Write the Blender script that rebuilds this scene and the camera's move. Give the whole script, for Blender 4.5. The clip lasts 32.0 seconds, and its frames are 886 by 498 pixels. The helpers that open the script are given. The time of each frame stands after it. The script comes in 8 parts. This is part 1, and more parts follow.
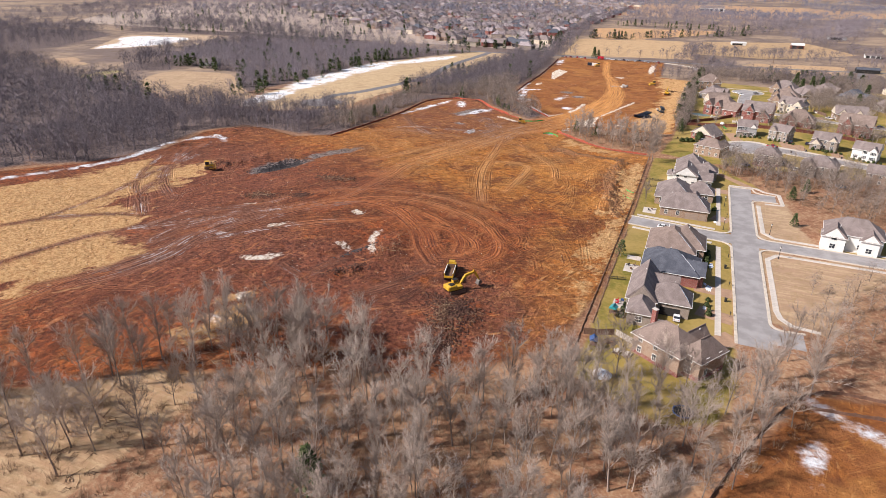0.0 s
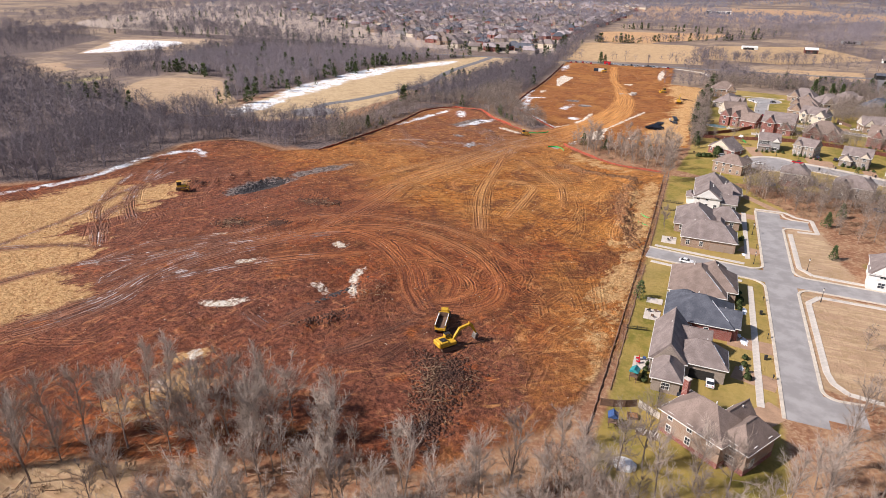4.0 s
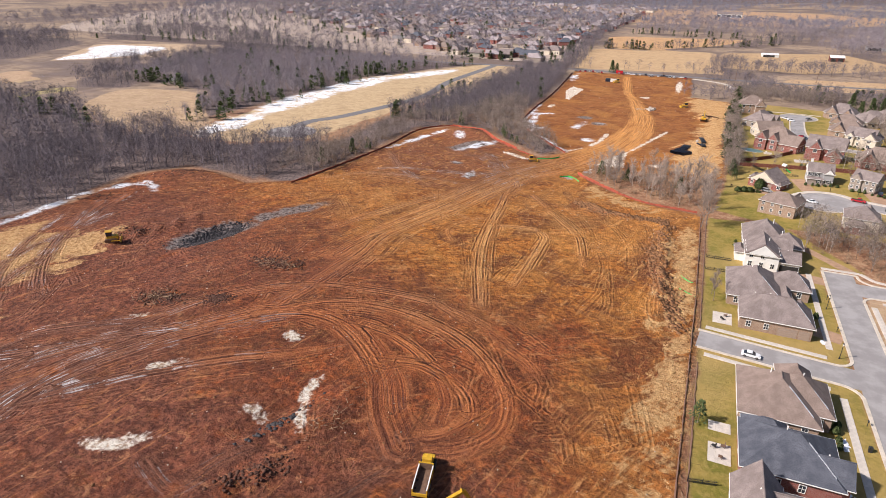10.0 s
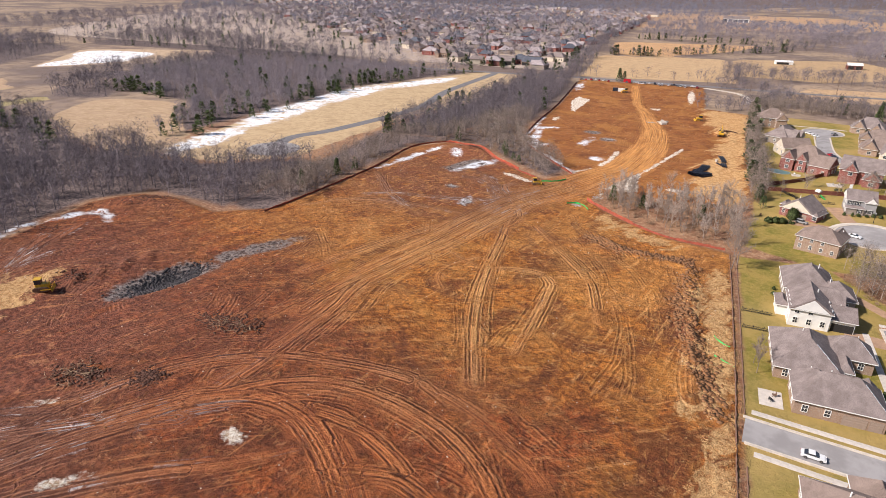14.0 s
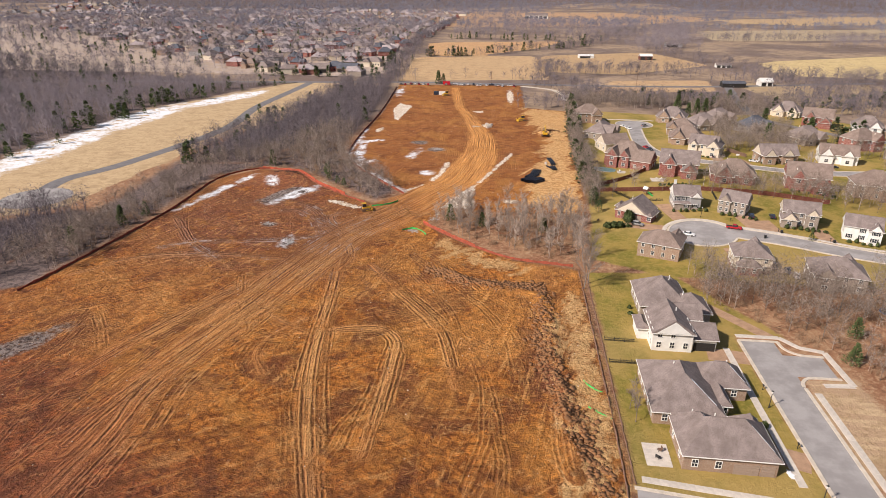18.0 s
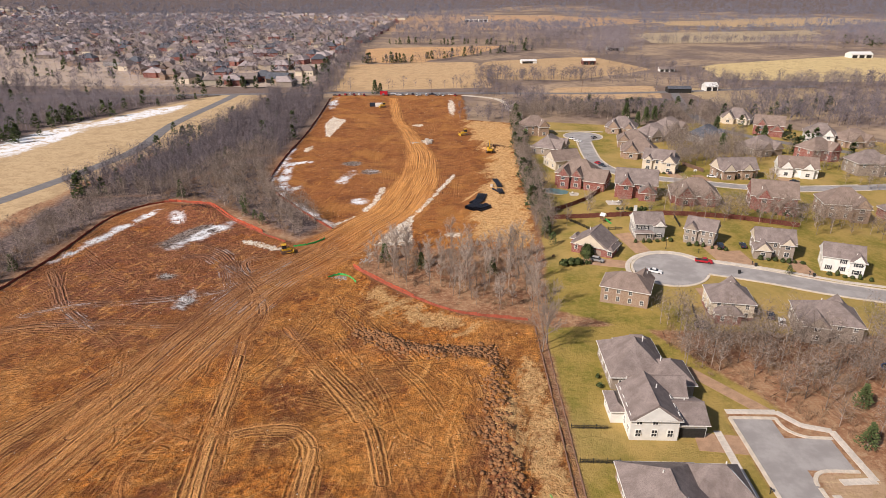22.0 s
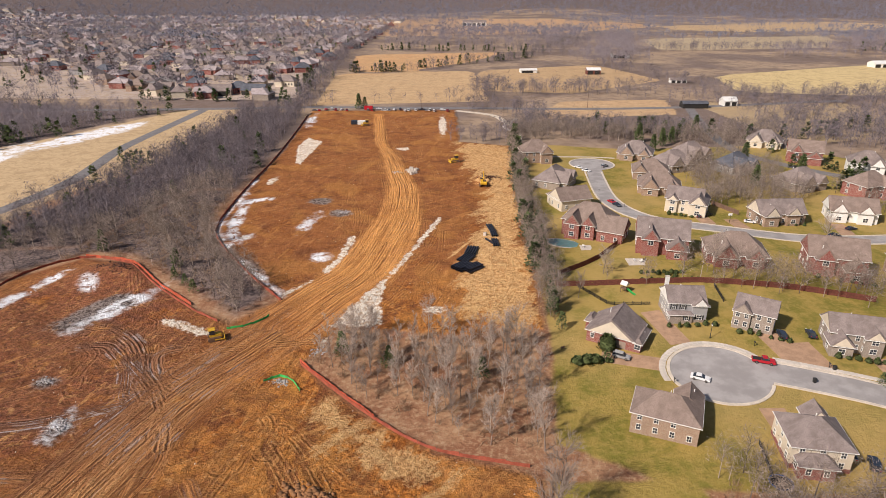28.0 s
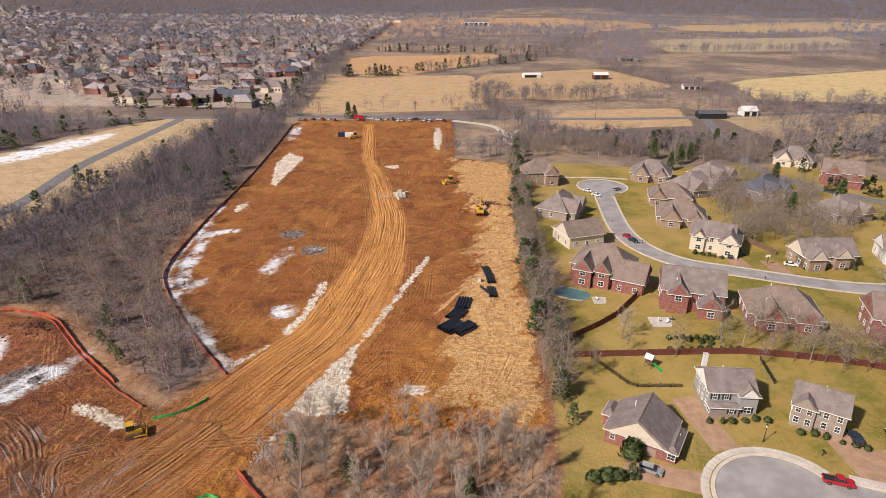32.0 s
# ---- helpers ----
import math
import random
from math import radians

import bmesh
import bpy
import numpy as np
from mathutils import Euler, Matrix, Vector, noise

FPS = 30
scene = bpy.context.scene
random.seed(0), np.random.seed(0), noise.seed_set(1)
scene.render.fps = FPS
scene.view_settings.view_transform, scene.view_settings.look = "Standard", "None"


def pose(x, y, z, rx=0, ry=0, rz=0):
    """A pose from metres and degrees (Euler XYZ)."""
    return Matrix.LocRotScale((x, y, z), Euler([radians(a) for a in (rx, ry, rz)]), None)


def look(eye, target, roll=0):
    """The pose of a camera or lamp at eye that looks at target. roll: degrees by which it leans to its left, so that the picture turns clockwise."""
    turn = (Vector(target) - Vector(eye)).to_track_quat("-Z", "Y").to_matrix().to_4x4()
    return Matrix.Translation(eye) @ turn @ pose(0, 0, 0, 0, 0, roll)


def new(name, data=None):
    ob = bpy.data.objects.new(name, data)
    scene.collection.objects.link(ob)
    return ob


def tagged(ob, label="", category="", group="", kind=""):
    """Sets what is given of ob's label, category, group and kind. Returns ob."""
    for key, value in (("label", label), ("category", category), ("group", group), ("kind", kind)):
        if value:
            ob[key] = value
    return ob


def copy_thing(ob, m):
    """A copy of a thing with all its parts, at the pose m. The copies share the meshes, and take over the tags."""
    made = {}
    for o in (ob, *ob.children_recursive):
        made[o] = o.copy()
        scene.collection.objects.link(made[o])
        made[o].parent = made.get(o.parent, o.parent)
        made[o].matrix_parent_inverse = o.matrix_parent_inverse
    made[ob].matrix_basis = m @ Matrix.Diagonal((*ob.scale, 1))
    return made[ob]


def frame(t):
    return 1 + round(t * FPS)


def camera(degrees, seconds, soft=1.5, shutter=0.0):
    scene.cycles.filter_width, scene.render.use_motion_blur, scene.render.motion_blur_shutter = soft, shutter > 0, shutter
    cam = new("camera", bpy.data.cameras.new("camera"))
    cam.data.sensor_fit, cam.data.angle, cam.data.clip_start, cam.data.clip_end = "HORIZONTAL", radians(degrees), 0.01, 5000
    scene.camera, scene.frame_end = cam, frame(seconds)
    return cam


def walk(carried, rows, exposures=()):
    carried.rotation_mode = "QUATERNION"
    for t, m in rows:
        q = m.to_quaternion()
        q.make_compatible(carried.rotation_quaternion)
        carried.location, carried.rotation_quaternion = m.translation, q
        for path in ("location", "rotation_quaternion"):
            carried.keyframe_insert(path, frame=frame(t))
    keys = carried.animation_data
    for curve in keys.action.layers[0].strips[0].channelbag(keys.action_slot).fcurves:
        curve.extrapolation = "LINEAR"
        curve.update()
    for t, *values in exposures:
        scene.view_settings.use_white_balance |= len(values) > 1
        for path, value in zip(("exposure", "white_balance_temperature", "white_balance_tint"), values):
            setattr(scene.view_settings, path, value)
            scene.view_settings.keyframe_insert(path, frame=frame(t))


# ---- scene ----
cam = camera(71.6, 32.0, soft=0.55)
METRES, EYE, TILT, LEAN, TURN = 245.1, 75.0, 0.0, 0.0, 22.0
ROWS = [
    (0.0, 0.0, 0.0, 0.0, 0.37, -24.19, -0.83),
    (0.5, 0.0011, 0.0119, -0.0003, 0.38, -24.16, -0.82),
    (1.0, 0.0023, 0.0241, -0.0005, 0.41, -24.12, -0.84),
    (1.5, 0.0036, 0.0368, -0.0005, 0.43, -24.09, -0.83),
    (2.0, 0.0048, 0.0498, -0.0009, 0.46, -24.06, -0.81),
    (2.5, 0.006, 0.0633, -0.001, 0.48, -24.04, -0.81),
    (3.0, 0.0076, 0.0773, -0.0011, 0.52, -24.04, -0.81),
    (3.5, 0.0092, 0.0915, -0.0012, 0.6, -24.03, -0.81),
    (5.5, 0.0135, 0.1522, -0.0003, 0.7, -23.97, -0.83),
    (6.0, 0.0143, 0.1688, -0.0002, 0.72, -23.96, -0.82),
    (6.5, 0.0153, 0.1856, 0.0001, 0.74, -23.96, -0.82),
    (7.0, 0.0162, 0.2025, 0.0001, 0.77, -23.95, -0.84),
    (7.5, 0.0169, 0.2193, 0.0005, 0.78, -23.96, -0.84),
    (8.0, 0.0176, 0.2361, 0.0004, 0.8, -23.96, -0.86),
    (8.5, 0.0183, 0.253, 0.0004, 0.82, -23.95, -0.85),
    (9.0, 0.019, 0.2696, 0.0003, 0.84, -23.92, -0.88),
    (9.5, 0.02, 0.286, 0.0003, 0.86, -23.91, -0.89),
    (10.0, 0.0213, 0.3024, 0.0003, 0.89, -23.89, -0.91),
    (10.5, 0.0225, 0.3188, 0.0, 0.92, -23.85, -0.91),
    (11.0, 0.0238, 0.335, 0.0, 0.96, -23.82, -0.93),
    (11.5, 0.0255, 0.351, 0.0, 0.99, -23.78, -0.93),
    (12.0, 0.0271, 0.3668, -0.0001, 1.02, -23.75, -0.95),
    (12.5, 0.0287, 0.3827, -0.0, 1.07, -23.7, -0.97),
    (13.0, 0.0303, 0.3984, 0.0002, 1.11, -23.67, -0.99),
    (13.5, 0.0317, 0.414, 0.0004, 1.15, -23.64, -0.99),
    (15.5, 0.0393, 0.4759, 0.001, -1.84, -23.5, -0.82),
    (16.0, 0.0424, 0.4921, 0.0011, -5.76, -23.45, -0.6),
    (16.5, 0.0455, 0.5078, 0.0014, -9.06, -23.4, -0.4),
    (17.0, 0.0497, 0.5237, 0.0016, -11.31, -23.37, -0.26),
    (17.5, 0.0544, 0.5395, 0.0016, -13.22, -23.34, -0.15),
    (18.0, 0.06, 0.5554, 0.0017, -15.19, -23.31, -0.05),
    (18.5, 0.0662, 0.5712, 0.0017, -17.13, -23.27, 0.06),
    (19.0, 0.0727, 0.5872, 0.002, -18.39, -23.27, 0.07),
    (19.5, 0.0791, 0.6017, 0.0024, -18.9, -23.24, 0.11),
    (20.0, 0.0863, 0.6173, 0.0026, -19.2, -23.23, 0.09),
    (20.5, 0.0935, 0.6326, 0.0028, -19.51, -23.19, 0.11),
    (21.0, 0.1011, 0.6481, 0.0032, -19.87, -23.15, 0.11),
    (21.5, 0.1088, 0.6638, 0.0036, -20.16, -23.12, 0.14),
    (22.0, 0.1165, 0.6798, 0.0041, -20.34, -23.09, 0.12),
    (22.5, 0.1249, 0.6954, 0.0045, -20.36, -23.08, 0.12),
    (23.0, 0.133, 0.7111, 0.0048, -20.38, -23.07, 0.12),
    (23.5, 0.1409, 0.7265, 0.0052, -20.39, -23.05, 0.11),
    (24.0, 0.1485, 0.7419, 0.0054, -20.41, -23.03, 0.07),
    (24.5, 0.1565, 0.7574, 0.0057, -20.42, -23.01, 0.07),
    (25.0, 0.1642, 0.7732, 0.0061, -20.41, -22.99, 0.04),
    (25.5, 0.1719, 0.7892, 0.0065, -20.41, -22.98, 0.01),
    (27.5, 0.2032, 0.8514, 0.0092, -20.41, -22.94, 0.02),
    (28.0, 0.2112, 0.8676, 0.0097, -20.39, -22.94, -0.02),
    (28.5, 0.2194, 0.8839, 0.0104, -20.33, -22.94, -0.05),
    (29.0, 0.2277, 0.9006, 0.0111, -20.34, -22.95, -0.05),
    (29.5, 0.2362, 0.9172, 0.0116, -20.3, -22.97, -0.08),
    (30.0, 0.2449, 0.9337, 0.0122, -20.27, -23.01, -0.09),
    (30.5, 0.2536, 0.9501, 0.0127, -20.21, -23.04, -0.1),
    (32.0, 0.2797, 0.9995, 0.0142, -20.1, -23.1, -0.12),
]
walk(cam, [(t, pose(0, 0, EYE, TILT, LEAN, TURN) @ pose(METRES * x, METRES * y, METRES * z, 90 + pitch, roll, yaw)) for t, x, y, z, yaw, pitch, roll in ROWS],
     [(0.0, 0.33, 6350, 15), (14.0, 0.29, 6400, 15), (18.0, 0.15, 6800, 15), (26.0, 0.06, 6800, 15), (32.0, 0.05, 6800, 15)])

# ---- light ----
world = bpy.data.worlds.new("sky")
scene.world = world
world.use_nodes = True
wnt = world.node_tree
sky = wnt.nodes.new("ShaderNodeTexSky")
sky.sky_type, sky.sun_disc = "NISHITA", False
SUN_EL, SUN_FROM = radians(40), Vector((-0.80, -0.60, 0)).normalized()
sky.sun_elevation = SUN_EL
sky.sun_rotation = math.atan2(SUN_FROM.x, SUN_FROM.y)
sky.altitude, sky.air_density, sky.dust_density = 200, 1.0, 1.5
wnt.links.new(sky.outputs[0], wnt.nodes["Background"].inputs[0])
wnt.nodes["Background"].inputs[1].default_value = 0.074
sun_data = bpy.data.lights.new("sun", "SUN")
sun_data.energy, sun_data.angle, sun_data.color = 4.85, radians(3.0), (1.0, 0.94, 0.86)
sun = new("sun", sun_data)
sun_dir = SUN_FROM * math.cos(SUN_EL) + Vector((0, 0, math.sin(SUN_EL)))
sun.matrix_world = look(sun_dir * 500, (0, 0, 0))


# ---- materials ----
class Graph:
    """A short way to write shader nodes."""

    def __init__(self, name):
        self.mat = bpy.data.materials.new(name)
        self.mat.use_nodes = True
        self.nt = self.mat.node_tree
        self.bsdf = self.nt.nodes["Principled BSDF"]
        self.coords = None

    def put(self, socket, value):
        if isinstance(value, bpy.types.NodeSocket):
            self.nt.links.new(value, socket)
        elif isinstance(value, (tuple, list)) and len(value) == 3 and socket.type == "RGBA":
            socket.default_value = (*value, 1)
        else:
            socket.default_value = value

    def place(self):
        if self.coords is None:
            self.coords = self.nt.nodes.new("ShaderNodeTexCoord").outputs["Object"]
        return self.coords

    def noise(self, scale, detail=4.0, rough=0.55, at=None, warp=0.0):
        n = self.nt.nodes.new("ShaderNodeTexNoise")
        self.put(n.inputs["Vector"], at if at is not None else self.place())
        n.inputs["Scale"].default_value, n.inputs["Detail"].default_value = scale, detail
        n.inputs["Roughness"].default_value, n.inputs["Distortion"].default_value = rough, warp
        return n.outputs["Fac"]

    def stretch(self, scale, turn=0.0):
        n = self.nt.nodes.new("ShaderNodeMapping")
        self.put(n.inputs["Vector"], self.place())
        n.inputs["Scale"].default_value = scale
        n.inputs["Rotation"].default_value = (0, 0, radians(turn))
        return n.outputs[0]

    def grain(self, turn, along, across):
        """Coordinates that run slowly along one heading (degrees) and fast across it."""
        r = self.nt.nodes.new("ShaderNodeMapping")
        self.put(r.inputs["Vector"], self.place())
        r.inputs["Rotation"].default_value = (0, 0, radians(-turn))
        n = self.nt.nodes.new("ShaderNodeMapping")
        self.put(n.inputs["Vector"], r.outputs[0])
        n.inputs["Scale"].default_value = (along, across, 1)
        return n.outputs[0]

    def m(self, op, a, b=0.0, clamp=False):
        n = self.nt.nodes.new("ShaderNodeMath")
        n.operation, n.use_clamp = op, clamp
        self.put(n.inputs[0], a), self.put(n.inputs[1], b)
        return n.outputs[0]

    def step(self, value, lo, hi, a=0.0, b=1.0):
        n = self.nt.nodes.new("ShaderNodeMapRange")
        n.interpolation_type = "SMOOTHSTEP"
        for k, v in enumerate((value, lo, hi, a, b)):
            self.put(n.inputs[k], v)
        return n.outputs[0]

    def mix(self, f, a, b, how="MIX"):
        n = self.nt.nodes.new("ShaderNodeMix")
        n.data_type, n.blend_type = "RGBA", how
        self.put(n.inputs[0], f), self.put(n.inputs[6], a), self.put(n.inputs[7], b)
        return n.outputs[2]

    def attr(self, name, out="Fac"):
        n = self.nt.nodes.new("ShaderNodeAttribute")
        n.attribute_name = name
        return n.outputs[out]

    def chance(self):
        return self.nt.nodes.new("ShaderNodeObjectInfo").outputs["Random"]

    def island(self):
        return self.nt.nodes.new("ShaderNodeNewGeometry").outputs["Random Per Island"]

    def done(self, colour, rough=0.8, bump=None, strength=0.4, dist=0.1, metal=0.0, spec=0.35):
        self.put(self.bsdf.inputs["Base Color"], colour)
        self.put(self.bsdf.inputs["Roughness"], rough)
        self.put(self.bsdf.inputs["Metallic"], metal)
        self.put(self.bsdf.inputs["Specular IOR Level"], spec)
        if bump is not None:
            b = self.nt.nodes.new("ShaderNodeBump")
            b.inputs["Strength"].default_value, b.inputs["Distance"].default_value = strength, dist
            self.put(b.inputs["Height"], bump)
            self.nt.links.new(b.outputs[0], self.bsdf.inputs["Normal"])
        return self.mat


def plain(name, colour, rough=0.7, metal=0.0, scale=2.0, vary=0.35, bump=0.2, spread=0.0, spec=0.35):
    """A surface with two scales of variation; spread: how far single pieces differ."""
    g = Graph(name)
    a = g.noise(scale, 5)
    b = g.noise(scale * 9, 3)
    dark = tuple(c * (1 - vary) for c in colour)
    light = tuple(min(1, c * (1 + vary * 0.6)) for c in colour)
    col = g.mix(g.step(g.m("ADD", g.m("MULTIPLY", a, 0.6), g.m("MULTIPLY", b, 0.4)), 0.32, 0.68), dark, light)
    if spread:
        col = g.mix(g.m("MULTIPLY", g.chance(), spread), col, tuple(c * 0.45 for c in colour))
    return g.done(col, rough, b, bump, 0.05, metal, spec)


def ground_material():
    g = Graph("ground_soil_and_grass")
    big, mid = g.noise(0.018, 4), g.noise(0.13, 5, 0.6)
    fine, grit = g.noise(0.9, 6, 0.68), g.noise(3.6, 4, 0.7)
    swirl = g.noise(0.35, 6, 0.66, warp=1.6)
    pick = g.noise(0.03, 3, 0.5, warp=0.5)
    scrape_a = g.noise(0.5, 5, 0.68, at=g.stretch((0.35, 1.3, 1), 70), warp=1.6)
    scrape_b = g.noise(0.6, 5, 0.68, at=g.stretch((1.2, 0.4, 1), 40), warp=1.4)
    scrape_c = g.noise(0.8, 4, 0.7, at=g.stretch((0.5, 1.0, 1), 10), warp=2.6)
    first, last = g.step(pick, 0.42, 0.5), g.step(pick, 0.52, 0.6)
    scrape = g.m("ADD", g.m("MULTIPLY", scrape_a, g.m("SUBTRACT", 1.0, first)), g.m("MULTIPLY", scrape_b, first))
    scrape = g.m("ADD", g.m("MULTIPLY", scrape, g.m("SUBTRACT", 1.0, last)), g.m("MULTIPLY", scrape_c, last))
    keen = g.m("SUBTRACT", 1.0, g.m("MULTIPLY", g.attr("smooth"), 0.7))
    calm = g.m("MULTIPLY", keen, g.step(g.noise(0.05, 4, 0.6, warp=0.4), 0.40, 0.62))
    edge = g.m("ADD", g.m("MULTIPLY", g.m("SUBTRACT", mid, 0.5), 14.0), g.m("MULTIPLY", g.m("SUBTRACT", fine, 0.5), 5.0))

    def zone(name, soft=1.0, amp=1.0):
        v = g.m("ADD", g.attr(name), g.m("MULTIPLY", edge, amp))
        return g.step(v, -soft, soft)

    # woodland floor: leaf litter with thin grass
    col = g.mix(g.step(mid, 0.35, 0.65), (0.25, 0.112, 0.06), (0.36, 0.205, 0.115))
    col = g.mix(g.m("MULTIPLY", g.step(fine, 0.46, 0.66), 0.7), col, (0.46, 0.31, 0.19))
    col = g.mix(g.m("MULTIPLY", g.step(fine, 0.46, 0.32), 0.6), col, (0.13, 0.07, 0.045))
    # far country: woods floor and winter fields
    far = g.mix(g.step(g.noise(0.012, 4, 0.6), 0.4, 0.62), (0.19, 0.14, 0.12), (0.38, 0.275, 0.19))
    far = g.mix(g.m("MULTIPLY", g.step(mid, 0.42, 0.64), 0.5), far, (0.15, 0.10, 0.07))
    col = g.mix(g.attr("far"), col, far)
    floor = g.mix(g.step(fine, 0.38, 0.62), (0.075, 0.056, 0.054), (0.21, 0.155, 0.14))
    col = g.mix(zone("wood", 3.0, 0.5), col, floor)
    field = g.attr("field", "Color")
    stripes = g.noise(0.5, 3, at=g.stretch((0.25, 2.2, 1), 8))
    fcol = g.mix(g.m("MULTIPLY", g.step(stripes, 0.42, 0.66), 0.4), field, (0.66, 0.50, 0.30))
    fcol = g.mix(g.m("MULTIPLY", g.step(mid, 0.46, 0.68), 0.42), fcol, (0.30, 0.20, 0.11))
    fcol = g.mix(g.m("MULTIPLY", g.step(g.noise(0.45, 6, 0.7, warp=1.0), 0.48, 0.6), 0.5), fcol, (0.33, 0.22, 0.11))
    col = g.mix(zone("field_edge", 1.0, 0.5), col, fcol)
    # lawns, part green and part dormant
    lawn = g.mix(g.step(mid, 0.36, 0.62), (0.17, 0.15, 0.024), (0.32, 0.225, 0.058))
    lawn = g.mix(g.m("MULTIPLY", g.step(fine, 0.44, 0.66), 0.5), lawn, (0.37, 0.265, 0.085))
    lawn = g.mix(g.m("MULTIPLY", g.step(fine, 0.44, 0.3), 0.45), lawn, (0.14, 0.13, 0.04))
    lawn = g.mix(g.m("MULTIPLY", g.step(big, 0.42, 0.6), 0.5), lawn, (0.44, 0.295, 0.115))
    col = g.mix(zone("lawn", 0.8, 0.25), col, lawn)
    # bare soil
    red = g.mix(g.step(swirl, 0.39, 0.60), (0.16, 0.042, 0.020), (0.53, 0.150, 0.046))
    orange = g.mix(g.step(swirl, 0.39, 0.60), (0.25, 0.085, 0.018), (0.64, 0.265, 0.062))
    soil = g.mix(g.step(g.m("ADD", g.attr("tone"), g.m("MULTIPLY", g.m("SUBTRACT", mid, 0.5), 1.6)), 0.15, 0.9), red, orange)
    soil = g.mix(g.m("MULTIPLY", g.step(g.noise(0.045, 4, 0.6, warp=0.6), 0.50, 0.58), g.m("ADD", 0.15, g.m("MULTIPLY", g.attr("tone"), 0.45))), soil, (0.62, 0.30, 0.085))
    soil = g.mix(g.m("MULTIPLY", g.step(g.noise(0.05, 5, 0.62, warp=0.9), 0.50, 0.58), 0.75), soil, (0.15, 0.05, 0.028))
    soil = g.mix(g.m("MULTIPLY", g.step(g.noise(0.026, 5, 0.6, warp=1.2), 0.47, 0.40), g.m("ADD", 0.12, g.m("MULTIPLY", g.attr("tone"), 0.4))), soil, (0.66, 0.33, 0.12))
    soil = g.mix(g.m("MULTIPLY", g.step(scrape, 0.5, 0.64), g.m("ADD", 0.12, g.m("MULTIPLY", calm, 0.5))), soil, (0.62, 0.34, 0.14))
    soil = g.mix(g.m("MULTIPLY", g.step(scrape, 0.46, 0.36), g.m("ADD", 0.12, g.m("MULTIPLY", calm, 0.4))), soil, (0.12, 0.036, 0.016))
    soil = g.mix(g.m("MULTIPLY", g.step(fine, 0.42, 0.3), g.m("MULTIPLY", keen, 0.45)), soil, (0.09, 0.032, 0.018))
    soil = g.mix(g.m("MULTIPLY", g.step(grit, 0.62, 0.76), g.m("MULTIPLY", keen, 0.3)), soil, (0.70, 0.46, 0.27))
    brown = g.mix(g.step(mid, 0.36, 0.62), (0.215, 0.082, 0.036), (0.38, 0.16, 0.064))
    soil = g.mix(g.m("MULTIPLY", g.attr("smooth"), g.step(mid, 0.36, 0.55, 0.55, 0.95)), soil, brown)
    speck = g.noise(2.1, 8, 0.78, warp=0.5)
    soil = g.mix(g.m("MULTIPLY", g.step(speck, 0.44, 0.36), g.m("MULTIPLY", keen, 0.5)), soil, (0.075, 0.026, 0.014))
    soil = g.mix(g.m("MULTIPLY", g.step(speck, 0.56, 0.68), g.m("MULTIPLY", keen, 0.45)), soil, (0.72, 0.37, 0.16))
    soil = g.mix(g.m("MULTIPLY", g.step(g.noise(0.035, 3, 0.55, warp=0.7), 0.52, 0.62), 0.5), soil, g.mix(g.attr("tone"), (0.30, 0.085, 0.045), (0.55, 0.27, 0.09)))
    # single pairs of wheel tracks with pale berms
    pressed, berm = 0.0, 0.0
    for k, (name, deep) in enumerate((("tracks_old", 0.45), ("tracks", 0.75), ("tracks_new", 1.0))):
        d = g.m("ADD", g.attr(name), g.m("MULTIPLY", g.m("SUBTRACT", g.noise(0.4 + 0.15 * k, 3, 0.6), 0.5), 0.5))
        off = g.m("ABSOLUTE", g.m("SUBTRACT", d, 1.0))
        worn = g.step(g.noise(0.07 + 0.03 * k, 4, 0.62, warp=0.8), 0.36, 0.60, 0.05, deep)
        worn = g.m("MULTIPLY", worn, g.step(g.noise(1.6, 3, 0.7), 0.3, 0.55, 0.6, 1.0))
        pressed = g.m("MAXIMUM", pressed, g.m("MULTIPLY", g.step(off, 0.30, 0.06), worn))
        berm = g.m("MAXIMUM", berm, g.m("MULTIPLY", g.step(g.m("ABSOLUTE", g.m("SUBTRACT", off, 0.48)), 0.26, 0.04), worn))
    soil = g.mix(g.m("MULTIPLY", g.m("SUBTRACT", 1.0, g.attr("tone")), g.step(g.noise(0.09, 6, 0.68, warp=1.0), 0.40, 0.60, 0.0, 0.6)), soil, (0.15, 0.05, 0.024))
    crumb = g.noise(0.6, 7, 0.7, warp=0.8)
    soil = g.mix(1.0, soil, g.mix(g.m("ADD", g.m("MULTIPLY", g.step(crumb, 0.38, 0.62), g.m("SUBTRACT", g.m("ADD", 0.3, g.m("MULTIPLY", keen, 0.7)), g.m("MULTIPLY", g.attr("tone"), 0.3))), g.m("ADD", g.m("MULTIPLY", g.attr("smooth"), 0.15), g.m("MULTIPLY", g.attr("tone"), 0.24))), (0.48, 0.47, 0.43), (1.10, 1.06, 0.90)), "MULTIPLY")
    # wet dark earth
    wet = g.m("MULTIPLY", g.attr("wet"), g.step(mid, 0.26, 0.46))
    soil = g.mix(g.m("MULTIPLY", wet, 0.75), soil, g.mix(g.step(fine, 0.4, 0.62), (0.085, 0.033, 0.026), (0.29, 0.115, 0.075)))
    # wheel ruts, drawn along the haul ways
    lane, lane_w = g.attr("lane", "Vector"), g.attr("lane_w")
    ruts = g.noise(1.7, 6, 0.70, at=lane, warp=0.3)
    wide = g.noise(0.5, 3, 0.6, at=lane, warp=0.2)
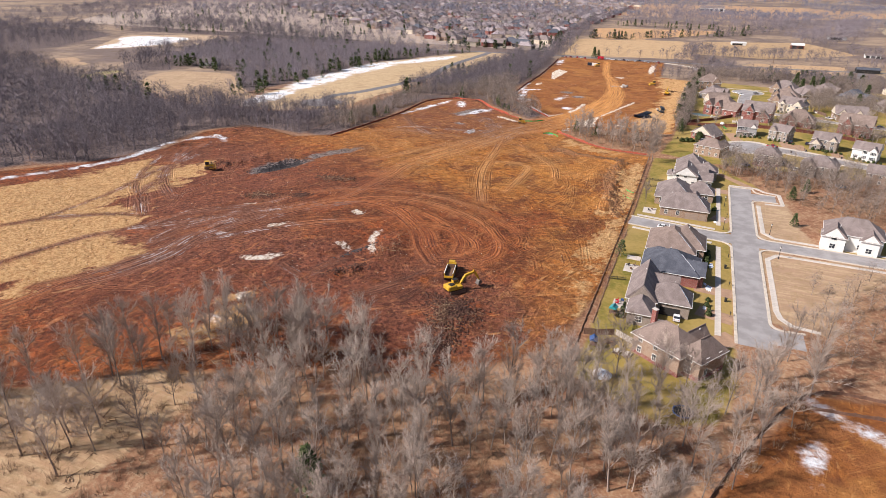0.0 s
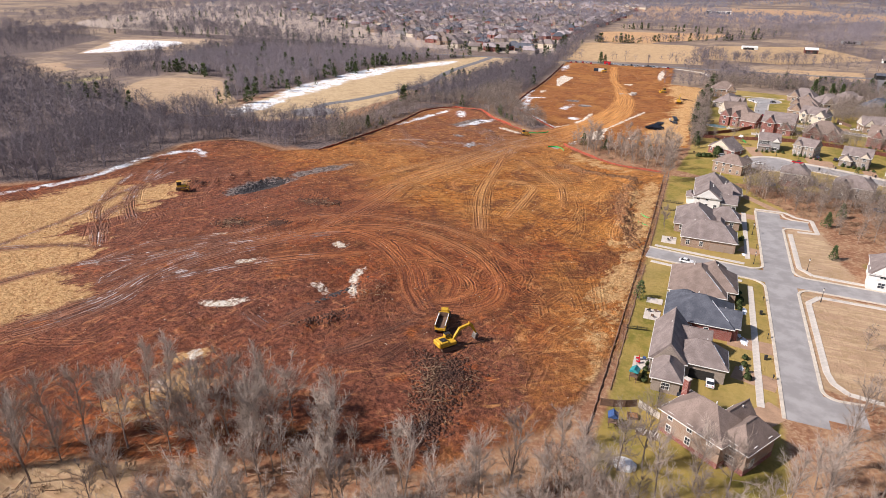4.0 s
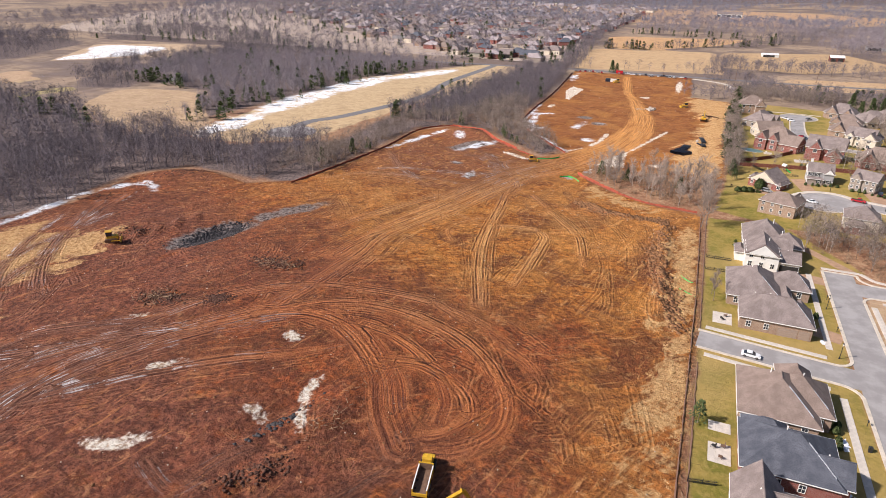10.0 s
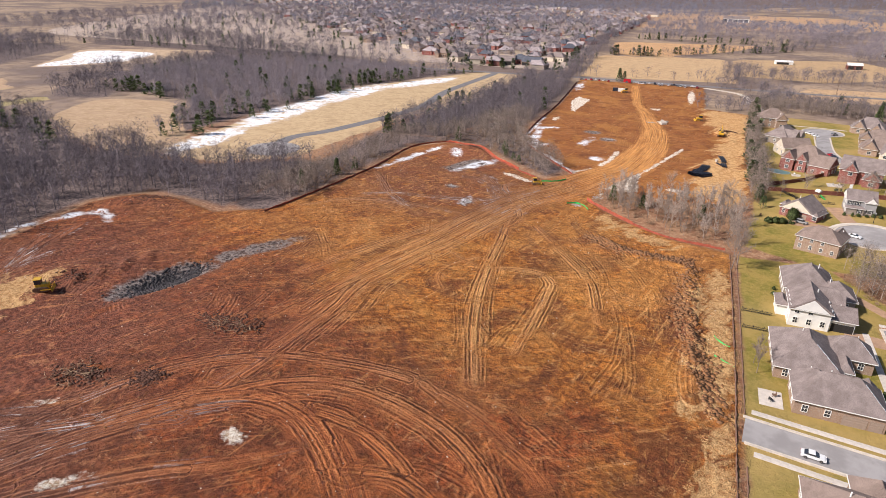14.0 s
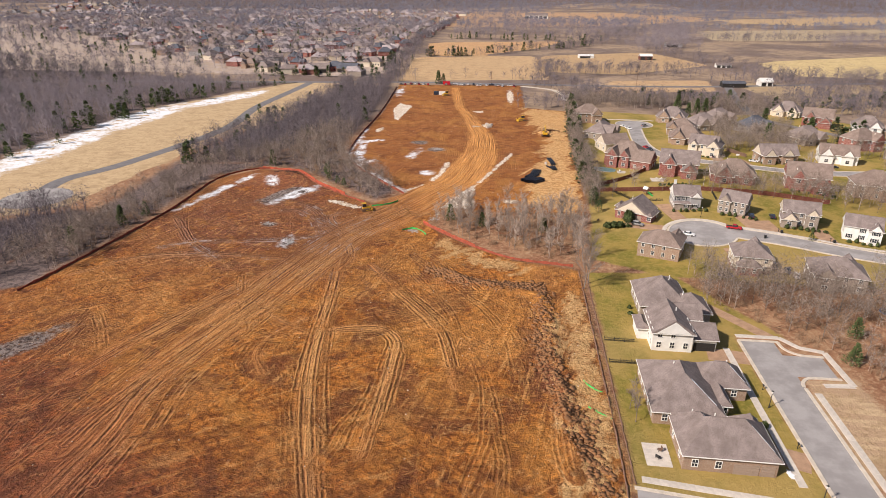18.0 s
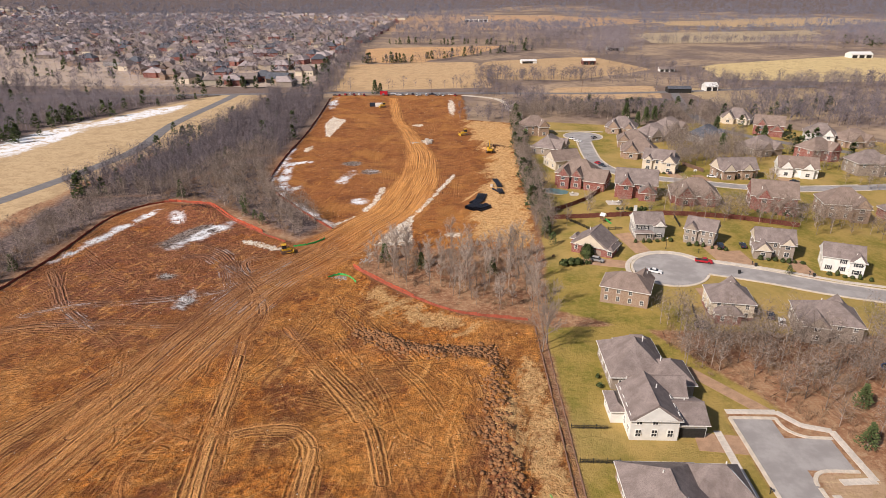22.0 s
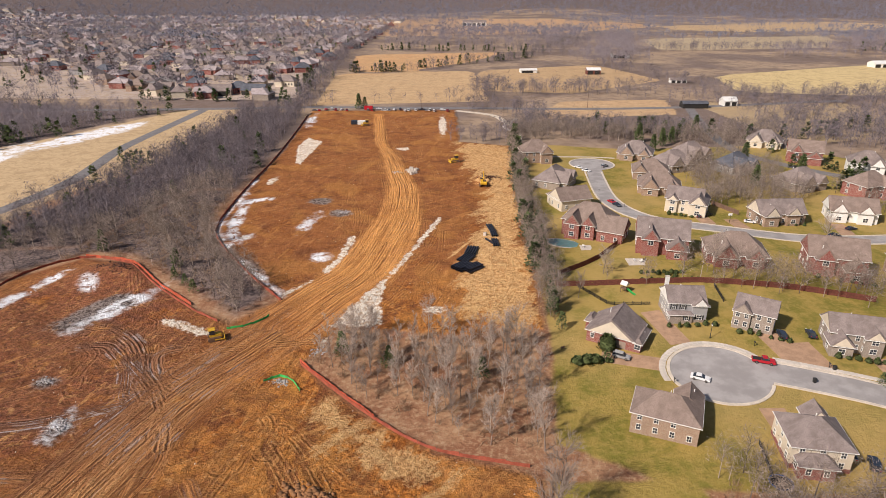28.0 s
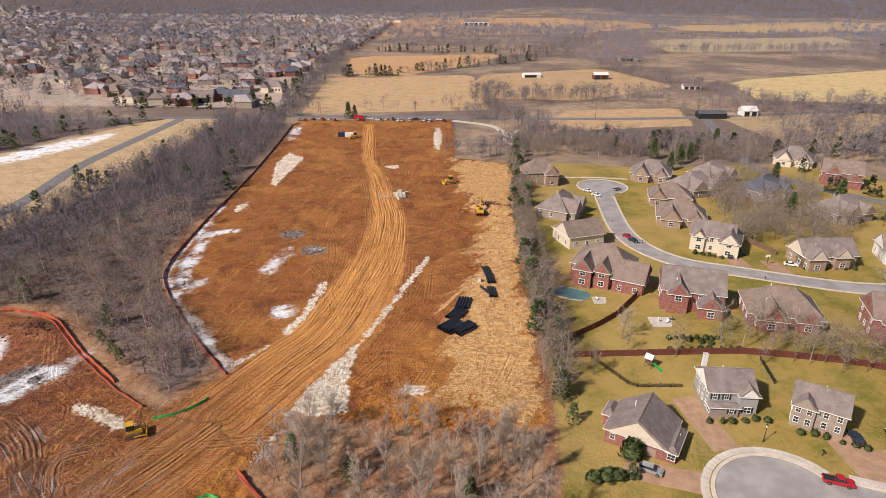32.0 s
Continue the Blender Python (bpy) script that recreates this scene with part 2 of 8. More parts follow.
    on = g.step(g.m("ADD", lane_w, g.m("MULTIPLY", edge, 0.25)), -1.4, 1.8)
    way = g.mix(g.step(ruts, 0.40, 0.60), g.mix(g.attr("tone"), (0.17, 0.044, 0.018), (0.22, 0.078, 0.022)), g.mix(g.attr("tone"), (0.62, 0.215, 0.075), (0.72, 0.34, 0.115)))
    way = g.mix(g.m("MULTIPLY", g.step(wide, 0.48, 0.60), 0.45), way, g.mix(g.attr("tone"), (0.60, 0.23, 0.085), (0.76, 0.42, 0.18)))
    way = g.mix(g.m("MULTIPLY", g.step(wide, 0.46, 0.36), 0.6), way, g.mix(g.attr("tone"), (0.17, 0.05, 0.022), (0.28, 0.11, 0.035)))
    way = g.mix(g.m("MULTIPLY", g.step(speck, 0.46, 0.38), 0.35), way, (0.14, 0.05, 0.024))
    way = g.mix(g.m("MULTIPLY", wet, 0.85), way, g.mix(g.step(ruts, 0.40, 0.60), (0.045, 0.021, 0.018), (0.19, 0.092, 0.07)))
    soil = g.mix(g.m("MULTIPLY", on, g.step(mid, 0.34, 0.50, 0.45, 0.95)), soil, way)
    packed = g.mix(g.step(ruts, 0.36, 0.62), (0.40, 0.175, 0.052), (0.70, 0.36, 0.12))
    soil = g.mix(g.m("MULTIPLY", g.m("MULTIPLY", on, g.attr("smooth")), g.step(g.noise(0.11, 5, 0.66, warp=0.8), 0.38, 0.56, 0.45, 0.95)), soil, packed)
    # pale berm soil, with the brightness of sunlit edges put into its colour
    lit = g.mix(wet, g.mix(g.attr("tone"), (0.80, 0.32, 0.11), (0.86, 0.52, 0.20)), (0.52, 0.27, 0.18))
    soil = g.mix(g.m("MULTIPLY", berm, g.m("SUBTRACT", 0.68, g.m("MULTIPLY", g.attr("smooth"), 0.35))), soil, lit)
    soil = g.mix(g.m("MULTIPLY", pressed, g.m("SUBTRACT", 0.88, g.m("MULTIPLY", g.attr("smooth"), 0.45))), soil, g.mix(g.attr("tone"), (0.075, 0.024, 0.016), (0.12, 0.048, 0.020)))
    # scuffs that run with the traffic, dark crumbs and dry crust
    head = g.step(pick, 0.46, 0.54)
    scuff = g.m("ADD", g.m("MULTIPLY", g.noise(1.0, 6, 0.7, at=g.grain(78, 0.07, 0.75), warp=0.5), g.m("SUBTRACT", 1.0, head)), g.m("MULTIPLY", g.noise(1.0, 6, 0.7, at=g.grain(38, 0.07, 0.7), warp=0.5), head))
    free = g.m("MULTIPLY", g.m("SUBTRACT", 1.0, g.m("MULTIPLY", on, 0.6)), g.m("SUBTRACT", 1.0, g.m("MULTIPLY", g.attr("smooth"), 0.55)))
    soil = g.mix(g.m("MULTIPLY", g.step(scuff, 0.54, 0.66), g.m("MULTIPLY", free, 0.6)), soil, g.mix(g.attr("tone"), (0.56, 0.25, 0.11), (0.74, 0.41, 0.15)))
    soil = g.mix(g.m("MULTIPLY", g.step(scuff, 0.46, 0.35), g.m("MULTIPLY", free, 0.6)), soil, g.mix(g.attr("tone"), (0.085, 0.028, 0.016), (0.16, 0.058, 0.018)))
    blotch = g.noise(0.13, 8, 0.74, warp=1.1)
    soil = g.mix(g.m("MULTIPLY", g.step(blotch, 0.50, 0.62), g.m("MULTIPLY", free, 0.55)), soil, g.mix(g.attr("tone"), (0.09, 0.03, 0.018), (0.20, 0.075, 0.022)))
    soil = g.mix(g.m("MULTIPLY", g.step(g.noise(0.34, 8, 0.76, warp=0.7), 0.56, 0.66), g.m("MULTIPLY", free, 0.5)), soil, g.mix(g.attr("tone"), (0.58, 0.29, 0.15), (0.72, 0.43, 0.18)))
    soil = g.mix(1.0, soil, (1.04, 0.95, 0.86), "MULTIPLY")
    # straw, dark rock, pale dry spoil, snow
    straw = g.mix(g.step(fine, 0.38, 0.58), (0.47, 0.245, 0.095), (0.72, 0.46, 0.21))
    straw = g.mix(g.m("MULTIPLY", g.step(swirl, 0.5, 0.66), 0.45), straw, (0.46, 0.235, 0.09))
    straw = g.mix(g.m("MULTIPLY", g.step(speck, 0.47, 0.36), 0.5), straw, (0.24, 0.11, 0.045))
    straw = g.mix(g.m("MULTIPLY", g.step(speck, 0.56, 0.68), 0.5), straw, (0.84, 0.62, 0.36))
    tear = g.m("MULTIPLY", g.m("SUBTRACT", g.noise(1.0, 6, 0.68, at=g.grain(58, 0.035, 0.12), warp=0.8), 0.50), 46.0)
    straw_on = g.step(g.m("ADD", g.m("ADD", g.attr("straw"), tear), g.m("MULTIPLY", edge, 0.6)), -2.0, 2.5)
    soil = g.mix(g.m("MULTIPLY", straw_on, g.m("SUBTRACT", 0.85, g.m("MULTIPLY", on, 0.78))), soil, straw)
    rock = g.mix(g.step(fine, 0.4, 0.58), (0.04, 0.037, 0.04), (0.30, 0.265, 0.245))
    soil = g.mix(g.m("MULTIPLY", zone("rock", 1.2, 0.6), 0.85), soil, rock)
    pale = g.mix(g.step(fine, 0.36, 0.6), (0.52, 0.36, 0.23), (0.86, 0.80, 0.70))
    blot = g.m("ADD", g.m("MULTIPLY", g.m("SUBTRACT", fine, 0.5), 3.0), g.m("MULTIPLY", g.m("SUBTRACT", g.noise(0.3, 4, 0.6), 0.5), 3.4))
    soil = g.mix(g.m("MULTIPLY", g.step(g.m("ADD", g.attr("pale"), blot), -0.3, 0.7), 0.92), soil, pale)
    col = g.mix(zone("soil", 1.2, 0.35), col, soil)
    streak = g.noise(0.8, 4, 0.6, at=g.stretch((0.5, 1.8, 1), 30))
    snow_on = g.m("MULTIPLY", zone("snow", 1.4, 0.6), g.m("MULTIPLY", g.step(streak, 0.26, 0.46), g.step(g.noise(0.22, 6, 0.66, warp=0.6), 0.36, 0.50)))
    col = g.mix(snow_on, col, (0.82, 0.83, 0.86))
    melt = g.m("MULTIPLY", g.m("MULTIPLY", g.step(ruts, 0.47, 0.39), g.attr("slush")), g.step(g.noise(0.12, 5, 0.66, warp=0.8), 0.48, 0.56))
    col = g.mix(g.m("MULTIPLY", melt, g.step(on, 0.1, 0.6)), col, (0.72, 0.66, 0.65))
    in_soil = zone("soil", 2.0, 0.2)
    height = g.m("ADD", g.m("MULTIPLY", g.m("MULTIPLY", ruts, on), 0.6), g.m("MULTIPLY", fine, 0.7))
    height = g.m("ADD", height, g.m("MULTIPLY", g.m("MULTIPLY", g.m("SUBTRACT", berm, pressed), in_soil), 0.22))
    height = g.m("ADD", height, g.m("ADD", g.m("MULTIPLY", speck, 0.25), g.m("ADD", g.m("MULTIPLY", scrape, 0.45), g.m("MULTIPLY", scuff, 0.35))))
    height = g.m("MULTIPLY", height, g.m("SUBTRACT", g.m("ADD", 0.3, g.m("MULTIPLY", in_soil, 0.7)), g.m("MULTIPLY", g.attr("smooth"), 0.5)))
    rough = g.step(g.m("MULTIPLY", g.step(swirl, 0.6, 0.3), on), 0.3, 1.0, 0.9, 0.6)
    return g.done(col, rough, height, 1.0, 1.2, spec=0.25)


MAT = {}


def make_materials():
    MAT["ground"] = ground_material()
    g = Graph("asphalt_street")
    a, b = g.noise(0.25, 5), g.noise(14, 3, 0.7)
    col = g.mix(g.step(a, 0.35, 0.65), (0.28, 0.258, 0.25), (0.37, 0.345, 0.335))
    col = g.mix(g.m("MULTIPLY", g.step(b, 0.5, 0.7), 0.3), col, (0.20, 0.19, 0.19))
    MAT["asphalt"] = g.done(col, 0.85, b, 0.2, 0.02)
    MAT["asphalt_dark"] = plain("grey_field_road", (0.19, 0.178, 0.18), 0.9, scale=0.3, vary=0.2)
    MAT["concrete"] = plain("pale_concrete", (0.62, 0.55, 0.48), 0.85, scale=0.8, vary=0.2, spread=0.25)
    MAT["kerb"] = plain("kerb_concrete", (0.60, 0.52, 0.43), 0.85, scale=0.7, vary=0.22)
    MAT["drive"] = plain("brown_driveway_concrete", (0.40, 0.25, 0.16), 0.85, scale=0.6, vary=0.25)

    def roof(name, c1, c2):
        g = Graph(name)
        n = g.noise(0.5, 4)
        tab = g.noise(5.5, 2, 0.6, at=g.stretch((1, 1, 3.0)))
        col = g.mix(g.step(n, 0.3, 0.7), c1, c2)
        col = g.mix(g.m("MULTIPLY", g.step(tab, 0.45, 0.62), 0.55), col, tuple(c * 0.55 for c in c1))
        return g.done(col, 0.9, tab, 0.5, 0.06)
    MAT["roof_grey"] = roof("grey_brown_shingles", (0.20, 0.158, 0.145), (0.30, 0.243, 0.226))
    # suburb shingles, paled towards lilac grey to paint in distance haze
    MAT["roof_hazed"] = roof("hazed_pale_shingles", (0.32, 0.265, 0.265), (0.45, 0.385, 0.385))
    MAT["roof_dark"] = roof("dark_slate_shingles", (0.075, 0.08, 0.10), (0.13, 0.135, 0.16))
    MAT["roof_brown"] = roof("brown_shingles", (0.215, 0.158, 0.132), (0.30, 0.225, 0.19))

    def brick(name, c1, c2, mortar):
        g = Graph(name)
        n = g.nt.nodes.new("ShaderNodeTexBrick")
        sep = g.nt.nodes.new("ShaderNodeSeparateXYZ")
        g.put(sep.inputs[0], g.place())
        com = g.nt.nodes.new("ShaderNodeCombineXYZ")
        g.put(com.inputs[0], g.m("ADD", sep.outputs[0], sep.outputs[1])), g.put(com.inputs[1], sep.outputs[2])
        g.put(n.inputs["Vector"], com.outputs[0])
        g.put(n.inputs["Color1"], c1), g.put(n.inputs["Color2"], c2), g.put(n.inputs["Mortar"], mortar)
        n.inputs["Scale"].default_value = 1.0
        n.inputs["Brick Width"].default_value, n.inputs["Row Height"].default_value = 0.22, 0.075
        n.inputs["Mortar Size"].default_value = 0.008
        col = g.mix(g.m("MULTIPLY", g.step(g.noise(0.7, 4), 0.4, 0.7), 0.35), n.outputs[0], tuple(c * 0.6 for c in c1))
        return g.done(col, 0.88, n.outputs["Fac"], 0.3, 0.02)
    MAT["brick_tan"] = brick("tan_brick", (0.36, 0.235, 0.165), (0.28, 0.18, 0.125), (0.45, 0.38, 0.31))
    MAT["brick_red"] = brick("red_brick", (0.30, 0.085, 0.065), (0.22, 0.06, 0.05), (0.40, 0.30, 0.26))
    MAT["brick_grey"] = brick("grey_brown_brick", (0.34, 0.27, 0.22), (0.25, 0.20, 0.165), (0.42, 0.37, 0.32))

    def siding(name, c):
        g = Graph(name)
        w = g.nt.nodes.new("ShaderNodeTexWave")
        w.bands_direction = "Z"
        g.put(w.inputs["Vector"], g.place())
        w.inputs["Scale"].default_value = 1.6
        col = g.mix(g.step(g.noise(0.6, 4), 0.3, 0.7), tuple(v * 0.88 for v in c), c)
        return g.done(col, 0.6, w.outputs["Fac"], 0.35, 0.02)
    MAT["siding_white"] = siding("white_lap_siding", (0.80, 0.78, 0.74))
    MAT["siding_cream"] = siding("cream_lap_siding", (0.66, 0.57, 0.45))
    MAT["siding_grey"] = siding("grey_lap_siding", (0.36, 0.35, 0.35))
    MAT["trim"] = plain("white_trim_paint", (0.80, 0.78, 0.74), 0.5, vary=0.08, bump=0.05)
    MAT["glass"] = plain("dark_window_glass", (0.035, 0.04, 0.05), 0.08, vary=0.3, scale=0.6, bump=0.0, spec=0.6)
    MAT["shutter"] = plain("black_shutter_paint", (0.03, 0.03, 0.035), 0.5, vary=0.2)
    MAT["door"] = plain("dark_door_paint", (0.07, 0.045, 0.035), 0.45, vary=0.25)
    MAT["garage"] = plain("garage_door_paint", (0.34, 0.26, 0.21), 0.5, vary=0.12)
    # near-black: dark machine parts, and painted shade inside open buildings
    MAT["dark"] = plain("near_black_paint_and_shade", (0.03, 0.027, 0.025), 0.9)
    MAT["bark"] = plain("grey_bark", (0.30, 0.235, 0.195), 0.95, scale=3, vary=0.45, spread=0.55)
    g = Graph("bare_twigs")
    c = g.mix(g.chance(), (0.23, 0.18, 0.15), (0.46, 0.375, 0.315))
    MAT["twigs"] = g.done(c, 0.95, spec=0.1)
    g = Graph("joined_twigs")
    c = g.mix(g.island(), (0.08, 0.062, 0.052), (0.42, 0.335, 0.28))
    MAT["twigs_joined"] = g.done(c, 0.95, spec=0.1)
    g = Graph("stand_twigs")
    c = g.mix(g.island(), (0.20, 0.155, 0.13), (0.52, 0.42, 0.355))
    MAT["twigs_stand"] = g.done(c, 0.95, spec=0.1)
    # purplish bare twigs; part of the bluish tint stands in for distance haze
    g = Graph("woods_twigs")
    c = g.mix(g.island(), (0.075, 0.063, 0.068), (0.275, 0.232, 0.252))
    MAT["far_twigs"] = g.done(c, 0.95, spec=0.1)
    # twigs lightened and cooled in colour to stand in for haze
    g = Graph("hazed_twigs")
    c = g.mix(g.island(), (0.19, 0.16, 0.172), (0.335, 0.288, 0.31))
    MAT["hazed_twigs"] = g.done(c, 0.95, spec=0.1)
    # blue-grey distance haze is put into the ridge trees' colour
    g = Graph("ridge_haze_twigs")
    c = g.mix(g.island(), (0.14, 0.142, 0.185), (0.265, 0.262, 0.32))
    MAT["ridge_haze_twigs"] = g.done(c, 0.95, spec=0.1)
    g = Graph("evergreen_needles")
    c = g.mix(g.island(), (0.04, 0.06, 0.022), (0.115, 0.14, 0.055))
    MAT["needles"] = g.done(c, 0.9, spec=0.15)
    g = Graph("brush")
    c = g.mix(g.island(), (0.16, 0.09, 0.06), (0.36, 0.25, 0.16))
    MAT["brush"] = g.done(c, 0.95, spec=0.1)
    MAT["silt"] = plain("red_silt_fence_cloth", (0.34, 0.085, 0.05), 0.9, scale=0.5, vary=0.4)
    MAT["orange_mesh"] = plain("orange_mesh", (0.50, 0.10, 0.05), 0.8, scale=0.6, vary=0.35)
    MAT["green_mesh"] = plain("bright_green_mesh", (0.05, 0.50, 0.12), 0.8, scale=1.0, vary=0.3)
    MAT["wood_fence"] = plain("weathered_fence_boards", (0.20, 0.12, 0.085), 0.9, scale=1.5, vary=0.3, spread=0.4)
    MAT["red_fence"] = plain("red_stained_boards", (0.17, 0.055, 0.04), 0.85, scale=1.5, vary=0.3, spread=0.3)
    MAT["black_metal"] = plain("black_metal", (0.03, 0.03, 0.03), 0.5, vary=0.2)
    MAT["yellow"] = plain("yellow_machine_paint", (0.62, 0.36, 0.03), 0.45, scale=1.5, vary=0.3)
    MAT["rubber"] = plain("black_rubber", (0.025, 0.024, 0.024), 0.85)
    MAT["steel"] = plain("worn_steel", (0.22, 0.19, 0.17), 0.5, metal=0.6)
    MAT["mud"] = plain("mud_caked_steel", (0.17, 0.10, 0.065), 0.9)
    MAT["pipe"] = plain("black_corrugated_pipe", (0.024, 0.025, 0.036), 0.32, vary=0.2, spec=0.6)
    MAT["clod"] = plain("dark_clods", (0.27, 0.13, 0.058), 0.95, scale=1.2, vary=0.5)
    MAT["stone"] = plain("grey_gravel", (0.40, 0.37, 0.36), 0.9, scale=1.5, vary=0.4)
    MAT["pool"] = plain("pool_cover_teal", (0.10, 0.24, 0.25), 0.3, vary=0.2)
    MAT["snow"] = plain("old_snow", (0.80, 0.81, 0.84), 0.7, scale=1.5, vary=0.1)
    MAT["white_car"] = plain("white_car_paint", (0.75, 0.75, 0.75), 0.25, vary=0.05, bump=0)
    MAT["red_car"] = plain("red_car_paint", (0.45, 0.02, 0.03), 0.25, vary=0.1, bump=0)
    MAT["dark_car"] = plain("dark_blue_car_paint", (0.03, 0.04, 0.06), 0.2, vary=0.1, bump=0)
    MAT["silver_car"] = plain("silver_car_paint", (0.42, 0.43, 0.45), 0.25, metal=0.4, vary=0.1, bump=0)
    MAT["tan_roof"] = plain("pale_metal_roof", (0.75, 0.74, 0.72), 0.4, vary=0.1)
    MAT["blue_tarp"] = plain("blue_tarp", (0.05, 0.10, 0.25), 0.6)
    MAT["bright_green"] = plain("green_slide_plastic", (0.03, 0.35, 0.08), 0.4)
    MAT["teal_plastic"] = plain("teal_plastic", (0.04, 0.30, 0.32), 0.45)


make_materials()


# ---- lie of the land ----
def smooth(a, b, v):
    s = np.clip((v - a) / (b - a), 0, 1)
    return s * s * (3 - 2 * s)


def bell(x, y, cx, cy, rx, ry, turn=0.0):
    c, s = math.cos(radians(turn)), math.sin(radians(turn))
    u, v = (x - cx) * c + (y - cy) * s, -(x - cx) * s + (y - cy) * c
    return np.exp(-((u / rx) ** 2 + (v / ry) ** 2))


WINDROWS = [([(-62, 303), (-50, 293), (-37, 287), (-28, 284)], 0.8, 2.0), ([(-28, 282), (-26.3, 258), (-25.7, 241), (-25, 228), (-24, 215)], 1.1, 2.0), ([(-83, 122), (-78, 129), (-74, 136)], 1.1, 2.4), ([(-183, 190), (-179, 205), (-176, 222)], 1.3, 3.5)]


def lie(x, y):
    """The broad height of the land at (x, y), in metres."""
    x, y = np.asarray(x, float), np.asarray(y, float)
    z = -3.0 + 6.8 * bell(x, y, -108, 165, 62, 75) - 2.6 * bell(x, y, -60, 332, 55, 45) + 2.8 * bell(x, y, 50, 375, 45, 60)
    z = z + 6.0 * smooth(560, 900, y)
    r = np.hypot(x, y) + 160 * np.sin(np.arctan2(x, y + 1e-6) * 7.0) + 80 * np.sin(np.arctan2(x, y + 1e-6) * 19.0)
    z = z + (95 + 22 * np.sin(x / 310.0) + 16 * np.sin(x / 130.0 + y / 400.0)) * smooth(2100, 4200, r)
    # heaps, banks and hollows of the earthworks
    z = z + 3.2 * bell(x, y, -214, 256, 16, 8, 20) + 2.6 * bell(x, y, -137, 384, 12, 7, 0) - 1.6 * bell(x, y, -141, 361, 10, 8)
    z = z - 2.6 * bell(x, y, -160, 211, 6, 15, -14) + 1.8 * bell(x, y, -45, 118, 7, 8) - 1.3 * bell(x, y, -85, 142, 2.2, 8, -20)
    z = z + 1.5 * bell(x, y, -18, 488, 7, 6) - 1.8 * bell(x, y, -24, 484, 3.5, 3)
    z = z + 1.6 * bell(x, y, -188, 205, 8, 5, 40) + 1.2 * bell(x, y, -75, 149, 4, 9, 10)
    for line, high, wide in WINDROWS:
        best = np.full(x.shape, 1e9)
        for (ax, ay), (bx, by) in zip(line, line[1:]):
            dx, dy = bx - ax, by - ay
            t = np.clip(((x - ax) * dx + (y - ay) * dy) / (dx * dx + dy * dy), 0, 1)
            best = np.minimum(best, (x - ax - t * dx) ** 2 + (y - ay - t * dy) ** 2)
        z = z + high * np.exp(-best / wide ** 2) * (0.75 + 0.3 * np.sin(x * 0.9 + y * 0.7))
    return z


def at(x, y):
    return float(lie(x, y))


def curve(points, step=3.0):
    """A smooth polyline through the points, with steps of about the given length."""
    p = [Vector((*q, 0)[:3]) for q in points]
    p = [2 * p[0] - p[1]] + p + [2 * p[-1] - p[-2]]
    out = []
    for a, b, c, d in zip(p, p[1:], p[2:], p[3:]):
        n = max(1, int((c - b).length / step))
        for k in range(n):
            t = k / n
            v = 0.5 * (2 * b + (c - a) * t + (2 * a - 5 * b + 4 * c - d) * t * t + (3 * b - a - 3 * c + d) * t ** 3)
            out.append((v.x, v.y))
    out.append((p[-2].x, p[-2].y))
    return out


def inside_distance(x, y, poly):
    """The distance from a polygon's edge, positive inside it."""
    best = np.full(x.shape, 1e9)
    odd = np.zeros(x.shape, bool)
    for (ax, ay), (bx, by) in zip(poly, poly[1:] + poly[:1]):
        dx, dy = bx - ax, by - ay
        t = np.clip(((x - ax) * dx + (y - ay) * dy) / (dx * dx + dy * dy + 1e-9), 0, 1)
        best = np.minimum(best, (x - ax - t * dx) ** 2 + (y - ay - t * dy) ** 2)
        cross = (ay > y) != (by > y)
        odd ^= cross & (x < (bx - ax) * (y - ay) / (by - ay + 1e-12) + ax)
    return np.where(odd, 1, -1) * np.sqrt(best)


def beside(x, y, line):
    """The signed distance from a line, and how far along it."""
    best, side, along, run = np.full(x.shape, 1e9), np.zeros(x.shape), np.zeros(x.shape), 0.0
    for (ax, ay), (bx, by) in zip(line, line[1:]):
        dx, dy = bx - ax, by - ay
        length = math.hypot(dx, dy) + 1e-9
        t = np.clip(((x - ax) * dx + (y - ay) * dy) / length ** 2, 0, 1)
        d = np.hypot(x - ax - t * dx, y - ay - t * dy)
        near = d < best
        best = np.where(near, d, best)
        side = np.where(near, ((x - ax) * dy - (y - ay) * dx) / length, side)
        along = np.where(near, run + t * length, along)
        run += length
    return np.copysign(best, side), along


SITE = [(-15.6, 150), (-15.2, 226), (-16.5, 303), (-36, 310), (-47.5, 318.5), (-59.5, 330), (-69, 340), (-63, 358), (-30, 353), (-9.5, 355), (-8.5, 387),
        (-7.5, 466), (-1.5, 554), (-32, 564), (-35, 657), (-136, 652), (-135, 637), (-126, 529), (-124, 468), (-120, 427), (-114, 412), (-94, 385), (-82, 371), (-92, 357),
        (-104, 363), (-120, 375.5), (-138, 391), (-153, 395), (-165.5, 379), (-165.5, 351), (-167, 304), (-172, 272), (-188, 260), (-227, 264), (-236, 248),
        (-230, 214), (-238, 192), (-247, 177), (-300, 120), (-260, 60), (-170, 50), (-120, 58), (-95, 76), (-60, 92), (-40, 98), (-24, 116), (-20, 126)]
STRIP = [(-273, 314), (-286, 412), (-285, 538), (-227, 656), (-188, 654), (-184, 513), (-200, 458), (-204, 396), (-208, 336), (-235, 312)]
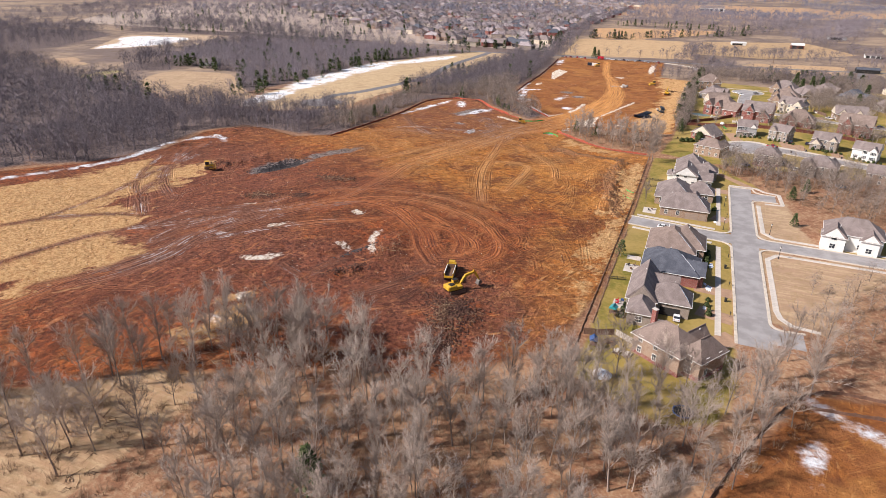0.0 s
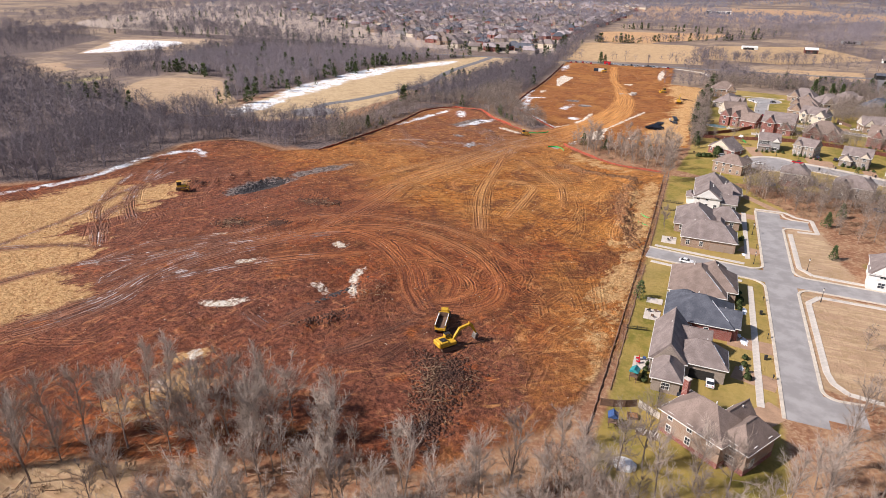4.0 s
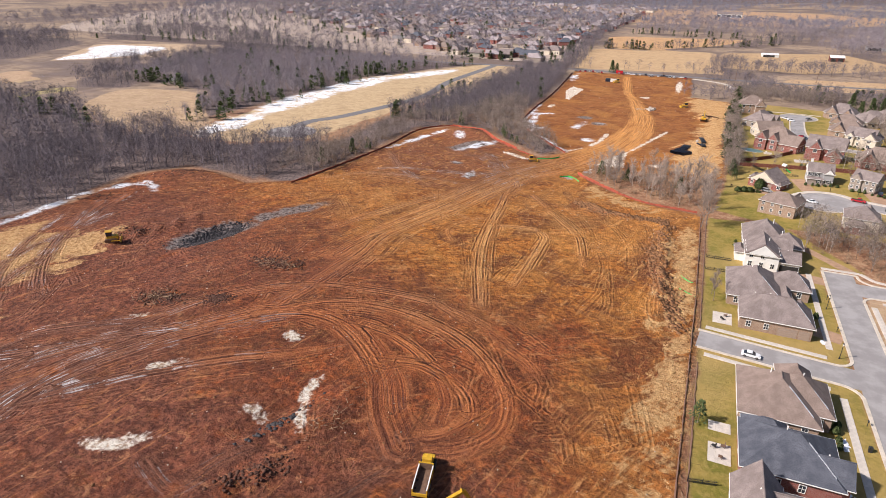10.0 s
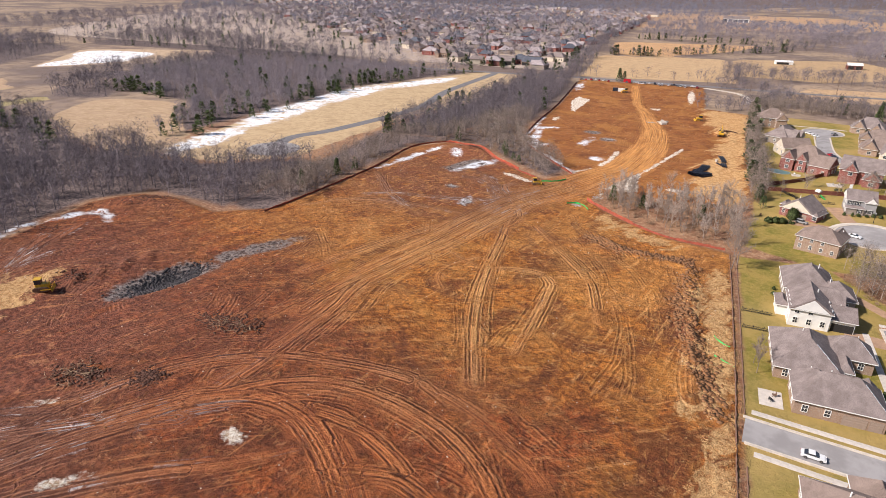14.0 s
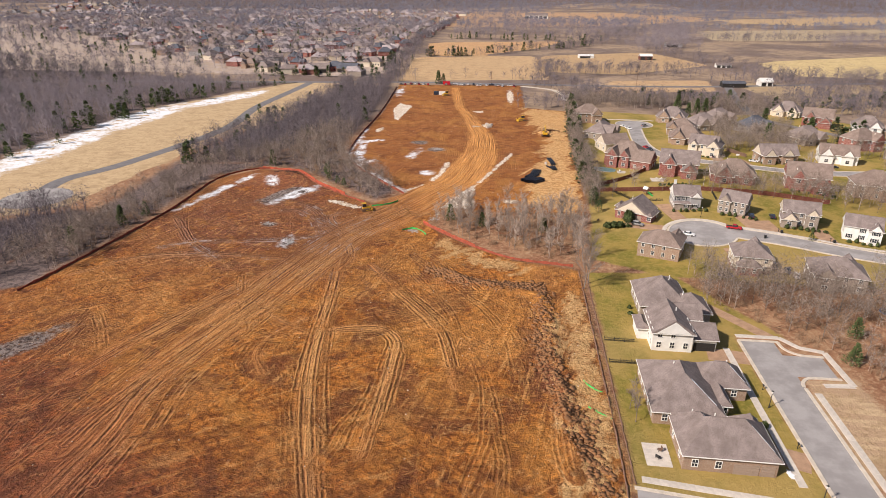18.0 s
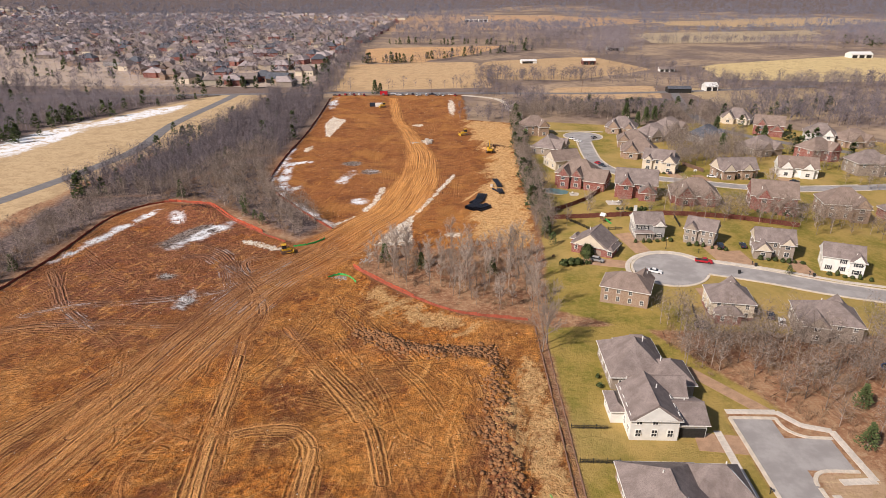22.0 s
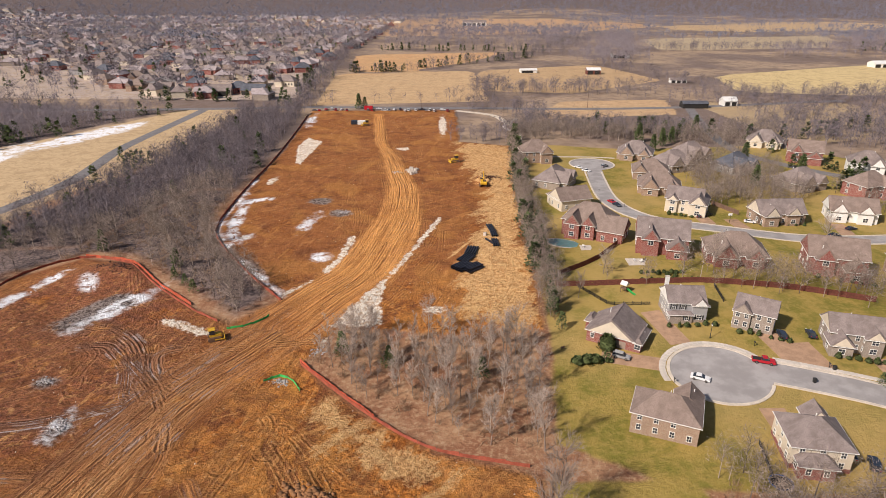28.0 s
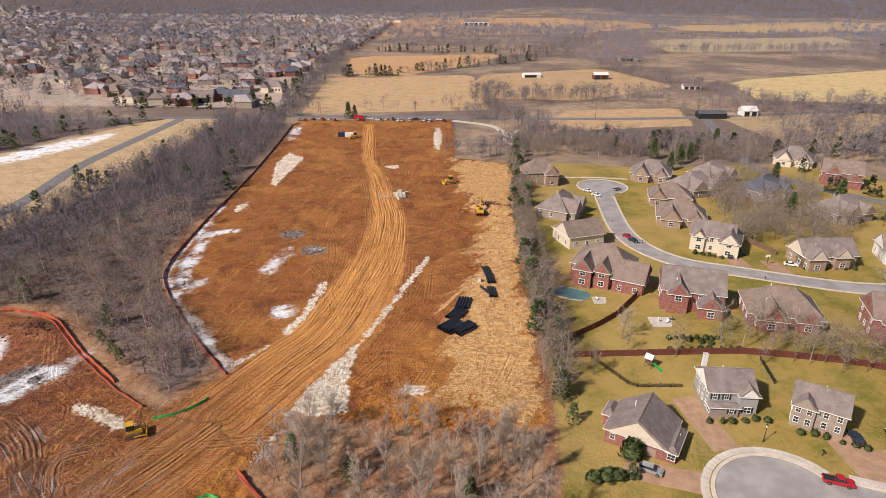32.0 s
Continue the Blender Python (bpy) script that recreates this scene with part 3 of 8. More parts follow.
LAWNS = [[(-14.5, 111), (4, 102), (14, 106), (17.6, 120), (17.6, 268), (30, 268), (10, 302), (-14, 302)], [(-8, 357), (-12, 312), (8, 300), (80, 297), (220, 290), (220, 480), (140, 560), (60, 548), (-3, 562), (-6, 470)],
         [(46, 209), (75, 209), (75, 226), (46, 230)]]
FIELDS = [([(-139, 672), (-150, 815), (-20, 850), (-10, 690)], (0.52, 0.34, 0.165)), ([(-140, 835), (-160, 1000), (25, 1040), (-20, 925), (-88, 838)], (0.56, 0.31, 0.13)),
          ([(22, 628), (28, 660), (45, 690), (125, 702), (118, 646)], (0.50, 0.32, 0.16)), ([(205, 820), (410, 910), (520, 760), (290, 720), (195, 735)], (0.60, 0.46, 0.20)),
          ([(255, 1280), (620, 1360), (480, 1120), (230, 1070)], (0.42, 0.34, 0.21)), ([(-30, 735), (-12, 850), (110, 900), (150, 790), (60, 725)], (0.46, 0.30, 0.145)),
          ([(-390, 347), (-408, 380), (-413, 405), (-360, 417), (-311, 371), (-282, 345), (-271, 300), (-290, 304), (-335, 318)], (0.44, 0.30, 0.17)), ([(-461, 352), (-467, 402), (-441, 384), (-442, 340)], (0.32, 0.28, 0.10)), ([(-553, 392), (-571, 437), (-509, 405), (-503, 367)], (0.44, 0.29, 0.17)),
          ([(-584, 462), (-690, 612), (-545, 668), (-515, 614), (-508, 560), (-556, 545)], (0.50, 0.36, 0.22)), ([(-500, 1500), (-300, 2100), (200, 2000), (440, 1690), (150, 1400), (-140, 1320)], (0.46, 0.27, 0.14)),
          ([(-900, 700), (-160, 690), (-190, 1120), (-185, 1500), (-700, 1800), (-1300, 1500)], (0.42, 0.345, 0.28)), ([(160, 560), (250, 600), (260, 690), (140, 690)], (0.38, 0.28, 0.15)),
          ([(300, 1600), (900, 1900), (1000, 1600), (500, 1450)], (0.48, 0.33, 0.17)), (STRIP, (0.52, 0.37, 0.19)),
          ([(26.2, 153), (40, 150.6), (44, 172), (60, 190), (60, 200.6), (26.2, 200.6)], (0.42, 0.27, 0.15)), ([(26.2, 211), (44, 209.5), (40, 230), (38, 251), (26.2, 251)], (0.42, 0.28, 0.155))]
FIELDS.append(([(-135, 35), (-84, 35), (-80, 74), (-98, 90), (-140, 72)], (0.40, 0.25, 0.125)))
LOT = [(10, 80), (31, 124), (70, 132), (80, 70)]
STRAW = [[(-25, 170), (-16, 160), (-16, 286), (-22, 288), (-25, 262), (-22, 225)], [(-30.5, 357), (-8.5, 357), (-7, 470), (-1.5, 553), (-32, 562), (-32, 540), (-20, 470), (-22, 430), (-30, 400)],
         [(-246, 140), (-232, 168), (-221, 195), (-206, 190), (-192, 200), (-183, 186), (-182, 158), (-190, 150), (-165, 143), (-163, 126), (-141, 116), (-146, 96), (-150, 84), (-176, 92), (-225, 100)],
         [(-24, 150), (-17, 138), (-16, 172), (-22, 178)], [(-62, 318), (-40, 300), (-30, 303), (-60, 326)], [(-100, 88), (-88, 95), (-84, 104), (-96, 104)]]
WOODS = {"strip": [(-128, 470), (-131, 530), (-140, 640), (-150, 648), (-181, 640), (-182, 515), (-194, 456), (-198, 400), (-190, 400), (-160, 405), (-146, 470)],
         "near_west": [(-188, 265), (-190, 330), (-200, 334), (-240, 306), (-276, 308), (-290, 325), (-300, 300), (-310, 210), (-262, 170), (-241, 184), (-234, 212), (-240, 250), (-228, 270)],
         "west": [(-262, 170), (-310, 210), (-292, 298), (-335, 312), (-392, 342), (-436, 338), (-455, 350), (-500, 362), (-556, 390), (-640, 400), (-800, 300), (-700, 60), (-300, 110)],
         "west_b": [(-292, 332), (-291, 415), (-290, 540), (-235, 655), (-300, 640), (-440, 600), (-500, 560), (-470, 470), (-445, 440), (-350, 422)],
         "west_d": [(-440, 385), (-466, 405), (-482, 420), (-470, 470), (-445, 440), (-413, 408)],
         "west_e": [(-660, 420), (-640, 480), (-710, 612), (-800, 640), (-1000, 500), (-800, 300)],
         "west_c": [(-480, 470), (-520, 460), (-500, 600), (-560, 665), (-760, 640), (-720, 800), (-400, 690), (-300, 650), (-440, 605)],
         "fringe": [(-172, 268), (-170, 345), (-170, 384), (-152, 402), (-136, 398), (-116, 381), (-92, 362), (-86, 373), (-98, 390), (-118, 415), (-126, 430), (-130, 470), (-146, 470), (-160, 405), (-198, 400), (-192, 330), (-190, 268)],
         "ridge": [(-3200, 1900), (-900, 1950), (-300, 2300), (300, 2350), (900, 2000), (2600, 1800), (4300, 4000), (0, 4800), (-4300, 4000)]}
# broad worn ways: their line and half-width, or the half-widths at both ends
LANES = [([(-150, 92), (-139, 104), (-133, 117), (-133, 129), (-129.5, 140), (-123, 150), (-115, 160), (-108.5, 168), (-99.4, 173.5), (-89.7, 173.3), (-80.8, 168.3), (-72, 160), (-67, 152), (-61, 145)], 4.4),
         ([(-126, 131), (-112, 143.8), (-104, 150.5), (-96.3, 155.8), (-90.5, 160), (-85, 165.7)], 1.8), ([(-110, 165), (-96.5, 179.4), (-83, 184), (-67, 181.5), (-55.8, 174.5), (-49.2, 166.6), (-47.5, 157.4), (-51.6, 149.7), (-57, 146.7)], 2.6),
         ([(-74, 166), (-66.6, 168), (-57.2, 164), (-53.5, 157.8), (-56, 151.8), (-60.3, 148.4)], 3.0), ([(-90, 174), (-78, 174.3), (-65.5, 168.5), (-58.5, 161), (-56.8, 154)], 2.6),
         ([(-109, 168), (-107.3, 185), (-107.5, 210), (-110, 228), (-108, 247), (-103, 272), (-99, 298), (-93, 325), (-85, 342), (-77.5, 356), (-67, 377)], (2.6, 10.0)),
         ([(-77.5, 356), (-69, 373), (-60.5, 390), (-56.4, 416), (-54.5, 440), (-56, 470), (-60, 492), (-66, 522), (-77, 565), (-88, 640)], (11.5, 3.0)),
         ([(-112, 206), (-111, 226), (-106.6, 249), (-101.7, 274), (-98, 300)], 3.4), ([(-127.5, 229), (-122.7, 248), (-114.5, 270), (-105, 295)], 2.6), ([(-65.4, 198), (-73.7, 222), (-80, 246), (-86.4, 280), (-92, 308)], 2.4),
         ([(-61.4, 214), (-61.8, 242.5), (-63, 255.5), (-67.9, 260), (-74.4, 259.4), (-86, 256), (-98, 262)], 1.7), ([(-88.4, 236), (-92.8, 243), (-93, 252.5), (-88, 262)], 1.4), ([(-143.7, 125), (-141.9, 136.5), (-135, 145.3), (-122, 154.6), (-108, 163)], 3.2),
         ([(-155, 132.6), (-151.6, 143.8), (-141, 151), (-128, 157)], 2.6), ([(-165.9, 139.7), (-187, 159.8), (-196, 178.7), (-213.8, 205.6), (-221.5, 219.6)], 2.4), ([(-170, 157.5), (-191.6, 175.4), (-207.4, 196), (-220, 231.7)], 2.4),
         ([(-174, 149.5), (-195.6, 165), (-213, 187.7), (-226.4, 213.7)], 1.6), ([(-198, 125), (-197.5, 142), (-199, 160), (-205.9, 186.6), (-207, 211)], 1.5), ([(-178, 92), (-168, 120), (-149.6, 136), (-131.7, 147.4)], 2.2),
         ([(-152, 72), (-144, 100), (-134.3, 120.6), (-122.4, 136)], 2.2), ([(-212, 108), (-196, 128), (-178, 138), (-166, 140)], 1.8), ([(-72, 119), (-65.6, 128.8), (-60.7, 140)], 1.8), ([(-61, 122), (-58, 132.6), (-57, 139)], 1.6),
         ([(-97, 124), (-88.7, 121.7), (-86, 128.6), (-83.4, 133)], 1.4), ([(-149.5, 303.4), (-139, 309.5), (-119, 313.8), (-102.4, 322)], 2.2), ([(-128.8, 351), (-122.8, 353.3), (-112, 346.3), (-104.3, 335), (-99.6, 324)], 2.0),
         ([(-123.6, 343.6), (-118, 344), (-109.5, 336), (-104.3, 325)], 1.8), ([(-98, 346.5), (-104.7, 341.6), (-100.5, 332.3), (-88.4, 327.4)], 2.0), ([(-110.6, 339), (-97.5, 325.7), (-88, 307), (-89, 293)], 2.2),
         ([(-132, 152), (-122, 172), (-110, 184), (-95, 190), (-75, 193), (-58, 188), (-46, 178)], 1.8),
         ([(-165, 280), (-150, 296), (-128, 300), (-108, 300)], 1.6), ([(-160, 330), (-150, 318), (-140, 306), (-122, 292)], 2.0), ([(-47, 238), (-54, 262), (-66, 280), (-80, 300)], 1.3)]
WANDER = random.Random(77)


HEADINGS = [(ax, ay, math.atan2(by - ay, bx - ax)) for line, _ in LANES for (ax, ay), (bx, by) in zip(curve(line, 8.0), curve(line, 8.0)[1:])]


def way_near(x, y):
    """The heading of the nearest worn way."""
    return min(HEADINGS, key=lambda h: (h[0] - x) ** 2 + (h[1] - y) ** 2)[2]


TRACKS = [[], [], []]
for number in range(230):
    px, py = WANDER.uniform(-228, -24), WANDER.uniform(95, 395)
    if number >= 180:
        px, py = WANDER.uniform(-235, -130), WANDER.uniform(85, 200)
    if number % 8 == 0:
        px, py = WANDER.uniform(-118, -30), WANDER.uniform(375, 640)
    turn, trail = WANDER.gauss(0, 0.35), [(px, py)]
    for _ in range(WANDER.randint(4, 13)):
        head = way_near(px, py) + turn + 0.5 * noise.noise((px / 30.0, py / 30.0, 7.0))
        px, py = px + 5 * math.cos(head), py + 5 * math.sin(head)
        trail.append((px, py))
    TRACKS[0].append(curve(trail, 1.6))


def follow(line, off, start, end):
    """A wheel track that runs along a haul way, swaying a little from side to side."""
    pts, sway = curve(line, 6.0), WANDER.uniform(0, 6)
    pts = pts[int(start * len(pts)):max(3, int(end * len(pts)))]
    out = []
    for k, ((ax, ay), (bx, by)) in enumerate(zip(pts, pts[1:])):
        d = math.hypot(bx - ax, by - ay) + 1e-6
        w = off + 0.7 * math.sin(sway + k * 0.25)
        out.append((ax + (by - ay) / d * w, ay - (bx - ax) / d * w))
    return curve(out, 1.6) if len(out) > 2 else []


for order, (line, half) in enumerate(LANES):
    half = min(half) + 3 if isinstance(half, tuple) else half
    for _ in range(3 + int(half * 2.2)):
        a = WANDER.uniform(0, 0.5)
        TRACKS[1].append(follow(line, WANDER.uniform(-1.4, 1.4) * half, a, a + WANDER.uniform(0.3, 0.6)))
    for _ in range(1 if half < 4 else 3):
        TRACKS[2].append(follow(line, WANDER.uniform(-0.5, 0.5) * half, WANDER.uniform(0, 0.15), WANDER.uniform(0.85, 1.0)))
TRACKS = [[t for t in layer if len(t) > 3] for layer in TRACKS]
# pale spoil and snow patches: x, y, half-width, half-length, turn
PALE = [(-133.9, 157.9, 2.8, 1.0, 20), (-113.5, 144.4, 3.4, 1.1, 40), (-96, 163.4, 2.4, 1.6, 0), (-88.6, 140.8, 2.4, 1.2, 0), (-106, 124, 4.5, 1.6, 20), (-102, 127.5, 3, 1.1, 10), (-97, 107, 1.6, 1.8, 0),
        (-62.7, 546, 3.6, 3.4, 0), (-43, 608, 2.6, 28, 2), (-116.7, 483.6, 1.8, 6, 0), (-106.5, 415.3, 2.0, 2.2, -20), (-56, 503, 2.0, 4, 0), (-54, 335, 2, 2, 0), (-20, 312, 8, 0.7, -30), (-45, 322, 12, 1.2, -38), (-64, 350, 2.4, 3, 0), (-38, 366, 3.2, 2.0, 0)]
PALE_AREAS = [[(-65.5, 357.5), (-62, 367), (-59, 375), (-51.6, 389), (-53, 383), (-53.8, 377), (-53.4, 368), (-51, 359), (-56, 356.5)], [(-114.4, 515.8), (-121.8, 551.4), (-120.6, 572), (-110, 561), (-110.5, 532.4), (-111, 511.4)],
              [(-111, 358.5), (-105, 357.5), (-98, 354.5), (-94, 352), (-98, 351), (-105, 353.5), (-110, 356)], [(-80, 141), (-84, 148), (-84.6, 153), (-82.6, 155), (-81.8, 148.6), (-77.3, 139)]]
PALE_LINES = [([(-52, 388), (-44, 417), (-39, 436)], 0.9), ([(-72.8, 389), (-70.8, 396.4), (-69.4, 406), (-69, 416)], 1.3), ([(-83, 372), (-76, 382)], 0.5)]
SNOW = [(-268, 345, 9, 32, 6), (-276, 420, 12, 48, 4), (-276, 500, 13, 48, -3), (-254, 570, 10, 42, -24), (-87.6, 430.5, 2.4, 8, -8),
        (-125, 364, 3.2, 11, -24), (-112, 315, 1.6, 4, 0), (-130, 620, 3, 16, 4), (-77.3, 399, 3, 3, 0), (-141, 376, 2.0, 3.6, 40),
        (40, 116, 7, 1.6, -30), (-235, 340, 1.5, 8, 30), (30, 104, 2, 4, 0), (-106, 416, 1.4, 2.4, -20), (-97, 97, 1.5, 1.2, 0)]
SNOW_AREAS = [[(-584, 468), (-679, 608), (-575, 622), (-556, 551)]]
SNOW_LINES = [([(-82.6, 373), (-96, 389), (-113.5, 412), (-120.6, 429), (-121.4, 443), (-124.6, 486)], 0.7), ([(-108.5, 410), (-113, 420), (-115.6, 430), (-117.5, 444), (-118, 453), (-111, 458)], 2.0), ([(-256, 149), (-241, 172.5), (-233, 198), (-236, 222), (-230, 238)], 1.5),
              ([(-232, 236), (-224, 243), (-214, 238)], 1.0), ([(-163, 338), (-158, 362), (-152, 384)], 1.3)]
ROCK = [(-161, 211, 6.5, 15, -14), (-151, 238, 4, 14, -30), (-130, 362, 6, 12, -35), (-123.7, 329, 2.4, 1.6, 0), (-89, 455.5, 5, 4, 0), (-77.7, 441.5, 3.6, 3.6, 0), (-111, 313, 2, 3, 0)]


def patches(x, y, rows):
    best = np.full(x.shape, -30.0)
    for cx, cy, rx, ry, turn in rows:
        c, s = math.cos(radians(turn)), math.sin(radians(turn))
        u, v = (x - cx) * c + (y - cy) * s, -(x - cx) * s + (y - cy) * c
        best = np.maximum(best, (1 - np.sqrt((u / rx) ** 2 + (v / ry) ** 2)) * min(rx, ry, 6.0))
    return best


def strips(x, y, rows):
    """How far inside the nearest of some strips (line, half-width) a place lies."""
    best = np.full(x.shape, -30.0)
    for line, half in rows:
        sel = np.where((x > min(p[0] for p in line) - 12) & (x < max(p[0] for p in line) + 12) & (y > min(p[1] for p in line) - 12) & (y < max(p[1] for p in line) + 12))[0]
        best[sel] = np.maximum(best[sel], half - np.abs(beside(x[sel], y[sel], curve(line, 4.0))[0]))
    return best


def spaced(lo, hi, step, reach_lo, reach_hi):
    mid = np.arange(lo, hi + step / 2, step)
    out, d, v = [], step, hi
    while v < reach_hi:
        d *= 1.13
        v += d
        out.append(v)
    low, d, v = [], step, lo
    while v > reach_lo:
        d *= 1.13
        v -= d
        low.append(v)
    return np.concatenate([low[::-1], mid, out])


def build_ground():
    xs = spaced(-215, 20, 0.62, -4600, 4600)
    ys = np.concatenate([spaced(85, 400, 0.62, -900, 401)[:-1], spaced(401.5, 665, 1.4, 401, 4900)[1:]])
    X, Y = np.meshgrid(xs, ys)
    x, y = X.ravel(), Y.ravel()
    z = lie(x, y)
    soil = np.clip(np.maximum(inside_distance(x, y, SITE), inside_distance(x, y, LOT)), -30, 30)
    lane_d, lane_s, lane_w = np.full(x.shape, 99.0), np.zeros(x.shape), np.full(x.shape, -30.0)
    for k, (pts, half) in enumerate(LANES):
        line = curve(pts, 1.5)
        lx, ly = [p[0] for p in line], [p[1] for p in line]
        sel = np.where((x > min(lx) - 9) & (x < max(lx) + 9) & (y > min(ly) - 9) & (y < max(ly) + 9))[0]
        d, s = beside(x[sel], y[sel], line)
        if isinstance(half, tuple):
            half = half[0] + (half[1] - half[0]) * smooth(0, 0.75 * s.max(), s)
        w = half - np.abs(d)
        win = w > lane_w[sel]
        i = sel[win]
        lane_w[i], lane_d[i], lane_s[i] = w[win], d[win] + 37.0 * k, s[win]
    near_track = [np.full(x.shape, 5.0) for _ in range(3)]
    for k, line in [(k, line) for k, layer in enumerate(TRACKS) for line in layer]:
        lx, ly = [p[0] for p in line], [p[1] for p in line]
        sel = np.where((x > min(lx) - 5) & (x < max(lx) + 5) & (y > min(ly) - 5) & (y < max(ly) + 5))[0]
        d, s = beside(x[sel], y[sel], line)
        d = np.abs(d) + 4.0 * (1 - smooth(0.0, 1.5, s) * (1 - smooth(s.max() - 1.5, s.max() - 0.05, s)))
        near_track[k][sel] = np.minimum(near_track[k][sel], d)
    # ruts and rough ground as real relief
    rut = np.sin(lane_d * 2.7 + np.sin(lane_s * 0.11)) * 0.06 * smooth(-0.5, 1.5, lane_w)
    rough = np.array([noise.noise((a * 0.22, b * 0.22, 3)) * 0.30 + noise.noise((a * 0.7, b * 0.7, 9)) * 0.16 if s > 0 and b < 680 else 0.0 for a, b, s in zip(x, y, soil)])
    z = z + np.where(soil > 0, rut + rough * (1 - 0.6 * smooth(-0.5, 1.0, lane_w)), 0)
    n, m = len(xs), len(ys)
    i = np.arange(n * m).reshape(m, n)
    quads = np.stack([i[:-1, :-1], i[:-1, 1:], i[1:, 1:], i[1:, :-1]], -1).reshape(-1, 4)
    me = bpy.data.meshes.new("ground")
    me.vertices.add(n * m)
    me.vertices.foreach_set("co", np.stack([x, y, z], -1).ravel())
    me.loops.add(quads.size)
    me.loops.foreach_set("vertex_index", quads.ravel().astype(np.int32))
    me.polygons.add(len(quads))
    me.polygons.foreach_set("loop_start", np.arange(0, quads.size, 4, dtype=np.int32))
    me.polygons.foreach_set("use_smooth", np.ones(len(quads), bool))
    me.update()

    def floats(name, v):
        me.attributes.new(name, "FLOAT", "POINT").data.foreach_set("value", np.asarray(v, np.float32))
    floats("soil", soil)
    for name, v in zip(("tracks_old", "tracks", "tracks_new"), near_track):
        floats(name, v)
    floats("lane_w", np.clip(lane_w, -10, 10))
    me.attributes.new("lane", "FLOAT_VECTOR", "POINT").data.foreach_set("vector", np.stack([lane_d, lane_s * 0.022, np.zeros(x.shape)], -1).astype(np.float32).ravel())
    lawn = np.full(x.shape, -30.0)
    for poly in LAWNS:
        lawn = np.maximum(lawn, inside_distance(x, y, poly))
    floats("lawn", np.clip(lawn, -30, 30))
    straw = np.full(x.shape, -30.0)
    for poly in STRAW:
        straw = np.maximum(straw, inside_distance(x, y, poly))
    floats("straw", np.clip(straw, -30, 30))
    edge, col = np.full(x.shape, -60.0), np.tile(np.array((0.4, 0.3, 0.2, 1.0)), (x.size, 1))
    for poly, c in FIELDS:
        d = inside_distance(x, y, poly)
        win = d > edge
        edge = np.where(win, d, edge)
        col[win, :3] = (c[0], c[1], c[2] * 1.14)
    floats("field_edge", np.clip(edge, -60, 60))
    me.attributes.new("field", "FLOAT_COLOR", "POINT").data.foreach_set("color", col.astype(np.float32).ravel())
    floats("far", smooth(260, 380, np.hypot(x + 40, y - 200)))
    floats("tone", np.maximum(np.maximum(smooth(176, 236, y + 0.3 * (x + 80) + 12 * np.sin(x / 17.0)) * (1 - 0.7 * bell(x, y, -190, 215, 36, 60)), 0.75 * smooth(-52, -26, x)), smooth(0, 10, x)))
    snow = np.maximum(patches(x, y, SNOW), strips(x, y, SNOW_LINES))
    for poly in SNOW_AREAS:
        snow = np.maximum(snow, np.clip(inside_distance(x, y, poly), -30, 12))
    floats("snow", snow)
    pale = np.maximum(patches(x, y, PALE), strips(x, y, PALE_LINES))
    for poly in PALE_AREAS:
        pale = np.maximum(pale, np.clip(inside_distance(x, y, poly), -30, 3))
    floats("pale", pale)
    floats("slush", np.clip(1.4 * bell(x, y, -140, 138, 40, 30) + 0.9 * bell(x, y, -205, 195, 30, 45) + 0.8 * bell(x, y, -130, 325, 45, 30), 0, 1))
    floats("smooth", np.maximum(smooth(345, 395, y), smooth(4, 8, x) * (1 - smooth(140, 150, y))))
    floats("rock", patches(x, y, ROCK))
    floats("wet", np.clip(1.5 * bell(x, y, -178, 165, 52, 62) + 0.9 * bell(x, y, -135, 122, 50, 30) + 1.1 * bell(x, y, -62, 124, 48, 22) + 0.7 * bell(x, y, -45, 122, 15, 22) + 0.9 * bell(x, y, -26, 240, 3.5, 30, 12) + 0.8 * bell(x, y, -44, 291, 20, 3) + 0.8 * bell(x, y, -214, 256, 20, 12, 20) + 0.7 * bell(x, y, -130, 375, 30, 25) + 1.3 * bell(x, y, -132, 332, 42, 48) + 0.5 * bell(x, y, -205, 215, 30, 40) + 0.5 * bell(x, y, -85, 195, 40, 14), 0, 1))
    wood = np.full(x.shape, -30.0)
    for poly in WOODS.values():
        wood = np.maximum(wood, inside_distance(x, y, poly))
    floats("wood", np.clip(wood, -30, 30))
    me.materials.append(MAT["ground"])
    return tagged(new("ground", me), "rolling winter ground with a bare red-brown graded site and dry grass", "ground", kind="structure")


build_ground()


# ---- building helpers ----
def mesh_of(name, bm, material):
    me = bpy.data.meshes.new(name)
    bmesh.ops.recalc_face_normals(bm, faces=bm.faces)
    bm.to_mesh(me)
    bm.free()
    me.materials.append(MAT[material])
    return me


def part(name, bm, material, parent, label="", m=None):
    """Link a bmesh (or a ready mesh) as one mesh object under a thing or a part."""
    me = bm if isinstance(bm, bpy.types.Mesh) else mesh_of(name, bm, material)
    ob = new(name, me)
    ob.parent = parent
    if m is not None:
        ob.matrix_basis = m
    if label:
        tagged(ob, label)
    return ob


def thing(name, x, y, label, category, z=None, rz=0.0, group="", kind=""):
    ob = new(name)
    ob.matrix_basis = pose(x, y, at(x, y) if z is None else z, 0, 0, rz)
    return tagged(ob, label, category, group, kind)


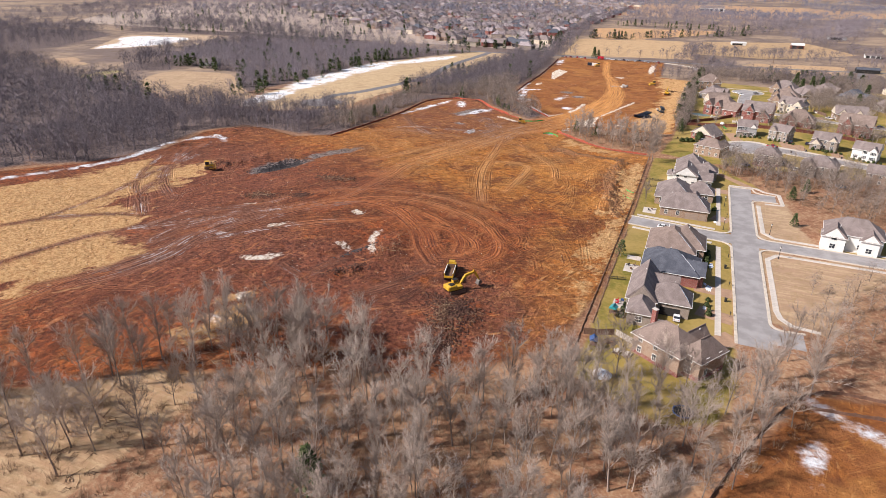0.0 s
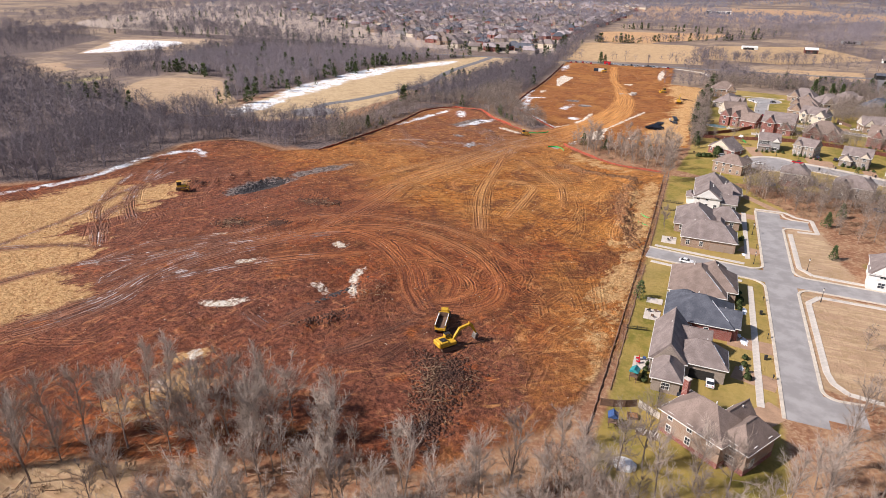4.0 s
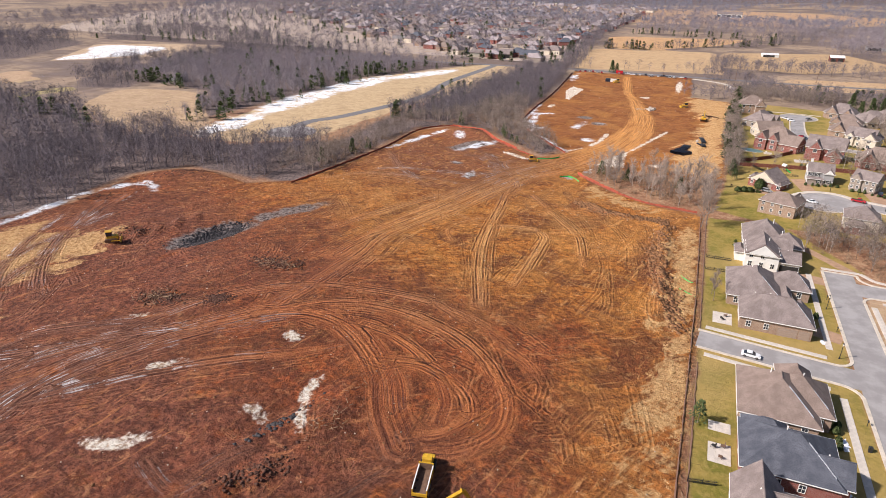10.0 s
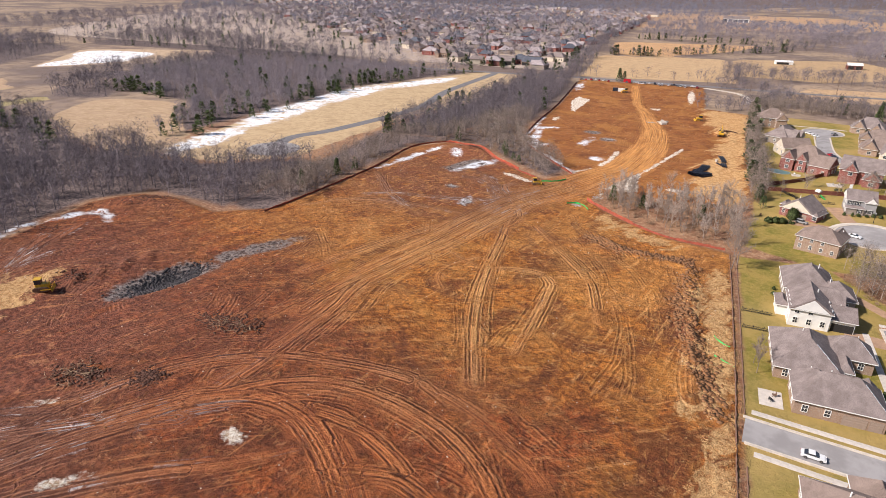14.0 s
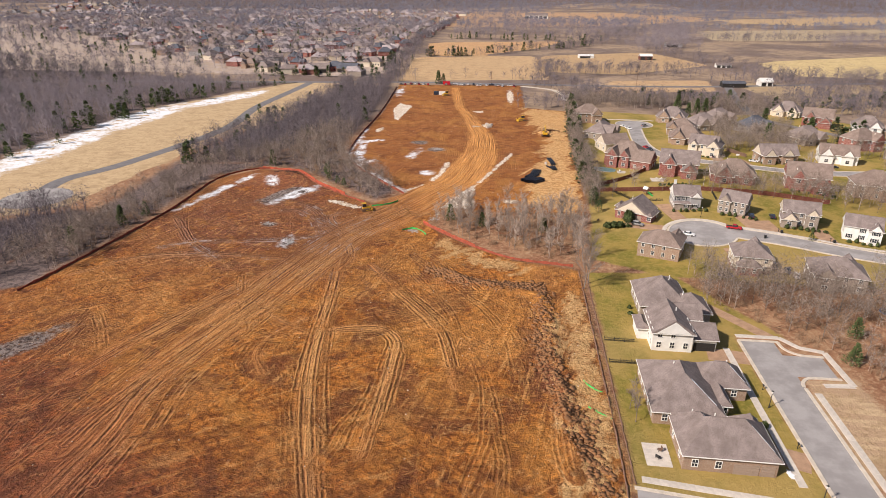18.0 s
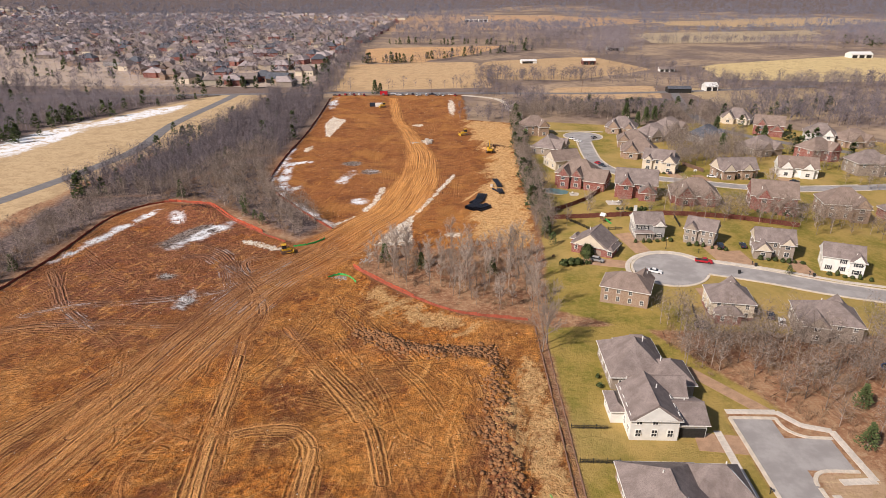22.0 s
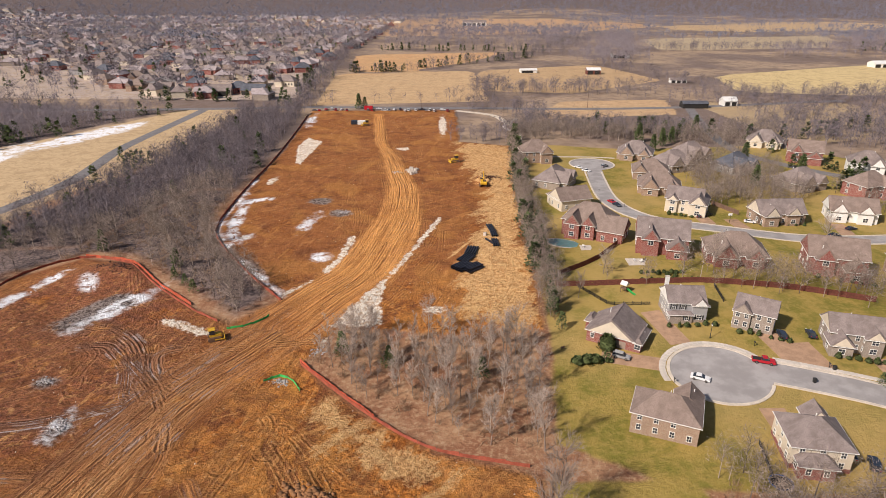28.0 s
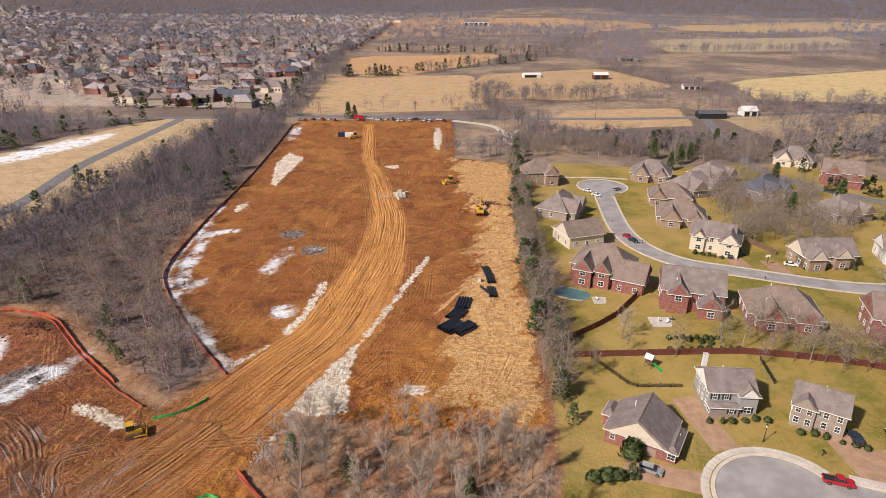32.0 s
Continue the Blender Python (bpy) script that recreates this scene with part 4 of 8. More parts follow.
def box(bm, x0, y0, z0, x1, y1, z1, m=None, bevel=0.0):
    vs = [bm.verts.new((x, y, z)) for z in (z0, z1) for x, y in ((x0, y0), (x1, y0), (x1, y1), (x0, y1))]
    fs = [bm.faces.new([vs[k] for k in f]) for f in ((3, 2, 1, 0), (4, 5, 6, 7), (0, 1, 5, 4), (1, 2, 6, 5), (2, 3, 7, 6), (3, 0, 4, 7))]
    if m is not None:
        bmesh.ops.transform(bm, matrix=m, verts=vs)
    if bevel:
        es = list({e for f in fs for e in f.edges})
        bmesh.ops.bevel(bm, geom=es, offset=bevel, segments=1, affect="EDGES")
    return bm


def plate(xs, zs, solid, y0, y1):
    """One flat piece with openings: the cells of a grid that solid(i, j) keeps."""
    bm, seen = bmesh.new(), {}

    def v(i, j, k):
        if (i, j, k) not in seen:
            seen[i, j, k] = bm.verts.new((xs[i], (y0, y1)[k], zs[j]))
        return seen[i, j, k]
    n, m = len(xs) - 1, len(zs) - 1
    full = {(i, j) for i in range(n) for j in range(m) if solid(i, j)}
    for i, j in full:
        for k in (0, 1):
            bm.faces.new((v(i, j, k), v(i + 1, j, k), v(i + 1, j + 1, k), v(i, j + 1, k)))
        for (p, q), a, c in (((i - 1, j), (i, j), (i, j + 1)), ((i + 1, j), (i + 1, j), (i + 1, j + 1)), ((i, j - 1), (i, j), (i + 1, j)), ((i, j + 1), (i, j + 1), (i + 1, j + 1))):
            if (p, q) not in full:
                bm.faces.new((v(*a, 0), v(*c, 0), v(*c, 1), v(*a, 1)))
    return bm


def tube(bm, a, b, r0, r1, sides=8, caps=True):
    a, b = Vector(a), Vector(b)
    q = (b - a).to_track_quat("Z", "Y")
    rings = []
    for c, r in ((a, r0), (b, r1)):
        rings.append([bm.verts.new(c + q @ Vector((r * math.cos(2 * math.pi * k / sides), r * math.sin(2 * math.pi * k / sides), 0))) for k in range(sides)])
    for k in range(sides):
        bm.faces.new((rings[0][k], rings[0][(k + 1) % sides], rings[1][(k + 1) % sides], rings[1][k]))
    if caps:
        bm.faces.new(rings[0][::-1]), bm.faces.new(rings[1])
    return bm


def prism(bm, outline, y0, y1):
    """A side outline (x, z) drawn out from y0 to y1."""
    lo, hi = [[bm.verts.new((x, y, z)) for x, z in outline] for y in (y0, y1)]
    bm.faces.new(lo), bm.faces.new(hi[::-1])
    for k in range(len(lo)):
        bm.faces.new((lo[k], hi[k], hi[(k + 1) % len(lo)], lo[(k + 1) % len(lo)]))
    return bm


def ribbon(line, left, right, up, thick=0.5):
    """A strip along a line, from `left` to `right` of it, lying `up` over the land."""
    bm = bmesh.new()
    rows = []
    for k, (x, y) in enumerate(line):
        ax, ay = line[max(0, k - 1)]
        bx, by = line[min(len(line) - 1, k + 1)]
        d = math.hypot(bx - ax, by - ay) + 1e-9
        nx, ny = -(by - ay) / d, (bx - ax) / d
        row = []
        for off in (left, right):
            px, py = x + nx * off, y + ny * off
            z = at(px, py) + up
            row += [bm.verts.new((px, py, z)), bm.verts.new((px, py, z - thick))]
        rows.append(row)
    for a, b in zip(rows, rows[1:]):
        bm.faces.new((a[0], a[2], b[2], b[0])), bm.faces.new((a[1], b[1], b[3], a[3]))
        bm.faces.new((a[0], b[0], b[1], a[1])), bm.faces.new((a[2], a[3], b[3], b[2]))
    bm.faces.new((rows[0][0], rows[0][1], rows[0][3], rows[0][2])), bm.faces.new((rows[-1][0], rows[-1][2], rows[-1][3], rows[-1][1]))
    return bm


def disc(cx, cy, r, up, n=40, thick=0.5):
    bm = bmesh.new()
    mid = bm.verts.new((cx, cy, at(cx, cy) + up))
    ring = []
    for rr in (r * 0.5, r):
        ring.append([bm.verts.new((cx + rr * math.cos(2 * math.pi * k / n), cy + rr * math.sin(2 * math.pi * k / n), at(cx + rr * math.cos(2 * math.pi * k / n), cy + rr * math.sin(2 * math.pi * k / n)) + up)) for k in range(n)])
    low = [bm.verts.new(v.co - Vector((0, 0, thick))) for v in ring[1]]
    for k in range(n):
        j = (k + 1) % n
        bm.faces.new((mid, ring[0][k], ring[0][j])), bm.faces.new((ring[0][k], ring[1][k], ring[1][j], ring[0][j])), bm.faces.new((ring[1][k], low[k], low[j], ring[1][j]))
    return bm


def setting(name, bm, material, label, category):
    return tagged(new(name, mesh_of(name, bm, material)), label, category, kind="structure")


# ---- streets, kerbs, pavements ----
def streets():
    road = [("road_near", [(22, 139), (22, 266)], 8.0, 0.060), ("road_stub_north", [(24, 256), (34.5, 256)], 8.4, 0.066), ("road_stub_south", [(24, 146), (33, 146)], 8.0, 0.066),
            ("road_cross", [(-14.6, 210), (15, 207), (40, 205.8), (90, 203), (160, 205)], 8.0, 0.070), ("road_court", [(27, 334), (39, 334), (53.5, 328.5), (72, 321), (110, 312), (170, 306)], 8.4, 0.060),
            ("road_upper", [(34, 517), (32, 495), (30, 475), (30, 460), (33, 446), (41, 434), (55, 427), (90, 417), (136, 421), (180, 430)], 7.6, 0.060),
            ("road_far", [(133, 668), (122, 607), (117, 549), (128, 521), (146, 499), (185, 465)], 6.5, 0.075), ("road_strip", [(-226, 342), (-232, 368), (-221, 397), (-208, 474), (-217, 550), (-214, 652)], 7.0, 0.06),
            ("road_county", [(-420, 640), (-214, 656), (-140, 664), (-35, 664), (60, 664), (133, 672), (260, 700)], 6.5, 0.08)]
    for name, pts, width, up in road:
        setting(name, ribbon(curve(pts, 3.0), width / 2, -width / 2, up), "asphalt_dark" if name in ("road_strip", "road_county", "road_far") else "asphalt", "pale grey worn asphalt street", "road")
    for cx, cy, r in ((27, 334, 10.8), (34, 517, 10.8), (-226, 344, 13)):
        setting("road_circle", disc(cx, cy, r, 0.064), "asphalt", "pale grey asphalt turning circle", "road")

    def arc(cx, cy, r, a, b, n=10):
        return [(cx + r * math.cos(radians(a + (b - a) * k / n)), cy + r * math.sin(radians(a + (b - a) * k / n))) for k in range(n + 1)]
    kerbs = [[(18, 266), (18, 240)] + arc(14.5, 214.7, 3.5, 0, -90) + [(-14.6, 214.2)], [(-14.6, 205.8)] + arc(13.6, 198.9, 4.3, 90, 0) + [(18, 170), (18, 139)],
             [(26, 247.5), (26, 230)] + arc(30, 214, 4, 180, 270) + [(60, 208.8), (90, 207)], [(90, 199), (60, 200.7)] + arc(30, 197.8, 4, 90, 180) + [(26, 170), (26, 152.5)] + arc(29, 152.5, 3, 180, 268) + [(33.5, 150)],
             [(18, 266), (27, 266)] + arc(31.5, 265, 4.6, 170, 268, 6) + [(35, 260.3)], [(35, 251.6), (29.5, 251.6)] + arc(29.5, 248, 3.6, 90, 180, 6)]
    kerbs.append(arc(27, 334, 10.9, 330, 36, 1)[:0] + arc(27, 334, 10.9, 25, 335, 36))
    kerbs.append(arc(34, 517, 10.9, -60, 245, 36))
    for sign in (1, -1):
        line = curve([(39, 334), (53.5, 328.5), (72, 321), (110, 312), (170, 306)], 4)
        kerbs.append([(x + sign * 4.3 * 0.42, y + sign * 4.3 * 0.91) for x, y in line])
        up = curve([(32, 503), (30, 475), (30, 460), (33, 446), (41, 434), (55, 427), (90, 417), (136, 421)], 4)
        off = []
        for k, (x, y) in enumerate(up):
            ax, ay = up[max(0, k - 1)]
            bx, by = up[min(len(up) - 1, k + 1)]
            d = math.hypot(bx - ax, by - ay)
            off.append((x - (by - ay) / d * 3.9 * sign, y + (bx - ax) / d * 3.9 * sign))
        kerbs.append(off)
    for line in kerbs:
        fine = [line[0]]
        for a, b in zip(line, line[1:]):
            n = max(1, int(math.hypot(b[0] - a[0], b[1] - a[1]) / 3))
            fine += [(a[0] + (b[0] - a[0]) * k / n, a[1] + (b[1] - a[1]) * k / n) for k in range(1, n + 1)]
        setting("kerb", ribbon(fine, 0.36, -0.36, 0.19), "kerb", "pale raised concrete kerb and gutter", "kerb")
    # pavements of single slabs
    slab = mesh_of("slab", box(bmesh.new(), -0.73, -0.73, -0.12, 0.73, 0.73, 0.0, bevel=0.02), "concrete")
    walks = {"pavement_west_south": [(14.0, 141), (14.0, 198)], "pavement_west_north": [(14.0, 218), (14.0, 262)], "pavement_east_north": [(27.9, 246), (27.9, 217), (31, 213), (62, 211)],
             "pavement_east_south": [(37, 152.2), (31, 153), (28.6, 156), (27.9, 160), (27.9, 194), (31, 198.6), (64, 198)], "pavement_cross_north": [(-13, 216.4), (13, 213.8)], "pavement_cross_south": [(-13, 203.2), (12, 200.6)],
             "pavement_stub": [(18, 268), (28, 268), (31, 264), (36, 262.5), (36.5, 249.5), (30.5, 249)], "pavement_court": arc(27, 334, 12.2, 30, 190, 14),
             "pavement_upper_path": [(-2, 532), (20, 531), (36, 531), (48, 529)], "pavement_court_north": [(41, 339.2), (55.6, 333.9), (74, 326.6), (112, 317.6)]}
    for name, line in walks.items():
        top = tagged(new(name), "pale concrete pavement of square slabs beside the street", "pavement", kind="structure")
        for a, b in zip(line, line[1:]):
            length = math.hypot(b[0] - a[0], b[1] - a[1])
            n, turn = max(1, math.ceil(length / 1.47)), math.degrees(math.atan2(b[1] - a[1], b[0] - a[0]))
            for k in range(n):
                x, y = a[0] + (b[0] - a[0]) * (k + 0.5) / n, a[1] + (b[1] - a[1]) * (k + 0.5) / n
                part("slab", slab, "concrete", top, m=pose(x, y, at(x, y) + 0.10 + random.uniform(-0.01, 0.01), 0, 0, turn))
    drives = [[(9, 152), (17.6, 150)], [(8, 165.5), (17.6, 165)], [(12, 226), (17.6, 224)], [(9, 259), (17.8, 258)], [(2.5, 342.4), (15.2, 338)], [(19.3, 362), (22.4, 346.2)], [(50, 346), (51, 334.5)], [(66, 340), (66, 328)],
              [(44, 352), (46, 336)], [(28, 452), (20, 450)], [(60, 440), (60, 430)], [(70, 436), (71, 425)], [(108, 434), (106, 422)], [(9, 131), (17.6, 142)], [(33, 322), (33, 312)]]
    for (ax, ay), (bx, by) in drives:
        n = 5
        line = [(ax + (bx - ax) * k / n, ay + (by - ay) * k / n) for k in range(n + 1)]
        setting("driveway", ribbon(line, 2.6, -2.6, 0.05), "drive", "brownish exposed concrete driveway", "driveway")


streets()


# ---- houses ----
CACHE = {}


def cached(key, make, material):
    if key not in CACHE:
        CACHE[key] = mesh_of(key if isinstance(key, str) else key[0], make(), material)
    return CACHE[key]


def window_at(parent, m, w, h, shutters=False):
    """A window whose outer face looks along local -y; m sits at the middle of its foot."""
    def ring():
        t = 0.11
        xs, zs = (-w / 2 - t, -w / 2, -0.025, 0.025, w / 2, w / 2 + t), (-t, 0, h * 0.5 - 0.03, h * 0.5 + 0.03, h, h + t)
        return plate(xs, zs, lambda i, j: i in (0, 2, 4) or j in (0, 2, 4), -0.09, 0.04)
    win = part("window", cached(("window", w, h), ring, "trim"), "trim", parent, m=m)
    part("pane", cached(("pane", w, h), lambda: box(bmesh.new(), -w / 2, -0.03, 0, w / 2, 0.02, h), "glass"), "glass", win)
    if shutters:
        def leaf():
            bm = box(bmesh.new(), -0.2, -0.07, -0.05, 0.2, 0.0, h + 0.05)
            for k in range(5):
                box(bm, -0.15, -0.09, 0.05 + k * h / 5, 0.15, -0.07, 0.05 + (k + 0.55) * h / 5)
            return bm
        for s in (-1, 1):
            part("shutter", cached(("shutter", h), leaf, "shutter"), "shutter", win, m=pose(s * (w / 2 + 0.33), 0, 0))


def garage_at(parent, m, w=4.9, h=2.2, open_door=False):
    if open_door:
        # no real hollow: a near-black slab on the wall paints the inside's shade
        part("garage_opening", cached(("garage_opening", w), lambda: box(bmesh.new(), -w / 2, -0.04, 0, w / 2, 0.05, h), "dark"), "dark", parent, "near-black slab standing in for the shade inside an open garage", m=m)
        return

    def panels():
        xs, zs = [-w / 2], [0.0]
        for k in range(4):
            xs += [-w / 2 + (k + 0.06) * w / 4, -w / 2 + (k + 0.94) * w / 4]
            zs += [(k + 0.1) * h / 4, (k + 0.9) * h / 4]
        return plate(xs + [w / 2], zs + [h], lambda i, j: i % 2 == 0 or j % 2 == 0, -0.075, 0.0)
    part("garage_panel", cached(("garage_panel", w), lambda: box(bmesh.new(), -w / 2 + 0.02, -0.04, 0.02, w / 2 - 0.02, 0.03, h - 0.02), "garage"), "garage", parent, m=m)
    part("garage_door", cached(("garage_door", w), panels, "garage"), "garage", parent, m=m)


def roof_solid(x0, y0, x1, y1, eave, rise, axis, kind, over=0.45):
    x0, y0, x1, y1 = x0 - over, y0 - over, x1 + over, y1 + over
    bm = bmesh.new()
    t = 0.18
    low = [bm.verts.new(c) for c in ((x0, y0, eave - t), (x1, y0, eave - t), (x1, y1, eave - t), (x0, y1, eave - t))]
    top = [bm.verts.new((v.co.x, v.co.y, eave)) for v in low]
    mx, my = (x0 + x1) / 2, (y0 + y1) / 2
    if kind == "hip":
        half = min(x1 - x0, y1 - y0) / 2
        a, b = ((x0 + half, my), (x1 - half, my)) if x1 - x0 >= y1 - y0 else ((mx, y0 + half), (mx, y1 - half))
        axis = "x" if x1 - x0 >= y1 - y0 else "y"
        if abs(a[0] - b[0]) + abs(a[1] - b[1]) < 0.3:
            a, b = ((a[0] - 0.2, a[1]), (b[0] + 0.2, b[1])) if axis == "x" else ((a[0], a[1] - 0.2), (b[0], b[1] + 0.2))
    else:
        a, b = ((x0, my), (x1, my)) if axis == "x" else ((mx, y0), (mx, y1))
    r0, r1 = bm.verts.new((*a, eave + rise)), bm.verts.new((*b, eave + rise))
    if axis == "x":
        bm.faces.new((top[0], top[1], r1, r0)), bm.faces.new((top[2], top[3], r0, r1)), bm.faces.new((top[3], top[0], r0)), bm.faces.new((top[1], top[2], r1))
    else:
        bm.faces.new((top[1], top[2], r1, r0)), bm.faces.new((top[3], top[0], r0, r1)), bm.faces.new((top[0], top[1], r0)), bm.faces.new((top[2], top[3], r1))
    for k in range(4):
        j = (k + 1) % 4
        bm.faces.new((low[k], low[j], top[j], top[k]))
    bm.faces.new(low[::-1])
    # the ridge cap
    p, q = Vector((*a, eave + rise)), Vector((*b, eave + rise))
    tube(bm, p, q, 0.12, 0.12, 5)
    return bm


def gable_infill(x0, y0, x1, y1, eave, rise, axis, end, out=0.03):
    """The walls' triangles under a gable roof's ends, standing proud of the roof's end faces."""
    bm = bmesh.new()
    o = 0.45 + out
    lip = 0.88
    for s in (end,):
        if axis == "x":
            x, d = (x0 - o, -0.04) if s == 0 else (x1 + o, 0.04)
            my, h = (y0 + y1) / 2, (y1 - y0) / 2
            vs = [(x, my - h * lip, eave + 0.06), (x, my + h * lip, eave + 0.06), (x, my, eave + rise * lip)]
            off = Vector((d, 0, 0))
        else:
            y, d = (y0 - o, -0.04) if s == 0 else (y1 + o, 0.04)
            mx, h = (x0 + x1) / 2, (x1 - x0) / 2
            vs = [(mx - h * lip, y, eave + 0.06), (mx + h * lip, y, eave + 0.06), (mx, y, eave + rise * lip)]
            off = Vector((0, d, 0))
        lo = [bm.verts.new(v) for v in vs]
        hi = [bm.verts.new(Vector(v) + off) for v in vs]
        bm.faces.new(lo), bm.faces.new(hi)
        for k in range(3):
            bm.faces.new((lo[k], lo[(k + 1) % 3], hi[(k + 1) % 3], hi[k]))
    return bm


def house(x, y, rz, wings, wall, roof, label, group="", gable=None, garage=(), doors=(), shutters=False, chimney=None, vents=2, upper=None, windows=True, spacing=3.4, seed=1, snow=(), size=1.0):
    """wings: x0, y0, x1, y1, eave, rise, axis, kind in the house's own frame; garage and doors: wing, side, place along it."""
    rnd = random.Random(seed)
    top = thing("house", x, y, label, "house", rz=rz, group=group)
    top.matrix_basis = top.matrix_basis @ Matrix.Scale(size, 4)
    for k, (x0, y0, x1, y1, eave, rise, axis, kind) in enumerate(wings):
        mat = upper if upper and eave > 4 else wall
        part("wall", box(bmesh.new(), x0, y0, -0.8, x1, y1, eave - 0.1), mat, top)
        if upper and eave > 4:
            part("wall_base", box(bmesh.new(), x0 - 0.04, y0 - 0.04, -0.8, x1 + 0.04, y1 + 0.04, 1.0), wall, top)
        part("roof", roof_solid(x0, y0, x1, y1, eave, rise, axis, kind), roof, top)
        if kind == "gable":
            for end in (0, 1):
                part("gable", gable_infill(x0, y0, x1, y1, eave, rise, axis, end), gable or mat, top)
        bm = bmesh.new()
        for gx0, gy0, gx1, gy1 in ((x0 - 0.53, y0 - 0.53, x1 + 0.53, y0 - 0.45), (x0 - 0.53, y1 + 0.45, x1 + 0.53, y1 + 0.53), (x0 - 0.53, y0 - 0.45, x0 - 0.45, y1 + 0.45), (x1 + 0.45, y0 - 0.45, x1 + 0.53, y1 + 0.45)):
            box(bm, gx0, gy0, eave - 0.2, gx1, gy1, eave - 0.03)
        part("gutter", bm, "trim", top)

    def spot(k, side, u, z):
        x0, y0, x1, y1 = wings[k][:4]
        return {"S": (pose(x0 + u, y0 - 0.02, z), (x0 + u, y0 - 0.4)), "N": (pose(x0 + u, y1 + 0.02, z, 0, 0, 180), (x0 + u, y1 + 0.4)),
                "W": (pose(x0 - 0.02, y0 + u, z, 0, 0, -90), (x0 - 0.4, y0 + u)), "E": (pose(x1 + 0.02, y0 + u, z, 0, 0, 90), (x1 + 0.4, y0 + u))}[side]
    taken = []
    for k, side, u, wide, is_open in garage:
        garage_at(top, spot(k, side, u, 0.0)[0], wide, 2.2, is_open)
        taken.append((k, side, u, wide / 2 + 1.0))
    for k, side, u in doors:
        d = part("front_door", cached(("front_door",), lambda: box(box(bmesh.new(), -0.5, -0.05, 0, 0.5, 0.04, 2.1), -0.62, -0.03, 0, 0.62, 0.03, 2.2), "door"), "door", top, m=spot(k, side, u, 0.05)[0])
        part("handle", cached(("handle",), lambda: box(bmesh.new(), 0.34, -0.1, 0.95, 0.4, -0.05, 1.1), "steel"), "steel", d)
        taken.append((k, side, u, 1.3))
    if windows:
        for k, (x0, y0, x1, y1, eave, rise, axis, kind) in enumerate(wings):
            for side in "SNWE":
                run = x1 - x0 if side in "SN" else y1 - y0
                n = max(1, int(run / spacing))
                for j in range(n):
                    u = run * (j + 0.5) / n
                    for z in ((1.0, 3.75) if eave > 4.5 else (1.0,)):
                        m, (px, py) = spot(k, side, u, z)
                        if any(k != i and w[0] < px < w[2] and w[1] < py < w[3] and w[4] > z for i, w in enumerate(wings)):
                            continue
                        if z < 3 and any(k == i and side == s and abs(u - v) < half + 0.5 for i, s, v, half in taken):
                            continue
                        if rnd.random() < 0.12:
                            continue
                        window_at(top, m, 0.95 if n > 1 else 1.5, 1.45, shutters and side == "S")
    if chimney:
        cx, cy, h = chimney
        c = part("chimney", box(bmesh.new(), cx - 0.55, cy - 0.4, 0, cx + 0.55, cy + 0.4, h), gable or wall, top)
        part("cap", box(bmesh.new(), cx - 0.65, cy - 0.5, h, cx + 0.65, cy + 0.5, h + 0.15), "concrete", c)
    for k in snow:
        x0, y0, x1, y1, eave, rise, axis, kind = wings[k]
        half = (min(x1 - x0, y1 - y0) + 0.9) / 2
        lo, hi = Vector((x1 + 0.45, y0 - 0.45, eave)), Vector((x1 + 0.45 - half, y0 - 0.45 + half, eave + rise))
        bm, edge = bmesh.new(), []
        for j in range(9):
            p = lo.lerp(hi, 0.22 + 0.6 * j / 8)
            wob = 0.16 + 0.12 * rnd.random()
            edge.append([bm.verts.new(p + Vector((0, dy, dz))) for dy, dz in ((0.12, 0.02), (0.12, 0.09), (0.12 + wob * 2, 0.09), (0.12 + wob * 2, 0.02))])
        for a, c in zip(edge, edge[1:]):
            for i in range(3):
                bm.faces.new((a[i], a[i + 1], c[i + 1], c[i]))
        part("snow_strip", bm, "snow", top, "thin strip of old snow lying along the hip")
    for k in range(vents):
        w = wings[k % len(wings)]
        t = rnd.uniform(0.3, 0.7)
        vx, vy = w[0] + (w[2] - w[0]) * t, w[1] + (w[3] - w[1]) * 0.62
        run = (w[3] - w[1]) / 2 if (w[6] == "x") else (w[2] - w[0]) / 2
        part("roof_vent", tube(bmesh.new(), (vx, vy, w[4]), (vx, vy, w[4] + w[5] * 0.95), 0.12, 0.12, 6), "trim", top)
    return top


